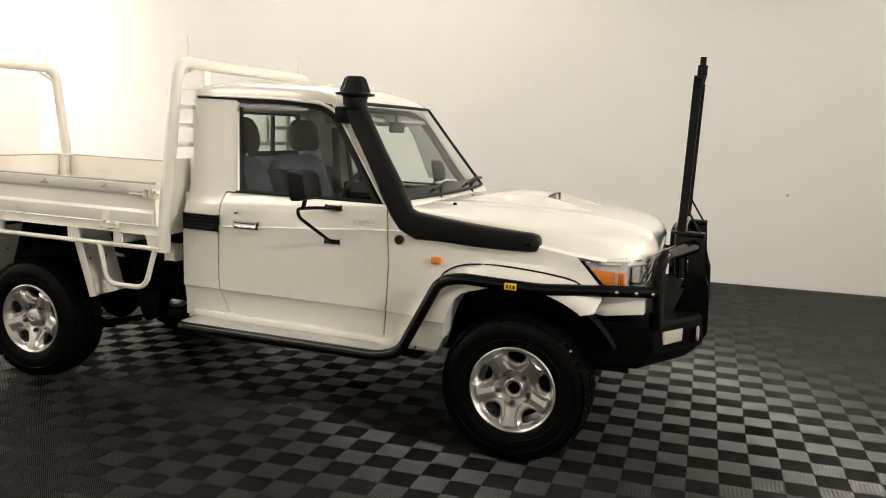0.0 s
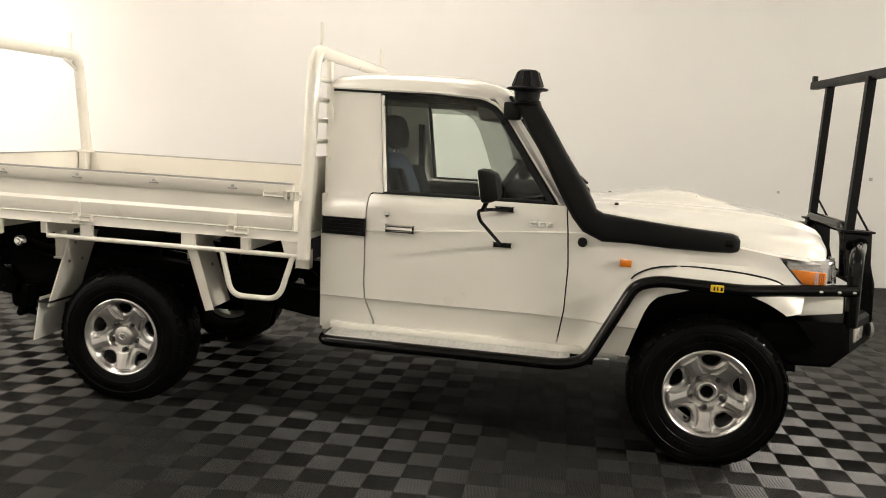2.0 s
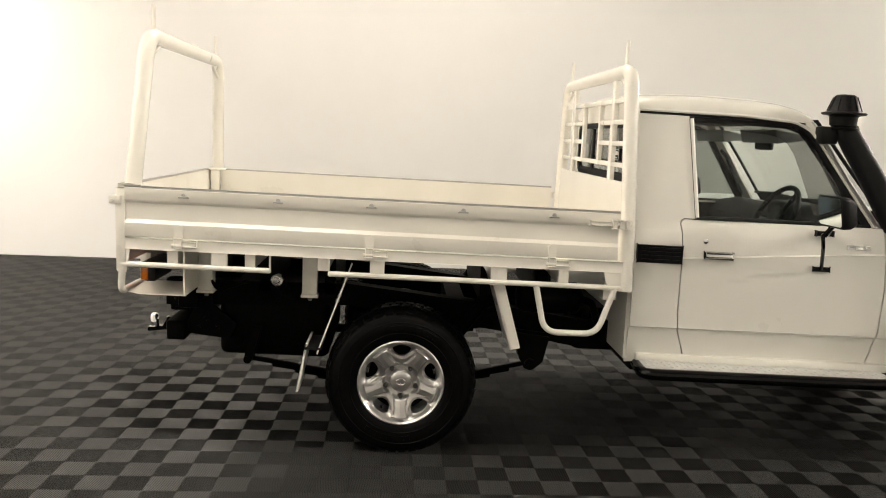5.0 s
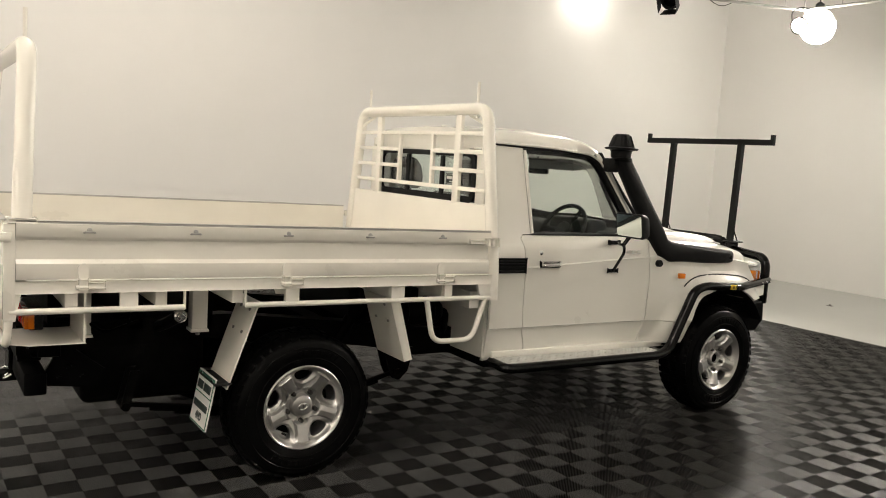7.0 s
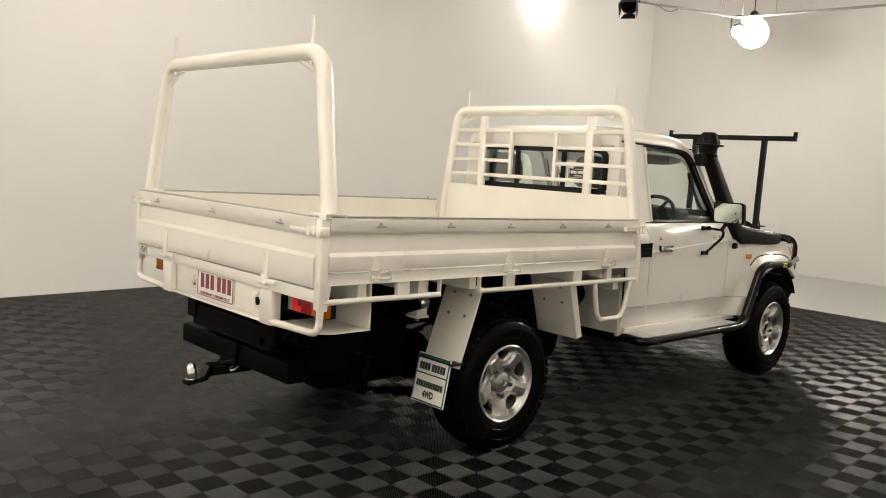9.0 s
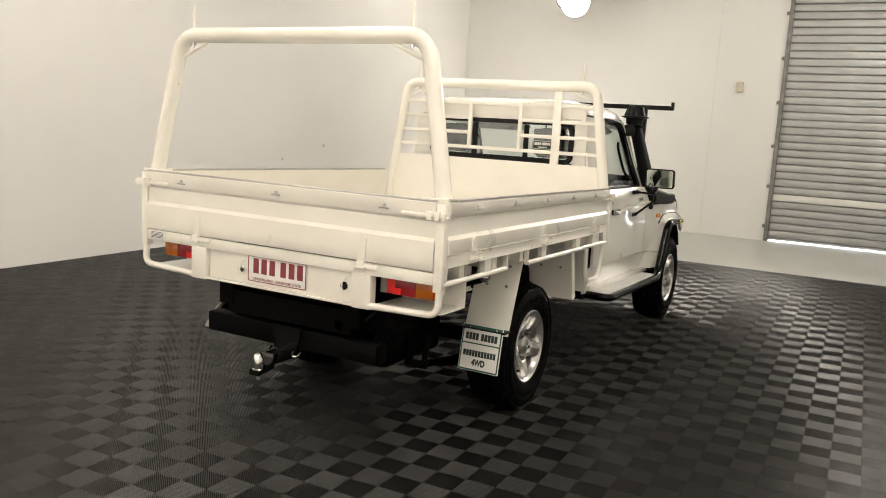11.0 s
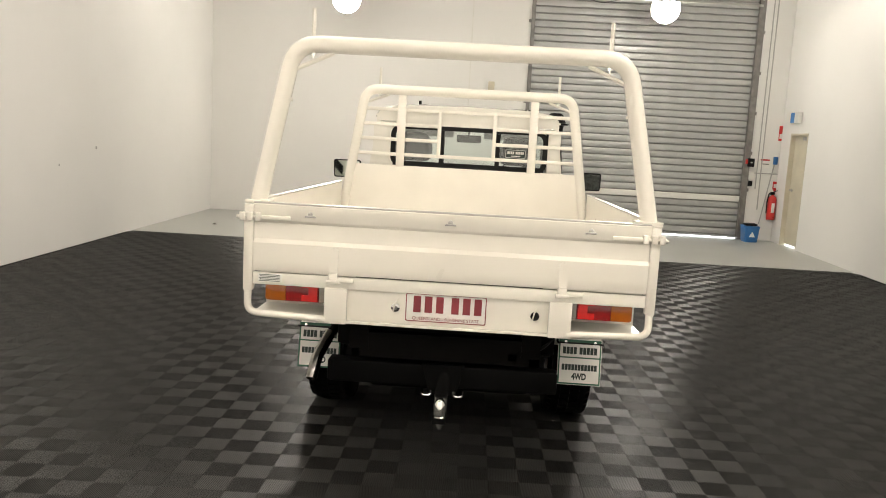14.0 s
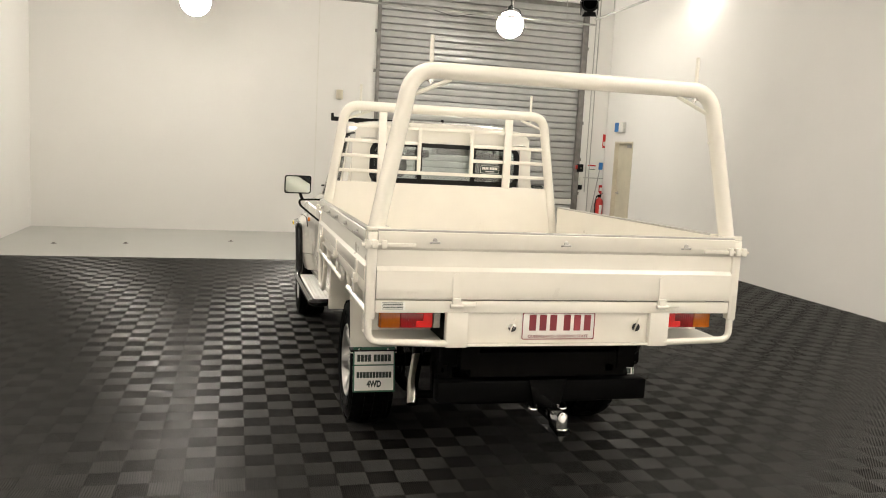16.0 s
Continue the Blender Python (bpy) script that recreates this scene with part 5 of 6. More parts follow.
tube(bm, [(0.60, -0.58, 0.80), (0.52, -0.56, 0.77), (0.46, -0.48, 0.72)], 0.016, 8, bend=0.04)
tp("air_canister", bm, CHASSIS)
tp("canister_bracket", box(bmesh.new(), 0.70, 0.76, -0.66, -0.44, 0.885, 0.950, 0.006), CHASSIS)
tp("engine_block", box(bmesh.new(), 2.55, 3.45, -0.34, 0.34, 0.55, 1.10, 0.06), CHASSIS)
tow = tp("tow_bar", box(bmesh.new(), -1.258, -1.160, -0.540, 0.555, 0.466, 0.574, 0.012), SATIN, label="black steel tow bar")
for s in (-1, 1):
    bm = prism(bmesh.new(), [(-1.20, 0.50), (-0.93, 0.47), (-0.90, 0.56), (-1.03, 0.66), (-1.03, 0.82), (-1.12, 0.82), (-1.13, 0.62)], "y", s * 0.47 - 0.012, s * 0.47 + 0.012)
    lathe(bm, [(0, 0), (0.014, 0), (0.012, 0.01), (0, 0.012)], (-1.06, s * 0.482, 0.58), "y", 8, s)
    hanger = tp("tow_hanger", bm, SATIN, tow)
    for x, z in ((-1.10, 0.53), (-1.00, 0.53), (-1.075, 0.70), (-1.075, 0.77)):
        bm = bmesh.new()
        lathe(bm, [(0, 0), (0.015, 0), (0.015, 0.003), (0.010, 0.003), (0.010, 0.011), (0, 0.012)], (x, s * 0.482, z), "y", 8, s)
        tp("bolt", bm, SATIN, hanger)
bm = bmesh.new()
prism(bm, [(-0.10, 0.584), (0.10, 0.584), (0.065, 0.440), (-0.065, 0.440)], "x", -1.278, -1.252)
tp("tow_bracket", bm, BLACK_GLOSS, tow)
bm = box(bmesh.new(), -1.20, -1.10, -0.52, 0.52, 0.64, 0.765, 0.008)
box(bm, -1.222, -1.195, -0.50, 0.50, 0.640, 0.650, 0.003)
box(bm, -1.215, -1.195, -0.50, 0.50, 0.755, 0.765, 0.003)
beam = tp("rear_beam", bm, SATIN, tow)
for y, r in ((0.36, 0.021), (0.20, 0.021), (0.10, 0.021), (0.05, 0.010), (-0.22, 0.010), (-0.43, 0.016)):
    bm = bmesh.new()
    lathe(bm, [(r * 0.72, 0.004), (r * 0.72, -0.003), (r, -0.003), (r, 0.004)], (-1.2005, y, 0.70), "x", 18, 1)
    tp("beam_hole", bm, CHASSIS, beam)
bm = box(bmesh.new(), -1.262, -1.205, -0.355, -0.285, 0.610, 0.668, 0.008)
box(bm, -1.270, -1.258, -0.345, -0.295, 0.618, 0.660, 0.004)
tp("trailer_socket", bm, SATIN, tow, "black trailer socket")
bm = bmesh.new()
tube(bm, [(-1.215, -0.36, 0.65), (-1.235, -0.43, 0.66), (-1.225, -0.50, 0.72), (-1.19, -0.53, 0.77)], 0.007, 8, bend=0.05)
tp("socket_wire", bm, BLACK_PLASTIC, tow)
bm = box(bmesh.new(), -1.40, -1.15, -0.030, 0.030, 0.408, 0.468, 0.006)
prism(bm, [(-1.39, 0.468), (-1.36, 0.468), (-1.40, 0.39), (-1.51, 0.375), (-1.51, 0.400), (-1.425, 0.41)], "y", -0.03, 0.03)
tp("tow_tongue", bm, BLACK_GLOSS, tow)
tp("hitch_label", box(bmesh.new(), -1.4035, -1.399, -0.026, 0.026, 0.418, 0.464), CHROME, tow)
bm = bmesh.new()
lathe(bm, [(0, -0.055), (0.014, -0.055), (0.014, -0.02), (0.030, -0.018), (0.030, 0.0), (0.026, 0.004), (0.026, 0.055), (0.020, 0.072), (0.010, 0.080), (0, 0.082)], (-1.478, 0.0, 0.402), "z", 24)
tp("tow_ball", bm, CHROME, tow, "chrome tow ball cap")
for y in (-0.075, 0.075):
    bm = bmesh.new()
    tube(bm, [(-1.265, y - 0.02, 0.46), (-1.30, y - 0.02, 0.44), (-1.30, y + 0.02, 0.44), (-1.265, y + 0.02, 0.46)], 0.006, 8, bend=0.02)
    tp("chain_loop", bm, CHROME, tow)
bm = bmesh.new()
tube(bm, [(-0.30, 0.50, 0.60), (-0.86, 0.575, 0.650)], 0.042, 14)
tube(bm, [(-0.84, 0.572, 0.650), (-0.95, 0.592, 0.635), (-1.02, 0.615, 0.585)], 0.026, 14, bend=0.05, cap=False)
pipe = tp("exhaust_pipe", bm, CHASSIS)
bm = bmesh.new()
for r in (0.0285, 0.0255):
    tube(bm, [(-0.965, 0.597, 0.628), (-1.03, 0.618, 0.580), (-1.085, 0.640, 0.528), (-1.148, 0.652, 0.436)], r, 18, bend=0.05, cap=False)
tp("exhaust_tip", bm, EXHAUST, pipe, "bright exhaust tail pipe end")
bm = bmesh.new()
tube(bm, [(-1.23, -0.12, 0.70), (-1.25, -0.25, 0.66), (-1.24, -0.36, 0.72), (-1.20, -0.45, 0.78)], 0.006, 6, bend=0.05)
tp("trailer_wire", bm, CHASSIS)
bm = bmesh.new()
tube(bm, [(-1.0, -0.62, 0.82), (-0.95, -0.70, 0.78), (-0.80, -0.72, 0.84)], 0.009, 6, bend=0.05)
tp("trailer_wire", bm, CHASSIS)
bm = bmesh.new()
lathe(bm, [(0, -0.03), (0.030, -0.03), (0.030, -0.004), (0.026, 0.0), (0.022, 0.004), (0.016, 0.004), (0.012, 0.012), (0, 0.012)], (-0.635, -0.815, 0.870), "y", 24, -1)
cap = tp("filler_cap", bm, CHROME, label="bright fuel filler cap")
bm = bmesh.new()
tube(bm, [(-0.635, -0.79, 0.870), (-0.635, -0.60, 0.80), (-0.65, -0.30, 0.70)], 0.030, 10)
tp("filler_neck", bm, CHASSIS, cap)

# ---- steps, side rails and bull bar ----
BODY[0] = True
for s in (-1, 1):
    step = tp("side_step", box(bmesh.new(), 1.225, 2.50, min(s * 0.680, s * 0.885), max(s * 0.680, s * 0.885), 0.515, 0.540, 0.004), CHECKER, label="aluminium checker-plate side step")
    bm = bmesh.new()
    for i in range(42):
        for j in range(7):
            x, y = 1.245 + i * 0.0300, s * (0.704 + 0.028 * j)
            a = radians(45 if (i + j) % 2 else -45)
            u, w = Vector((math.cos(a), math.sin(a), 0)) * 0.0125, Vector((-math.sin(a), math.cos(a), 0)) * 0.0035
            p = Vector((x, y, 0.540))
            q = [bm.verts.new(p + k) for k in (u, w, -u, -w)]
            t = bm.verts.new(p + Vector((0, 0, 0.0048)))
            for k in range(4):
                bm.faces.new((q[k], q[(k + 1) % 4], t))
    tp("tread_pattern", bm, CHECKER, step, smooth=False)
    bm = bmesh.new()
    tube(bm, [(1.225, s * 0.72, 0.512), (1.205, s * 0.895, 0.508), (2.46, s * 0.900, 0.512), (2.585, s * 0.870, 0.545), (2.790, s * 0.850, 0.940), (2.90, s * 0.848, 0.970), (3.30, s * 0.846, 0.957), (3.845, s * 0.715, 0.972)], 0.029, 14, bend=0.07, steps=6)
    rail = tp("side_tube", bm, BLACK_GLOSS, label="black steel brush rail along step and wheel arch")
    tag = tp("rail_badge", box(bmesh.new(), 3.135, 3.195, min(s * 0.868, s * 0.880), max(s * 0.868, s * 0.880), 0.945, 0.978, 0.003), YELLOW, rail, "yellow badge with dark shapes")
    for k, w in enumerate((0.008, 0.006, 0.010)):
        x = 3.147 + 0.016 * k
        tp("badge_mark", box(bmesh.new(), x, x + w, min(s * 0.8795, s * 0.8815), max(s * 0.8795, s * 0.8815), 0.953, 0.970), BLACK_PLASTIC, tag, smooth=False)
    for x in (3.66, 3.75, 3.825):
        bm = bmesh.new()
        lathe(bm, [(0, 0), (0.011, 0), (0.009, 0.006), (0, 0.008)], (x, s * (0.874 - (x - 3.3) * 0.240), 0.966), "y", 10, s)
        tp("rail_bolt", bm, CHROME, rail)
    for x in (1.35, 1.85, 2.35):
        tp("step_bracket", box(bmesh.new(), x - 0.03, x + 0.03, min(s * 0.45, s * 0.88), max(s * 0.45, s * 0.88), 0.485, 0.514), CHASSIS, step)

BODY[0] = False
RACK_Y = -0.030
bull = tp("bull_bar", bmesh.new(), SATIN, label="black steel bull bar with a ladder rack")
bm = bmesh.new()
rings = []
for y, x_out, cut in ((-0.805, 3.815, 0.012), (-0.795, 3.835, 0.0), (-0.42, 4.050, 0.0), (0.42, 4.050, 0.0), (0.795, 3.835, 0.0), (0.805, 3.815, 0.012)):
    inner = 3.42 if abs(y) > 0.6 else 3.72
    rings.append([(inner, y, 0.765 - cut), (inner + 0.03, y, 0.800 - cut), (x_out - 0.02, y, 0.806 - cut), (x_out, y, 0.790 - cut), (x_out + 0.012, y, 0.66), (x_out - 0.07, y, 0.580 + cut), (inner + 0.16, y, 0.575 + cut), (inner + 0.02, y, 0.66)])
loft(bm, rings)
for v in bm.verts:
    v.co.z -= SHEAR * v.co.x
bmesh.ops.recalc_face_normals(bm, faces=bm.faces)
bm.to_mesh(bull.data), bm.free()
bull.data.shade_smooth(), bull.data.set_sharp_from_angle(angle=radians(25))
for s in (-1, 1):
    bm = bmesh.new()
    tube(bm, [(3.845, s * 0.775, 0.79), (3.835, s * 0.785, 1.138), (3.985, s * 0.37, 1.155)], 0.034, 14, bend=0.10, steps=7)
    tp("wing_hoop", bm, BLACK_GLOSS, bull)
    bm = prism(bmesh.new(), [(3.89, 0.60), (4.00, 0.58), (4.085, 0.70), (4.075, 0.95), (4.04, 1.05), (4.035, 1.218), (3.89, 1.218), (3.90, 1.15), (3.965, 1.08), (3.965, 0.95), (3.91, 0.82)], "y", s * 0.345, s * 0.372, 0.004)
    tp("upright_plate", bm, BLACK_GLOSS, bull)
    bm = box(bmesh.new(), 3.975, 3.99, min(s * 0.59, s * 0.73), max(s * 0.59, s * 0.73), 0.70, 0.765, 0.004)
    for v in bm.verts:
        v.co.x += 0.012 - (abs(v.co.y) - 0.53) * 0.573
    lampb = tp("bar_light", bm, SMOKE, bull, "clear bumper light")
    bm = bmesh.new()
    lathe(bm, [(0, 0.0), (0.036, 0.0), (0.040, 0.012), (0.030, 0.016), (0, 0.014)], (4.03, s * 0.49, 0.725), "x", 20)
    tp("fog_light", bm, REFLECTOR, bull)
    bm = bmesh.new()
    tube(bm, [(3.66, s * 0.58, 0.575), (3.67, s * 0.58, 0.535), (3.74, s * 0.58, 0.535), (3.75, s * 0.58, 0.575)], 0.010, 8, bend=0.03)
    tp("tow_eye", bm, BLACK_GLOSS, bull)
    # ladder rack post with its brace and foot
    bm = box(bmesh.new(), 3.865, 4.035, RACK_Y + s * 0.345 - 0.045, RACK_Y + s * 0.345 + 0.045, 1.217, 1.229, 0.003)
    tube(bm, [(3.915, RACK_Y + s * 0.345, 1.222), (3.94, RACK_Y + s * 0.345, 2.026)], 0.021, 4, square=True)
    tube(bm, [(3.918, RACK_Y + s * 0.345, 1.375), (4.01, RACK_Y + s * 0.345, 1.228)], 0.006, 6)
    post = tp("rack_post", bm, BLACK_PLASTIC, bull)
bm = bmesh.new()
tube(bm, [(3.93, -0.345, 0.98), (3.91, -0.345, 1.235), (3.91, 0.345, 1.235), (3.93, 0.345, 0.98)], 0.032, 14, bend=0.09)
tube(bm, [(3.96, -0.35, 0.96), (3.96, 0.35, 0.96)], 0.024, 12)
tp("centre_hoop", bm, BLACK_GLOSS, bull)
bm = bmesh.new()
tube(bm, [(3.965, -0.652, 2.034), (3.920, 0.590, 2.034)], 0.022, 4, square=True)
for y in (-0.643, 0.581):
    tube(bm, [(3.9415 - 0.0362 * y, y, 2.02), (3.9415 - 0.0362 * y, y, 2.094)], 0.014, 4, square=True)
tp("rack_crossbar", bm, BLACK_PLASTIC, bull)

# ---- wheels ----
TYRE_R, RIM_R = 0.386, 0.212


def soft(x, a, b):
    t = max(0.0, min(1.0, (x - a) / (b - a)))
    return t * t * (3 - 2 * t)


def rim_window(r, a, turn):
    """Where a spot of the rim's face lies against the nearest window: below 1 inside; its offsets and the window's angle."""
    k = round((a - turn - 36) / 72)
    mid = turn + 36 + 72 * k
    u, w = radians(a - mid) * 0.1600, r - 0.1600
    f = abs(u / (0.053 - 0.34 * (0.03 - w))) ** 2.6 + abs(w / 0.0315) ** 2.6
    return f, u, w, mid


def rim_point(r, a, turn, s):
    """The rim's pressed face: a dish with raised spokes and hollows that slope down to the windows."""
    off = (a - turn + 36) % 72 - 36
    across = abs(radians(off)) * r
    half = np.interp(r, (0.056, 0.085, 0.105, 0.145, 0.175, 0.203), (0.060, 0.050, 0.031, 0.027, 0.033, 0.050))
    dish = np.interp(r, (0.056, 0.075, 0.10, 0.14, 0.18, 0.195, 0.203), (0.058, 0.062, 0.072, 0.086, 0.097, 0.103, 0.112))
    spoke = 1 - soft(across, half - 0.002, half + 0.006)
    d = dish + (0.026 - 0.20 * across) * spoke * soft(r, 0.080, 0.102) * (1 - soft(r, 0.184, 0.196))
    f = rim_window(r, a, turn)[0]
    d -= 0.016 * (1 - soft(f, 0.9, 2.4)) * (1 - spoke)
    return (r * math.cos(radians(a)), s * d, r * math.sin(radians(a)))


def wheel(x, y, s, capped):
    """A wheel whose outer side faces s; y is the tyre's middle plane."""
    hub = part("wheel", bmesh.new(), ALLOY, truck, "silver five-spoke alloy wheel with off-road tyre", rake=False)
    hub.location = (x, y, 0.372)
    outer = 0.128
    bm = bmesh.new()
    lathe(bm, [(0.205, 0.085), (0.214, 0.108), (0.226, 0.118), (0.245, 0.124), (0.290, 0.132), (0.330, 0.128), (0.352, 0.118), (0.366, 0.106), (0.378, 0.092), (TYRE_R - 0.004, 0.06),
               (TYRE_R - 0.004, -0.06), (0.378, -0.092), (0.352, -0.118), (0.30, -0.132), (0.226, -0.118), (0.205, -0.085)], (0, 0, 0), "y", 72, s)
    for r, w in ((0.262, 0.1300), (0.318, 0.1335)):
        ring = [(r * math.cos(2 * math.pi * k / 72), s * (w - 0.003), r * math.sin(2 * math.pi * k / 72)) for k in range(73)]
        tube(bm, ring, 0.0032, 5, cap=False)
    for v in bm.verts:
        v.co.z = max(v.co.z, -0.3705)
    tyre = part("tyre", bm, TYRE, hub, "black off-road tyre", rake=False)
    bm = bmesh.new()
    for k in range(44):
        a = 2 * math.pi * k / 44
        for y0, y1, da, dr in ((0.060, 0.120, 0.0, -0.004), (0.004, 0.052, 0.35, 0.002), (-0.052, -0.004, 0.0, 0.002), (-0.120, -0.060, 0.35, -0.004)):
            t0, t1 = a + da * 0.14, a + da * 0.14 + 0.104
            ring = []
            for t in (t0, t1):
                for yy in (y0, y1):
                    drop = 0.016 if abs(yy) > 0.1 else 0.0
                    for rr in (0.36, TYRE_R + 0.002 + dr - drop):
                        ring.append(bm.verts.new((rr * math.cos(t), s * yy, max(rr * math.sin(t), -0.3715))))
            for f in ((1, 3, 7, 5), (0, 1, 5, 4), (2, 6, 7, 3), (0, 2, 3, 1), (4, 5, 7, 6)):
                bm.faces.new([ring[q] for q in f])
    part("tread", bm, TYRE, tyre, rake=False, smooth=False)
    # raised sidewall lettering, too worn to read
    bm = bmesh.new()
    for mid in (75, 255):
        for k, w in enumerate((4.2, 4.2, 3.0, 4.6, 4.2, 2.4, 4.2, 4.2)):
            a0 = radians(mid + 6.2 * (k - 3.5))
            a1 = a0 + radians(w)
            ring = [bm.verts.new((r * math.cos(a), s * d, r * math.sin(a))) for d in (0.128, 0.1352) for r, a in ((0.278, a0), (0.278, a1), (0.304, a1), (0.304, a0))]
            for f in ((4, 5, 6, 7), (0, 1, 5, 4), (1, 2, 6, 5), (2, 3, 7, 6), (3, 0, 4, 7)):
                bm.faces.new([ring[q] for q in f])
    tagged(part("sidewall_mark", bm, TYRE, tyre, rake=False, smooth=False), "worn raised lettering on the sidewall", kind="stuff")
    # rim barrel and lip
    bm = bmesh.new()
    lathe(bm, [(RIM_R + 0.008, outer - 0.020), (RIM_R + 0.010, outer - 0.008), (RIM_R + 0.004, outer - 0.004), (RIM_R - 0.006, outer - 0.012), (RIM_R - 0.014, outer - 0.030), (RIM_R - 0.024, 0.02), (RIM_R - 0.024, -0.09), (RIM_R, -0.11)], (0, 0, 0), "y", 64, s)
    for f in [f for f in bm.faces if len(f.verts) > 4]:
        bm.faces.remove(f)
    part("rim", bm, ALLOY, hub, rake=False)
    # pressed face: five broad raised spokes that flare at the lip, five windows between them
    turn = 126 + (0 if capped else -3)
    bm = bmesh.new()
    R0, R1, NR, NA = 0.056, 0.203, 30, 220
    grid = []
    for i in range(NR + 1):
        row = []
        for j in range(NA):
            row.append(bm.verts.new(rim_point(R0 + (R1 - R0) * i / NR, 360 * j / NA, turn, s)))
        grid.append(row)
    hole = {}
    for i, row in enumerate(grid):
        for j, v in enumerate(row):
            hole[v] = rim_window(R0 + (R1 - R0) * i / NR, 360 * j / NA, turn)
    for i in range(NR):
        for j in range(NA):
            q = (grid[i][j], grid[i][(j + 1) % NA], grid[i + 1][(j + 1) % NA], grid[i + 1][j])
            if all(hole[v][0] < 1 for v in q):
                continue
            bm.faces.new(q)
    for v in list(bm.verts):
        if not v.link_faces:
            bm.verts.remove(v)
            hole.pop(v)
    for v, (f, u, w, mid) in hole.items():
        if f < 1:                    # bring the edge of a window onto its outline
            k = f ** (-1 / 2.6)
            r, a = 0.1600 + w * k, mid + math.degrees(u * k / 0.1600)
            v.co = rim_point(r, a, turn, s)
    edge = [e for e in bm.edges if e.is_boundary and all(R0 + 0.01 < math.hypot(v.co.x, v.co.z) < R1 - 0.004 for v in e.verts)]
    ext = bmesh.ops.extrude_edge_only(bm, edges=edge)
    for v in ext["geom"]:
        if isinstance(v, bmesh.types.BMVert):
            v.co.y -= s * 0.030
    part("spoke_face", bm, ALLOY, hub, rake=False)
    bm = bmesh.new()
    lathe(bm, [(0, -0.02), (0.17, -0.02), (0.17, 0.01), (0.10, 0.03), (0, 0.03)], (0, 0, 0), "y", 32, s)
    part("brake_drum", bm, CHASSIS, hub, rake=False)
    bm = bmesh.new()
    if capped:
        lathe(bm, [(0.0, 0.097), (0.025, 0.097), (0.048, 0.094), (0.055, 0.088), (0.059, 0.070), (0.063, 0.054)], (0, 0, 0), "y", 32, s)
        part("hub_cap", bm, ALLOY, hub, "silver hub cap", rake=False)
        bm = bmesh.new()
        tube(bm, [(0.024 * math.cos(2 * math.pi * k / 24), s * 0.0975, 0.016 * math.sin(2 * math.pi * k / 24)) for k in range(25)], 0.002, 5, cap=False)
        tube(bm, [(0, s * 0.0975, -0.016), (0, s * 0.0975, 0.016)], 0.002, 5)
        part("cap_emblem", bm, CHROME, hub, rake=False)
    else:
        lathe(bm, [(0.030, 0.068), (0.034, 0.080), (0.044, 0.084), (0.052, 0.078), (0.056, 0.064), (0.064, 0.056)], (0, 0, 0), "y", 32, s)
        for f in [f for f in bm.faces if len(f.verts) > 4]:
            bm.faces.remove(f)
        part("hub_ring", bm, ALLOY, hub, rake=False)
        bm = bmesh.new()
        lathe(bm, [(0, 0.02), (0.033, 0.02), (0.033, 0.068), (0.024, 0.072), (0.020, 0.066), (0, 0.064)], (0, 0, 0), "y", 24, s)
        part("hub_core", bm, CHASSIS, hub, "greasy black locking hub", rake=False)
    for k in range(5):
        a = radians(126 + 72 * k + (0 if capped else -3))
        cx, cz = 0.080 * math.cos(a), 0.080 * math.sin(a)
        bm = bmesh.new()
        lathe(bm, [(0, 0), (0.0145, 0), (0.0145, 0.004), (0.0125, 0.006), (0.0120, 0.024), (0.009, 0.031), (0, 0.032)], (cx, s * 0.062, cz), "y", 12, s)
        part("wheel_nut", bm, NUT, hub, rake=False)
        bm = bmesh.new()
        lathe(bm, [(0.0125, -0.004), (0.0195, -0.002), (0.0195, 0.0045), (0.0125, 0.0055)], (cx, s * 0.062, cz), "y", 16, s)
        part("nut_seat", bm, ALLOY, hub, rake=False)
    bm = bmesh.new()
    tube(bm, [(0.17 * math.cos(4.1), s * 0.07, 0.17 * math.sin(4.1)), (0.165 * math.cos(4.1), s * 0.105, 0.165 * math.sin(4.1))], 0.006, 8)
    part("valve", bm, BLACK_RUBBER, hub, rake=False)


for s in (-1, 1):
    wheel(0.0, s * 0.715, s, True)
    wheel(3.18, s * 0.815, s, False)

# ---- the room ----
def rp(name, bm, mat, parent=None, label="", smooth=False):
    return part(name, bm, mat, parent, label, smooth, rake=False, room=True)


def setting(name, bm, mat, label, category):
    return tagged(rp(name, bm, mat, None), label, category, kind="structure")


EDGE = 6.882          # where the tiles stop and bare concrete begins
T = 0.2
SKEW = Matrix.Translation((4.0, SOUTH, 0)) @ Matrix.Rotation(radians(-1.6), 4, "Z") @ Matrix.Translation((-4.0, -SOUTH, 0))      # the south wall is out of square


def on_south(bm):
    bm.transform(SKEW)
    return bm


def south_line(x):
    return SOUTH - math.tan(radians(1.6)) * (x - 4.0)


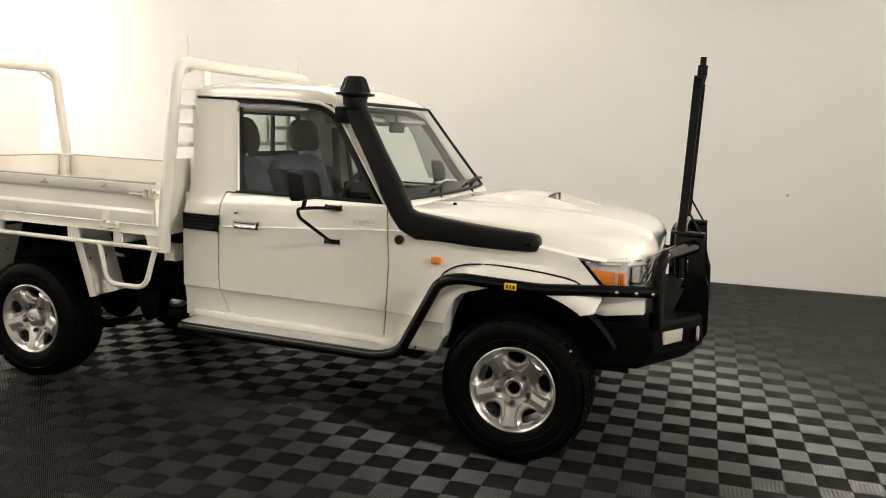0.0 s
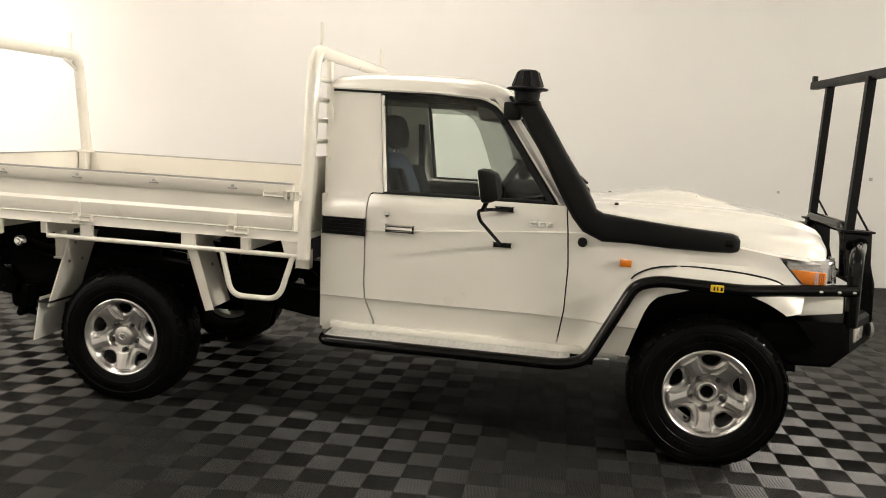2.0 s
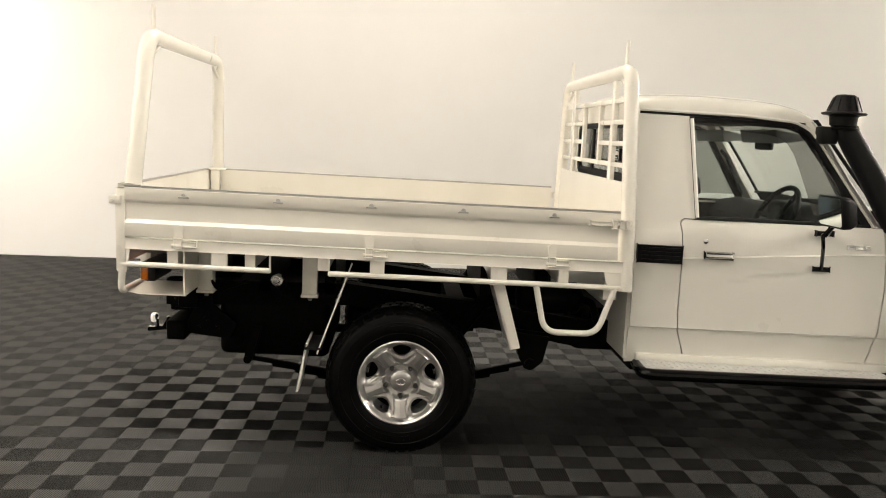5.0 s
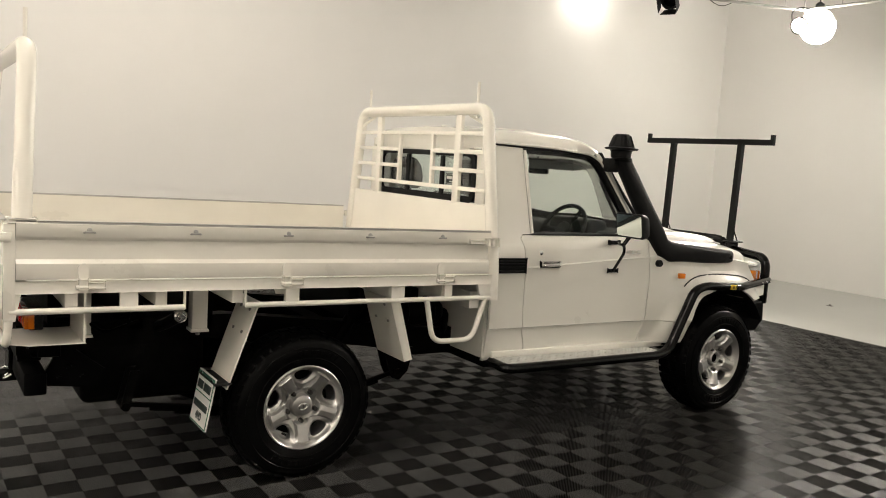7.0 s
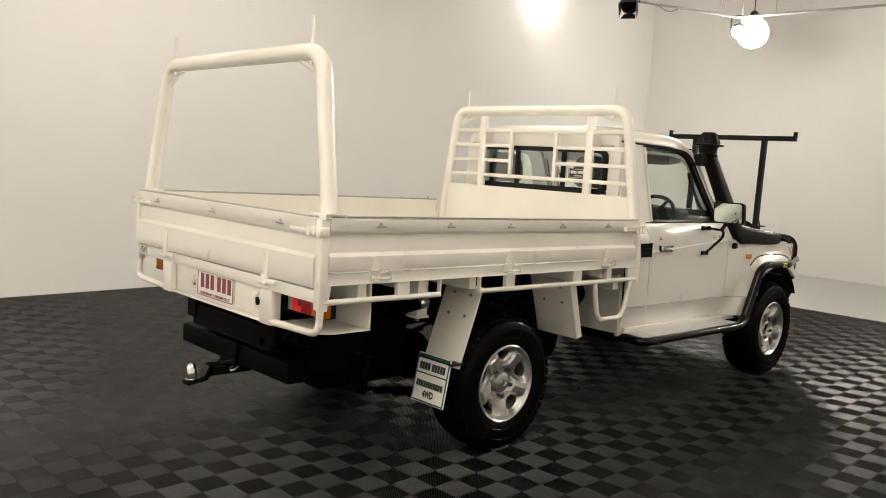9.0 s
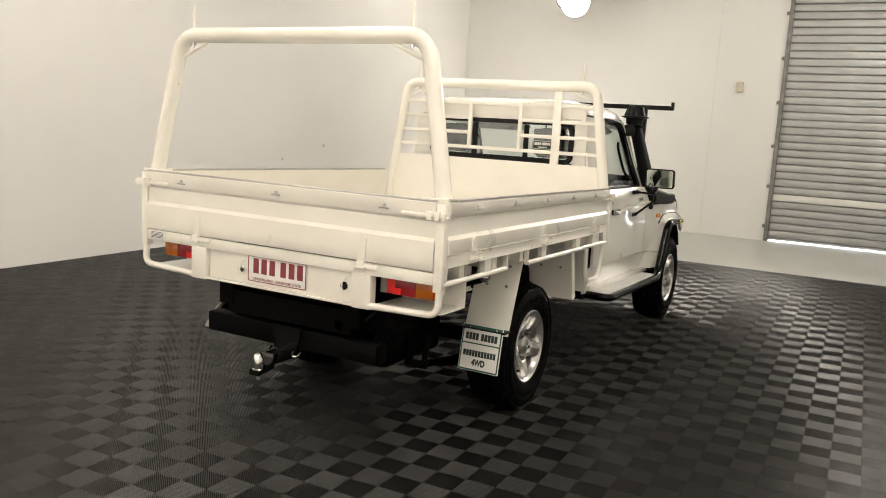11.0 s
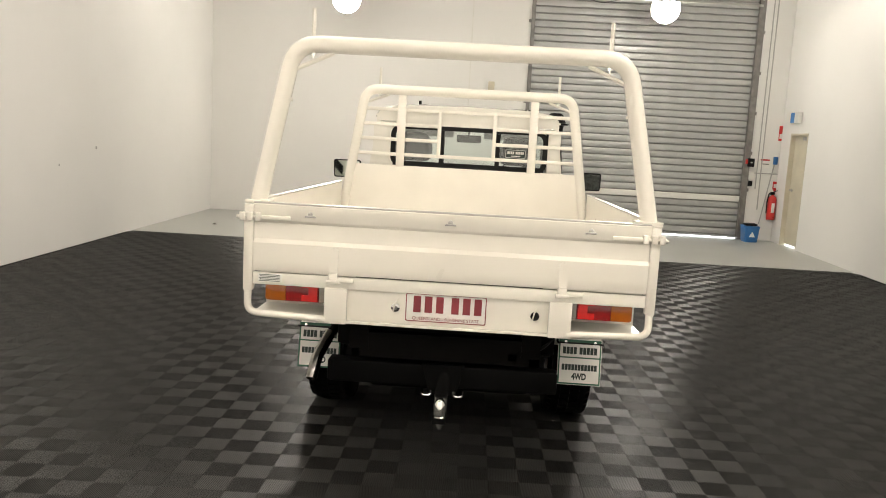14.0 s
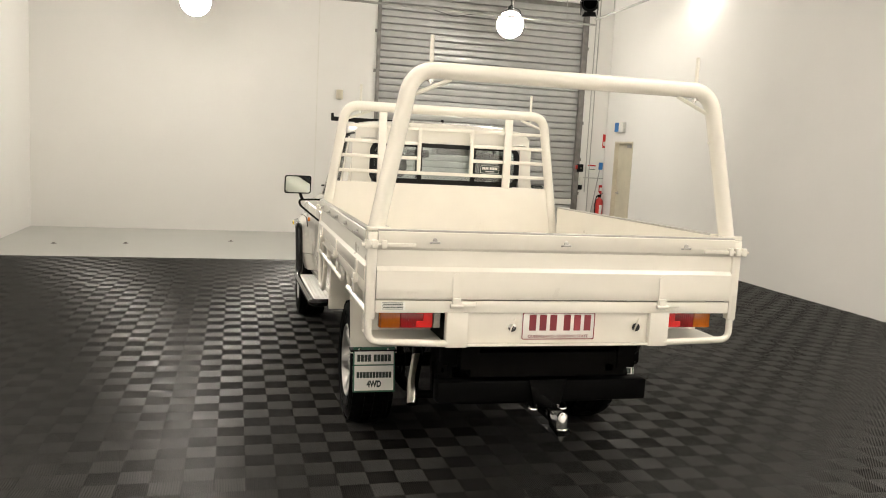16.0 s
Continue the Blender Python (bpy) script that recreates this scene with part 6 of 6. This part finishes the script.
slab = setting("floor", box(bmesh.new(), WEST - T, EAST + T, SOUTH - 0.8, NORTH + T, -0.25, -0.014), CONCRETE, "pale grey sealed concrete floor with scuffs", "floor")
setting("wall_north", box(bmesh.new(), WEST - T, EAST + T, NORTH, NORTH + T, -0.014, TOP), WALL, "plain white painted studio wall", "wall")
setting("wall_west", box(bmesh.new(), WEST - T, WEST, SOUTH, NORTH, -0.014, TOP), WALL, "plain white painted studio wall", "wall")
DY0, DY1, DTOP = -5.32, -1.10, 4.80          # roller door opening
bm = bmesh.new()
box(bm, EAST, EAST + T, DY1, NORTH, -0.014, TOP)
box(bm, EAST, EAST + T, SOUTH - 0.7, DY0, -0.014, TOP)
box(bm, EAST, EAST + T, DY0, DY1, DTOP, TOP)
setting("wall_east", bm, WALL, "white painted panel wall with a wide roller door", "wall")
SX0, SX1, STOP = 9.45, 10.27, 2.05          # side door opening
bm = bmesh.new()
box(bm, WEST - 0.6, SX0, SOUTH - T, SOUTH, -0.014, TOP)
box(bm, SX1, EAST - 0.01, SOUTH - T, SOUTH, -0.014, TOP)
box(bm, SX0, SX1, SOUTH - T, SOUTH, STOP, TOP)
setting("wall_south", on_south(bm), WALL, "white painted wall with a cream side door", "wall")
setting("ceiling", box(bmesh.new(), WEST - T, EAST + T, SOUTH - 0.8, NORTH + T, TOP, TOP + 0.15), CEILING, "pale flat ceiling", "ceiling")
# panel joints of the end wall
bm = bmesh.new()
box(bm, EAST - 0.004, EAST - 0.001, 0.045, 0.070, 0.0, TOP)
box(bm, EAST - 0.004, EAST - 0.001, -5.63, -5.61, 2.5, TOP)
setting("wall_joint", bm, PVC, "grey sealed joint between wall panels", "joint")
# roller door
door_1 = setting("door_1", box(bmesh.new(), EAST + 0.10, EAST + 0.12, DY0, DY1, 0.02, DTOP), GUIDE, "closed galvanised steel roller door", "roller door")
PITCH = 0.1295
n = int((DTOP - 0.05) / PITCH)
prof = [(0.0, 0.004), (0.003, 0.018), (0.008, 0.031), (0.018, 0.036), (0.063, 0.040), (0.106, 0.037), (0.117, 0.032), (0.123, 0.018), (0.1260, 0.004)]
bm = bmesh.new()
loft(bm, [[(-d, y, z) for z, d in prof] + [(0.004, y, prof[-1][0]), (0.004, y, 0.0)] for y in (0.0, DY1 - DY0 - 0.02)])
bmesh.ops.recalc_face_normals(bm, faces=bm.faces)
slat_me = bpy.data.meshes.new("slat")
bm.to_mesh(slat_me), bm.free()
slat_me.materials.append(GALV)
for k in range(n):
    if k == 5:
        continue
    ob = new("slat", slat_me)
    ob.parent = door_1
    ob.matrix_basis = ROOM @ Matrix.Translation((EAST + 0.092, DY0 + 0.01, 0.055 + PITCH * k))
bm = box(bmesh.new(), EAST + 0.035, EAST + 0.095, DY0 + 0.01, DY1 - 0.01, 0.055 + PITCH * 5 + 0.004, 0.055 + PITCH * 6 - 0.012, 0.012)
rp("lock_rail", bm, PVC, door_1, "smooth bright lock rail")
rp("bottom_bar", box(bmesh.new(), EAST + 0.05, EAST + 0.10, DY0 + 0.01, DY1 - 0.01, 0.012, 0.052, 0.006), GALV, door_1)
rp("day_gap", box(bmesh.new(), EAST + 0.085, EAST + 0.10, DY0 + 0.02, DY1 - 0.02, -0.012, 0.011), DAY, door_1, "strip of daylight under the door")
for y, w in ((DY0 - 0.02, 0.11), (DY1 + 0.02, 0.07)):
    guide = rp("door_guide", box(bmesh.new(), EAST - 0.035, EAST + 0.09, y - w / 2, y + w / 2, -0.013, DTOP + 0.3, 0.006), GUIDE, door_1)
    for z in (0.25, 0.95, 1.65, 2.4, 3.15, 3.9, 4.6):
        bm = bmesh.new()
        sgn = 1 if y > -3 else -1
        box(bm, EAST - 0.03, EAST - 0.005, min(y, y + sgn * 0.08), max(y, y + sgn * 0.08), z - 0.03, z + 0.03, 0.004)
        rp("guide_lug", bm, GUIDE, guide)

# side door in the south wall
door_2 = setting("door_2", on_south(box(bmesh.new(), SX0 + 0.03, SX1 - 0.03, SOUTH - 0.11, SOUTH - 0.07, 0.016, STOP - 0.03, 0.003)), DOOR_CREAM, "closed cream-painted side door", "door")
bm = bmesh.new()
box(bm, SX0, SX0 + 0.035, SOUTH - 0.13, SOUTH + 0.008, -0.013, STOP)
box(bm, SX1 - 0.035, SX1, SOUTH - 0.13, SOUTH + 0.008, -0.013, STOP)
box(bm, SX0, SX1, SOUTH - 0.13, SOUTH + 0.008, STOP - 0.035, STOP)
rp("door_frame", on_south(bm), DOOR_CREAM, door_2)
bm = bmesh.new()
lathe(bm, [(0, 0), (0.03, 0), (0.03, 0.008), (0.012, 0.012), (0.012, 0.05), (0, 0.05)], (SX1 - 0.13, SOUTH - 0.07, 1.02), "y", 16)
tube(bm, [(SX1 - 0.13, SOUTH - 0.03, 1.02), (SX1 - 0.26, SOUTH - 0.03, 1.02)], 0.010, 8)
rp("door_lever", on_south(bm), STEEL, door_2, "steel lever handle")
rp("door_closer", on_south(box(bmesh.new(), SX0 + 0.06, SX0 + 0.30, SOUTH - 0.07, SOUTH - 0.02, STOP - 0.12, STOP - 0.06, 0.006)), STEEL, door_2)
rp("door_gap", on_south(box(bmesh.new(), SX0 + 0.04, SX1 - 0.04, SOUTH - 0.11, SOUTH - 0.09, -0.012, 0.014)), DAY, door_2, "strip of daylight under the door")

# conduits and switch gear beside the roller door
def thing(name, label, category, x, y, z, parts, group=""):
    ob = empty(name, label, category, group)
    ob.matrix_basis = Matrix.Translation(ROOM @ Vector((x, y, z)))
    for nm, bm, mat, lab in parts:
        bm.transform(Matrix.Translation((x, y, z)))
        p = rp(nm, bm, mat, ob, lab, smooth=True)
        p.matrix_parent_inverse = ob.matrix_basis.inverted()
    return ob


X = EAST - 0.001
def pipe(pts, r=0.010):
    bm = bmesh.new()
    tube(bm, pts, r, 10, bend=0.04)
    return bm


thing("conduit", "thin grey wall conduit", "conduit", X, -5.623, 0.582, [("pipe", pipe([(-0.015, 0, 0.0), (-0.015, 0, 4.6)]), GREY_PIPE, "")], "conduits")
thing("conduit", "thin grey wall conduit", "conduit", X, -5.547, 0.582, [("pipe", pipe([(-0.015, 0, 0.4), (-0.015, 0, 4.6)]), GREY_PIPE, "")], "conduits")
thing("conduit", "grey conduit that bends along the wall", "conduit", X, -5.987, 1.28, [("pipe", pipe([(-0.015, 0.50, 0.0), (-0.015, 0, 0.0), (-0.015, 0, 4.0)]), GREY_PIPE, "")], "conduits")
thing("door_switch", "dark motor switch with a red button", "switch", X, -5.403, 1.465, [("box", box(bmesh.new(), -0.09, -0.001, -0.06, 0.06, -0.07, 0.09, 0.01), BLACK_PLASTIC, ""),
      ("button", box(bmesh.new(), -0.075, -0.02, 0.061, 0.10, -0.02, 0.07, 0.008), FIRE_RED, "red button"), ("indicator", box(bmesh.new(), -0.094, -0.09, -0.02, 0.02, 0.0, 0.02), CHROME, "")])
thing("switch_box", "small white switch box", "switch", X, -5.442, 1.222, [("box", box(bmesh.new(), -0.05, -0.001, -0.05, 0.05, -0.07, 0.07, 0.008), PVC, "")])
thing("door_lock_box", "small black lock box", "lock box", X, -5.432, 1.077, [("box", box(bmesh.new(), -0.06, -0.001, -0.04, 0.04, -0.05, 0.05, 0.008), BLACK_PLASTIC, "")])
thing("wall_notice", "small faded white notice with red bars", "notice", X, -5.681, 1.474, [("sheet", box(bmesh.new(), -0.004, -0.001, -0.10, 0.09, -0.09, 0.09), LABEL_WHITE, ""),
      ("bar", box(bmesh.new(), -0.0056, -0.0042, -0.09, 0.08, 0.05, 0.08), FIRE_RED, ""), ("bar", box(bmesh.new(), -0.0056, -0.0042, -0.08, 0.07, -0.02, -0.005), LABEL_DARK, "")])
thing("brush", "small broom with a blue head leaning on the wall", "broom", X, -5.776, 0.31, [("stick", pipe([(-0.04, 0.1, 0.0), (-0.04, -0.08, 1.18)], 0.011), GREY_PIPE, ""), ("brush_head", box(bmesh.new(), -0.07, -0.02, -0.13, -0.05, 1.15, 1.30, 0.012), BLUE, "")])
thing("wall_plug", "small yellowed junction box", "junction box", X, -0.365, 2.648, [("box", box(bmesh.new(), -0.05, -0.001, -0.06, 0.06, -0.09, 0.09, 0.008), DOOR_CREAM, "")])
bm = bmesh.new()
lathe(bm, [(0, 0), (0.075, 0), (0.08, 0.012), (0.08, 0.38), (0.07, 0.43), (0.03, 0.46), (0.025, 0.48), (0, 0.48)], (-0.105, 0, -0.24), "z", 24)
hose = pipe([(-0.105, 0.02, 0.27), (-0.13, 0.08, 0.26), (-0.12, 0.10, 0.10), (-0.11, 0.092, -0.12)], 0.011)
valve = bmesh.new()
box(valve, -0.13, -0.08, -0.03, 0.04, 0.235, 0.29, 0.006)
tube(valve, [(-0.105, 0.0, 0.29), (-0.105, -0.08, 0.32)], 0.008, 8)
thing("fire_extinguisher", "red fire extinguisher hung on the white wall", "extinguisher", X, -5.862, 0.65, [("cylinder", bm, FIRE_RED, "red steel cylinder"), ("valve", valve, BLACK_PLASTIC, ""), ("hose", hose, BLACK_RUBBER, ""),
      ("instruction_label", box(bmesh.new(), -0.188, -0.183, -0.03, 0.03, -0.10, 0.08, 0.002), LABEL_WHITE, "")])
thing("extinguisher_sign", "small red extinguisher sign on the wall", "sign", X, -5.929, 1.038, [("sheet", prism(bmesh.new(), [(-0.05, 0.10), (0.05, 0.10), (0.05, -0.04), (0, -0.11), (-0.05, -0.04)], "x", -0.005, -0.001), FIRE_RED, ""), ("mark", box(bmesh.new(), -0.007, -0.0052, -0.03, 0.03, -0.02, 0.05), LABEL_WHITE, "")], "wall signs")
thing("wall_sign", "narrow red and white safety sign", "sign", X, -5.939, 2.056, [("sheet", box(bmesh.new(), -0.005, -0.001, -0.05, 0.05, -0.14, 0.14), FIRE_RED, ""), ("mark", box(bmesh.new(), -0.007, -0.0052, -0.035, 0.035, -0.10, -0.01), LABEL_WHITE, "")], "wall signs")
thing("exit_light", "blue and white box sign above the side door", "sign", 9.99, south_line(9.99) + 0.012, 2.33, [("sign_box", box(bmesh.new(), -0.17, 0.17, 0.0, 0.07, -0.10, 0.10, 0.01), PVC, ""), ("blue_face", box(bmesh.new(), 0.0, 0.168, 0.0705, 0.073, -0.09, 0.09), BLUE, "")])
bm = bmesh.new()
loft(bm, [[(-0.30 + a, b, z) for a, b in rounded(w, w * 0.9, 0.03, 3)] for z, w in ((0, 0.25), (0.02, 0.265), (0.28, 0.31), (0.295, 0.32), (0.305, 0.32))])
tri = prism(bmesh.new(), [(-0.055, 0.10), (0.055, 0.10), (0.0, 0.20)], "x", -0.462, -0.440)
thing("mop_bucket", "blue plastic bucket on the concrete beside the roller door", "bucket", X, -5.432, -0.014, [("body", bm, BLUE, ""), ("warning_mark", tri, LABEL_WHITE, "white triangle mark"),
      ("wringer", box(bmesh.new(), -0.40, -0.20, -0.11, 0.11, 0.306, 0.35, 0.02), BLACK_PLASTIC, "")])

# cut-off anchor bolts in the bare concrete
for x, y in ((8.30, 4.29), (8.50, 3.29), (9.06, 1.70)):
    bm = bmesh.new()
    lathe(bm, [(0.0, 0.0), (0.045, 0.0), (0.045, 0.004), (0.02, 0.006), (0.018, 0.02), (0.0, 0.02)], (0, 0, 0), "z", 12)
    ob = part("floor_anchor", bm, GUIDE, None, "", rake=False)
    ob.location = (x, y, -0.0135)
    tagged(ob, "small dark cut-off anchor bolt in the concrete", "bolt", "floor anchors")
# patched screw holes in the walls
for x, y, z, w in ((5.9, NORTH - 0.003, 1.25, 0.02), (4.9, NORTH - 0.003, 1.05, 0.014)):
    bm = box(bmesh.new(), -w, w, 0.0, 0.0025, -w, w)
    thing("wall_plug_hole", "small dark plugged hole in the white wall", "mark", x, y, z, [("plug", bm, GREY_PIPE, "")], "wall marks")

# lighting rails and flood lamps
def rail(a, b):
    ob = empty("light_rail", "thin grey steel lighting rail hung from the ceiling", "rail", "lighting rails")
    bm = bmesh.new()
    tube(bm, [a, b], 0.02, 10)
    rp("rail_tube", bm, GREY_PIPE, ob, smooth=True)
    for t in (0.08, 0.5, 0.92):
        p = Vector(a).lerp(Vector(b), t)
        bm = bmesh.new()
        tube(bm, [p, (p.x, p.y, TOP)], 0.006, 6)
        rp("hanger", bm, GREY_PIPE, ob, smooth=True)
    bm = bmesh.new()
    p = Vector(a).lerp(Vector(b), 0.3)
    q = Vector(a).lerp(Vector(b), 0.45)
    tube(bm, [p + Vector((0, 0, 0.02)), (p + q) / 2 - Vector((0, 0, 0.10)), q + Vector((0, 0, 0.02))], 0.005, 6, bend=0.1)
    rp("cable", bm, BLACK_RUBBER, ob, smooth=True)
    return ob


ZR = 4.11
rail((9.15, -4.8, ZR), (8.95, 2.4, ZR))
rail((8.95, 2.4, ZR), (6.9, 4.55, ZR + 0.3))
rail((9.15, -4.8, ZR + 0.1), (0.5, -5.1, ZR + 0.4))
rail((7.0, 4.5, ZR + 0.5), (0.0, 4.5, ZR + 0.5))
# unseen rail, added for the west fill lamps
rail((-4.8, -3.8, ZR + 0.62), (-4.8, 3.6, ZR + 0.62))


def flood(eye, target, dark=False):
    """A studio flood: housing, lens, yoke and barn doors, looking from its lens to the target."""
    ob = empty("studio_lamp", "black studio lamp with barn doors on a rail" if dark else "bright studio flood lamp on a ceiling rail, some of them added fill", "lamp", "studio lamps")
    m = ROOM @ look(eye, target)
    def add(name, bm, mat, label=""):
        bm.transform(m)
        p = part(name, bm, mat, ob, label, True, rake=False)
    bm = bmesh.new()
    lathe(bm, [(0, 0.28), (0.05, 0.27), (0.085, 0.22), (0.10, 0.10), (0.125, 0.02), (0.128, 0.012), (0.11, 0.012), (0.10, 0.06), (0, 0.06)], (0, 0, 0), "z", 20)
    add("housing", bm, BLACK_PLASTIC)
    bm = bmesh.new()
    lathe(bm, [(0, 0.0585), (0.098, 0.0585), (0.098, 0.052), (0, 0.050)], (0, 0, 0), "z", 20)
    add("lens", bm, BLACK_GLOSS if dark else LENS_GLOW)
    bm = bmesh.new()
    tube(bm, [(-0.135, 0, 0.12), (-0.135, 0.18, 0.12), (0, 0.24, 0.12), (0.135, 0.18, 0.12), (0.135, 0, 0.12)], 0.008, 6, bend=0.05)
    add("yoke", bm, BLACK_PLASTIC)
    bm = bmesh.new()
    p = m @ Vector((0, 0, 0.15))
    tube(bm, [p, (p.x, p.y, TOP)], 0.010, 8)
    part("drop_rod", bm, GREY_PIPE, ob, "", True, rake=False)
    if dark:
        for a in range(4):
            bm = prism(bmesh.new(), [(-0.08, 0.02), (0.08, 0.02), (0.11, -0.13), (-0.11, -0.13)], "y", 0.126, 0.130)
            bm.transform(Matrix.Rotation(radians(90 * a), 4, "Z"))
            add("barn_door", bm, BLACK_PLASTIC)
    return ob


for eye, target, watts, size, spread in FLOODS_AND_FILLS:
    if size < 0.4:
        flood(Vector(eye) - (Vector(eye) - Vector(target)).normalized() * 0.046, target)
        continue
    # broad overhead fill, added out of view: a shallow round tray with a white cloth stretched over it
    ob = empty("softbox", "broad round white fill lamp, added out of view, on drop rods", "lamp", "softboxes")
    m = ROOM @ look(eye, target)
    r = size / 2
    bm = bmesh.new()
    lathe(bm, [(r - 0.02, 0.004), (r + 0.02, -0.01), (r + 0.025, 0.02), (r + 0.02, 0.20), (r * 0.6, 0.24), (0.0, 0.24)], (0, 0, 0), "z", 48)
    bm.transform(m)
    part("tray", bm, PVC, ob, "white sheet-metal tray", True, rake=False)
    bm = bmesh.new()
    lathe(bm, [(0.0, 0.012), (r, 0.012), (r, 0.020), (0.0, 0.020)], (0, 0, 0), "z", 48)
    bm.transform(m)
    part("diffuser", bm, LENS_GLOW, ob, "glowing white cloth face of the added fill lamp", True, rake=False)
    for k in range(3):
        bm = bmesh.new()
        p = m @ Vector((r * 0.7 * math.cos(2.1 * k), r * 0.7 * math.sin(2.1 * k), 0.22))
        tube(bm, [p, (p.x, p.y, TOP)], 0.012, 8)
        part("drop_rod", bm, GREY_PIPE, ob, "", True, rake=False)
for eye in GLOBES:
    # the globe's radius takes in the glare round the lamp
    ob = empty("globe_lamp", "bright lamp on a ceiling rail, its round face swollen to its glare, with a pale shell", "lamp", "globe lamps")
    ring = [(GLOBE_R * math.sin(radians(15 * k)), -GLOBE_R * math.cos(radians(15 * k))) for k in range(13)]
    for name, mat, lit in (("globe", BARE, True), ("back_shell", PVC, False)):
        bm = lathe(bmesh.new(), ring, eye, "z", 24)
        bmesh.ops.delete(bm, geom=[f for f in bm.faces if ((Vector(eye) - f.calc_center_median()).dot(Vector((0.96, 0.0, 0.28))) > -0.04) != lit], context="FACES")
        rp(name, bm, mat, ob, "glowing white lamp face" if lit else "pale metal shell", smooth=True)
    bm = bmesh.new()
    lathe(bm, [(0.0, GLOBE_R - 0.01), (0.06, GLOBE_R - 0.014), (0.06, GLOBE_R + 0.07), (0.02, GLOBE_R + 0.10), (0.0, GLOBE_R + 0.10)], eye, "z", 16)
    tube(bm, [(eye[0], eye[1], eye[2] + 0.28), (eye[0], eye[1], TOP)], 0.008, 8)
    rp("lamp_holder", bm, BLACK_PLASTIC, ob, smooth=True)
flood((7.12, 3.24, 4.04), (3.0, 1.5, 0.8), True)
flood((6.80, -3.63, 4.00), (3.0, -1.5, 0.8), True)

# ---- ribbed floor tiles ----
CELL = 0.15276
PHX, PHY = 0.0588, 0.0723       # where the grid of tiles starts
RIBS, RIB_W, RIB_H = 26, 0.56, 0.011     # ribs over a square's diagonal, how much of the pitch they fill, their height


def tile_data(flip):
    """One square of slanted flat-topped ribs over open gaps; flip mirrors the slant. Corners, faces, and which faces are flanks."""
    vs, fs, flank = [], [], []
    h = CELL / 2 - 0.0005
    step = 4 * h / RIBS
    sx = -1 if flip else 1
    for k in range(RIBS):
        c = -2 * h + (k + 0.5) * step
        base = len(vs)
        for off, z in ((-0.5, -RIB_H), (-0.5, 0.0), (0.5, 0.0), (0.5, -RIB_H)):
            w = max(-2 * h, min(2 * h, c + off * RIB_W * step))          # the line x + y = w inside the square
            x0, x1 = max(-h, w - h), min(h, w + h)
            vs += [(sx * x0, w - x0, z), (sx * x1, w - x1, z)]
        for j in range(3):
            f = (base + 2 * j, base + 2 * j + 1, base + 2 * j + 3, base + 2 * j + 2)
            fs.append(f[::-1] if flip else f)
            flank.append(int(j != 1))
    return np.array(vs), np.array(fs), np.array(flank)


def tile_mesh(name, verts, quads, flank, mat):
    me = bpy.data.meshes.new(name)
    me.vertices.add(len(verts))
    me.vertices.foreach_set("co", verts.astype(np.float32).ravel())
    me.loops.add(quads.size)
    me.loops.foreach_set("vertex_index", quads.astype(np.int32).ravel())
    me.polygons.add(len(quads))
    me.polygons.foreach_set("loop_start", np.arange(0, quads.size, 4, dtype=np.int32))
    me.materials.append(mat)
    me.materials.append(TILE_SIDE)
    me.polygons.foreach_set("material_index", flank.astype(np.int32))
    me.update(calc_edges=True)
    me.shade_flat()
    return me


carpet = tagged(rp("tile_floor", box(bmesh.new(), WEST, EDGE, SOUTH - 0.1, NORTH, -0.0138, -0.0118), BASE), "charcoal ribbed interlocking floor tiles in a chequer weave", "floor tiles", kind="structure")
shapes = [tile_data(0), tile_data(1)]
tiles = [tile_mesh("tile", *shapes[f], TILES[f]) for f in (0, 1)]
i0, i1 = int((WEST - PHX) / CELL), int((EDGE - PHX) / CELL + 0.5)
j0, j1 = int((SOUTH - 0.1 - PHY) / CELL), int((NORTH - PHY) / CELL)
singles, turn = 0, np.array(ROOM.to_3x3())
rest = [([], [], []), ([], [], [])]
for i in range(i0, i1):
    for j in range(j0, j1):
        x, y = PHX + (i + 0.5) * CELL, PHY + (j + 0.5) * CELL
        if y < south_line(x) - 0.12:
            continue
        odd = 1 - (i + j) % 2
        near = (1.35 < x < 3.75 and -2.75 < y < -1.28) or (-3.1 < x < -2.0 and -0.25 < y < 0.95) or (-2.6 < x < -1.7 and -2.1 < y < -1.2)
        if near and singles < 300:
            ob = new("tile", tiles[odd])
            ob.parent = carpet
            ob.matrix_basis = ROOM @ Matrix.Translation((x, y, 0))
            singles += 1
        else:
            vs, fs, flank = shapes[odd]
            verts, quads, lines = rest[odd]
            quads.append(fs + len(vs) * len(verts))
            verts.append((vs + (x, y, 0)) @ turn.T)
            lines.append(flank)
for odd, (verts, quads, lines) in enumerate(rest):
    field = new("tile_field", tile_mesh("tile_field", np.concatenate(verts), np.concatenate(quads), np.concatenate(lines), TILES[odd]))
    field.parent = carpet
    tagged(field, "charcoal ribbed floor tiles farther off", kind="stuff")
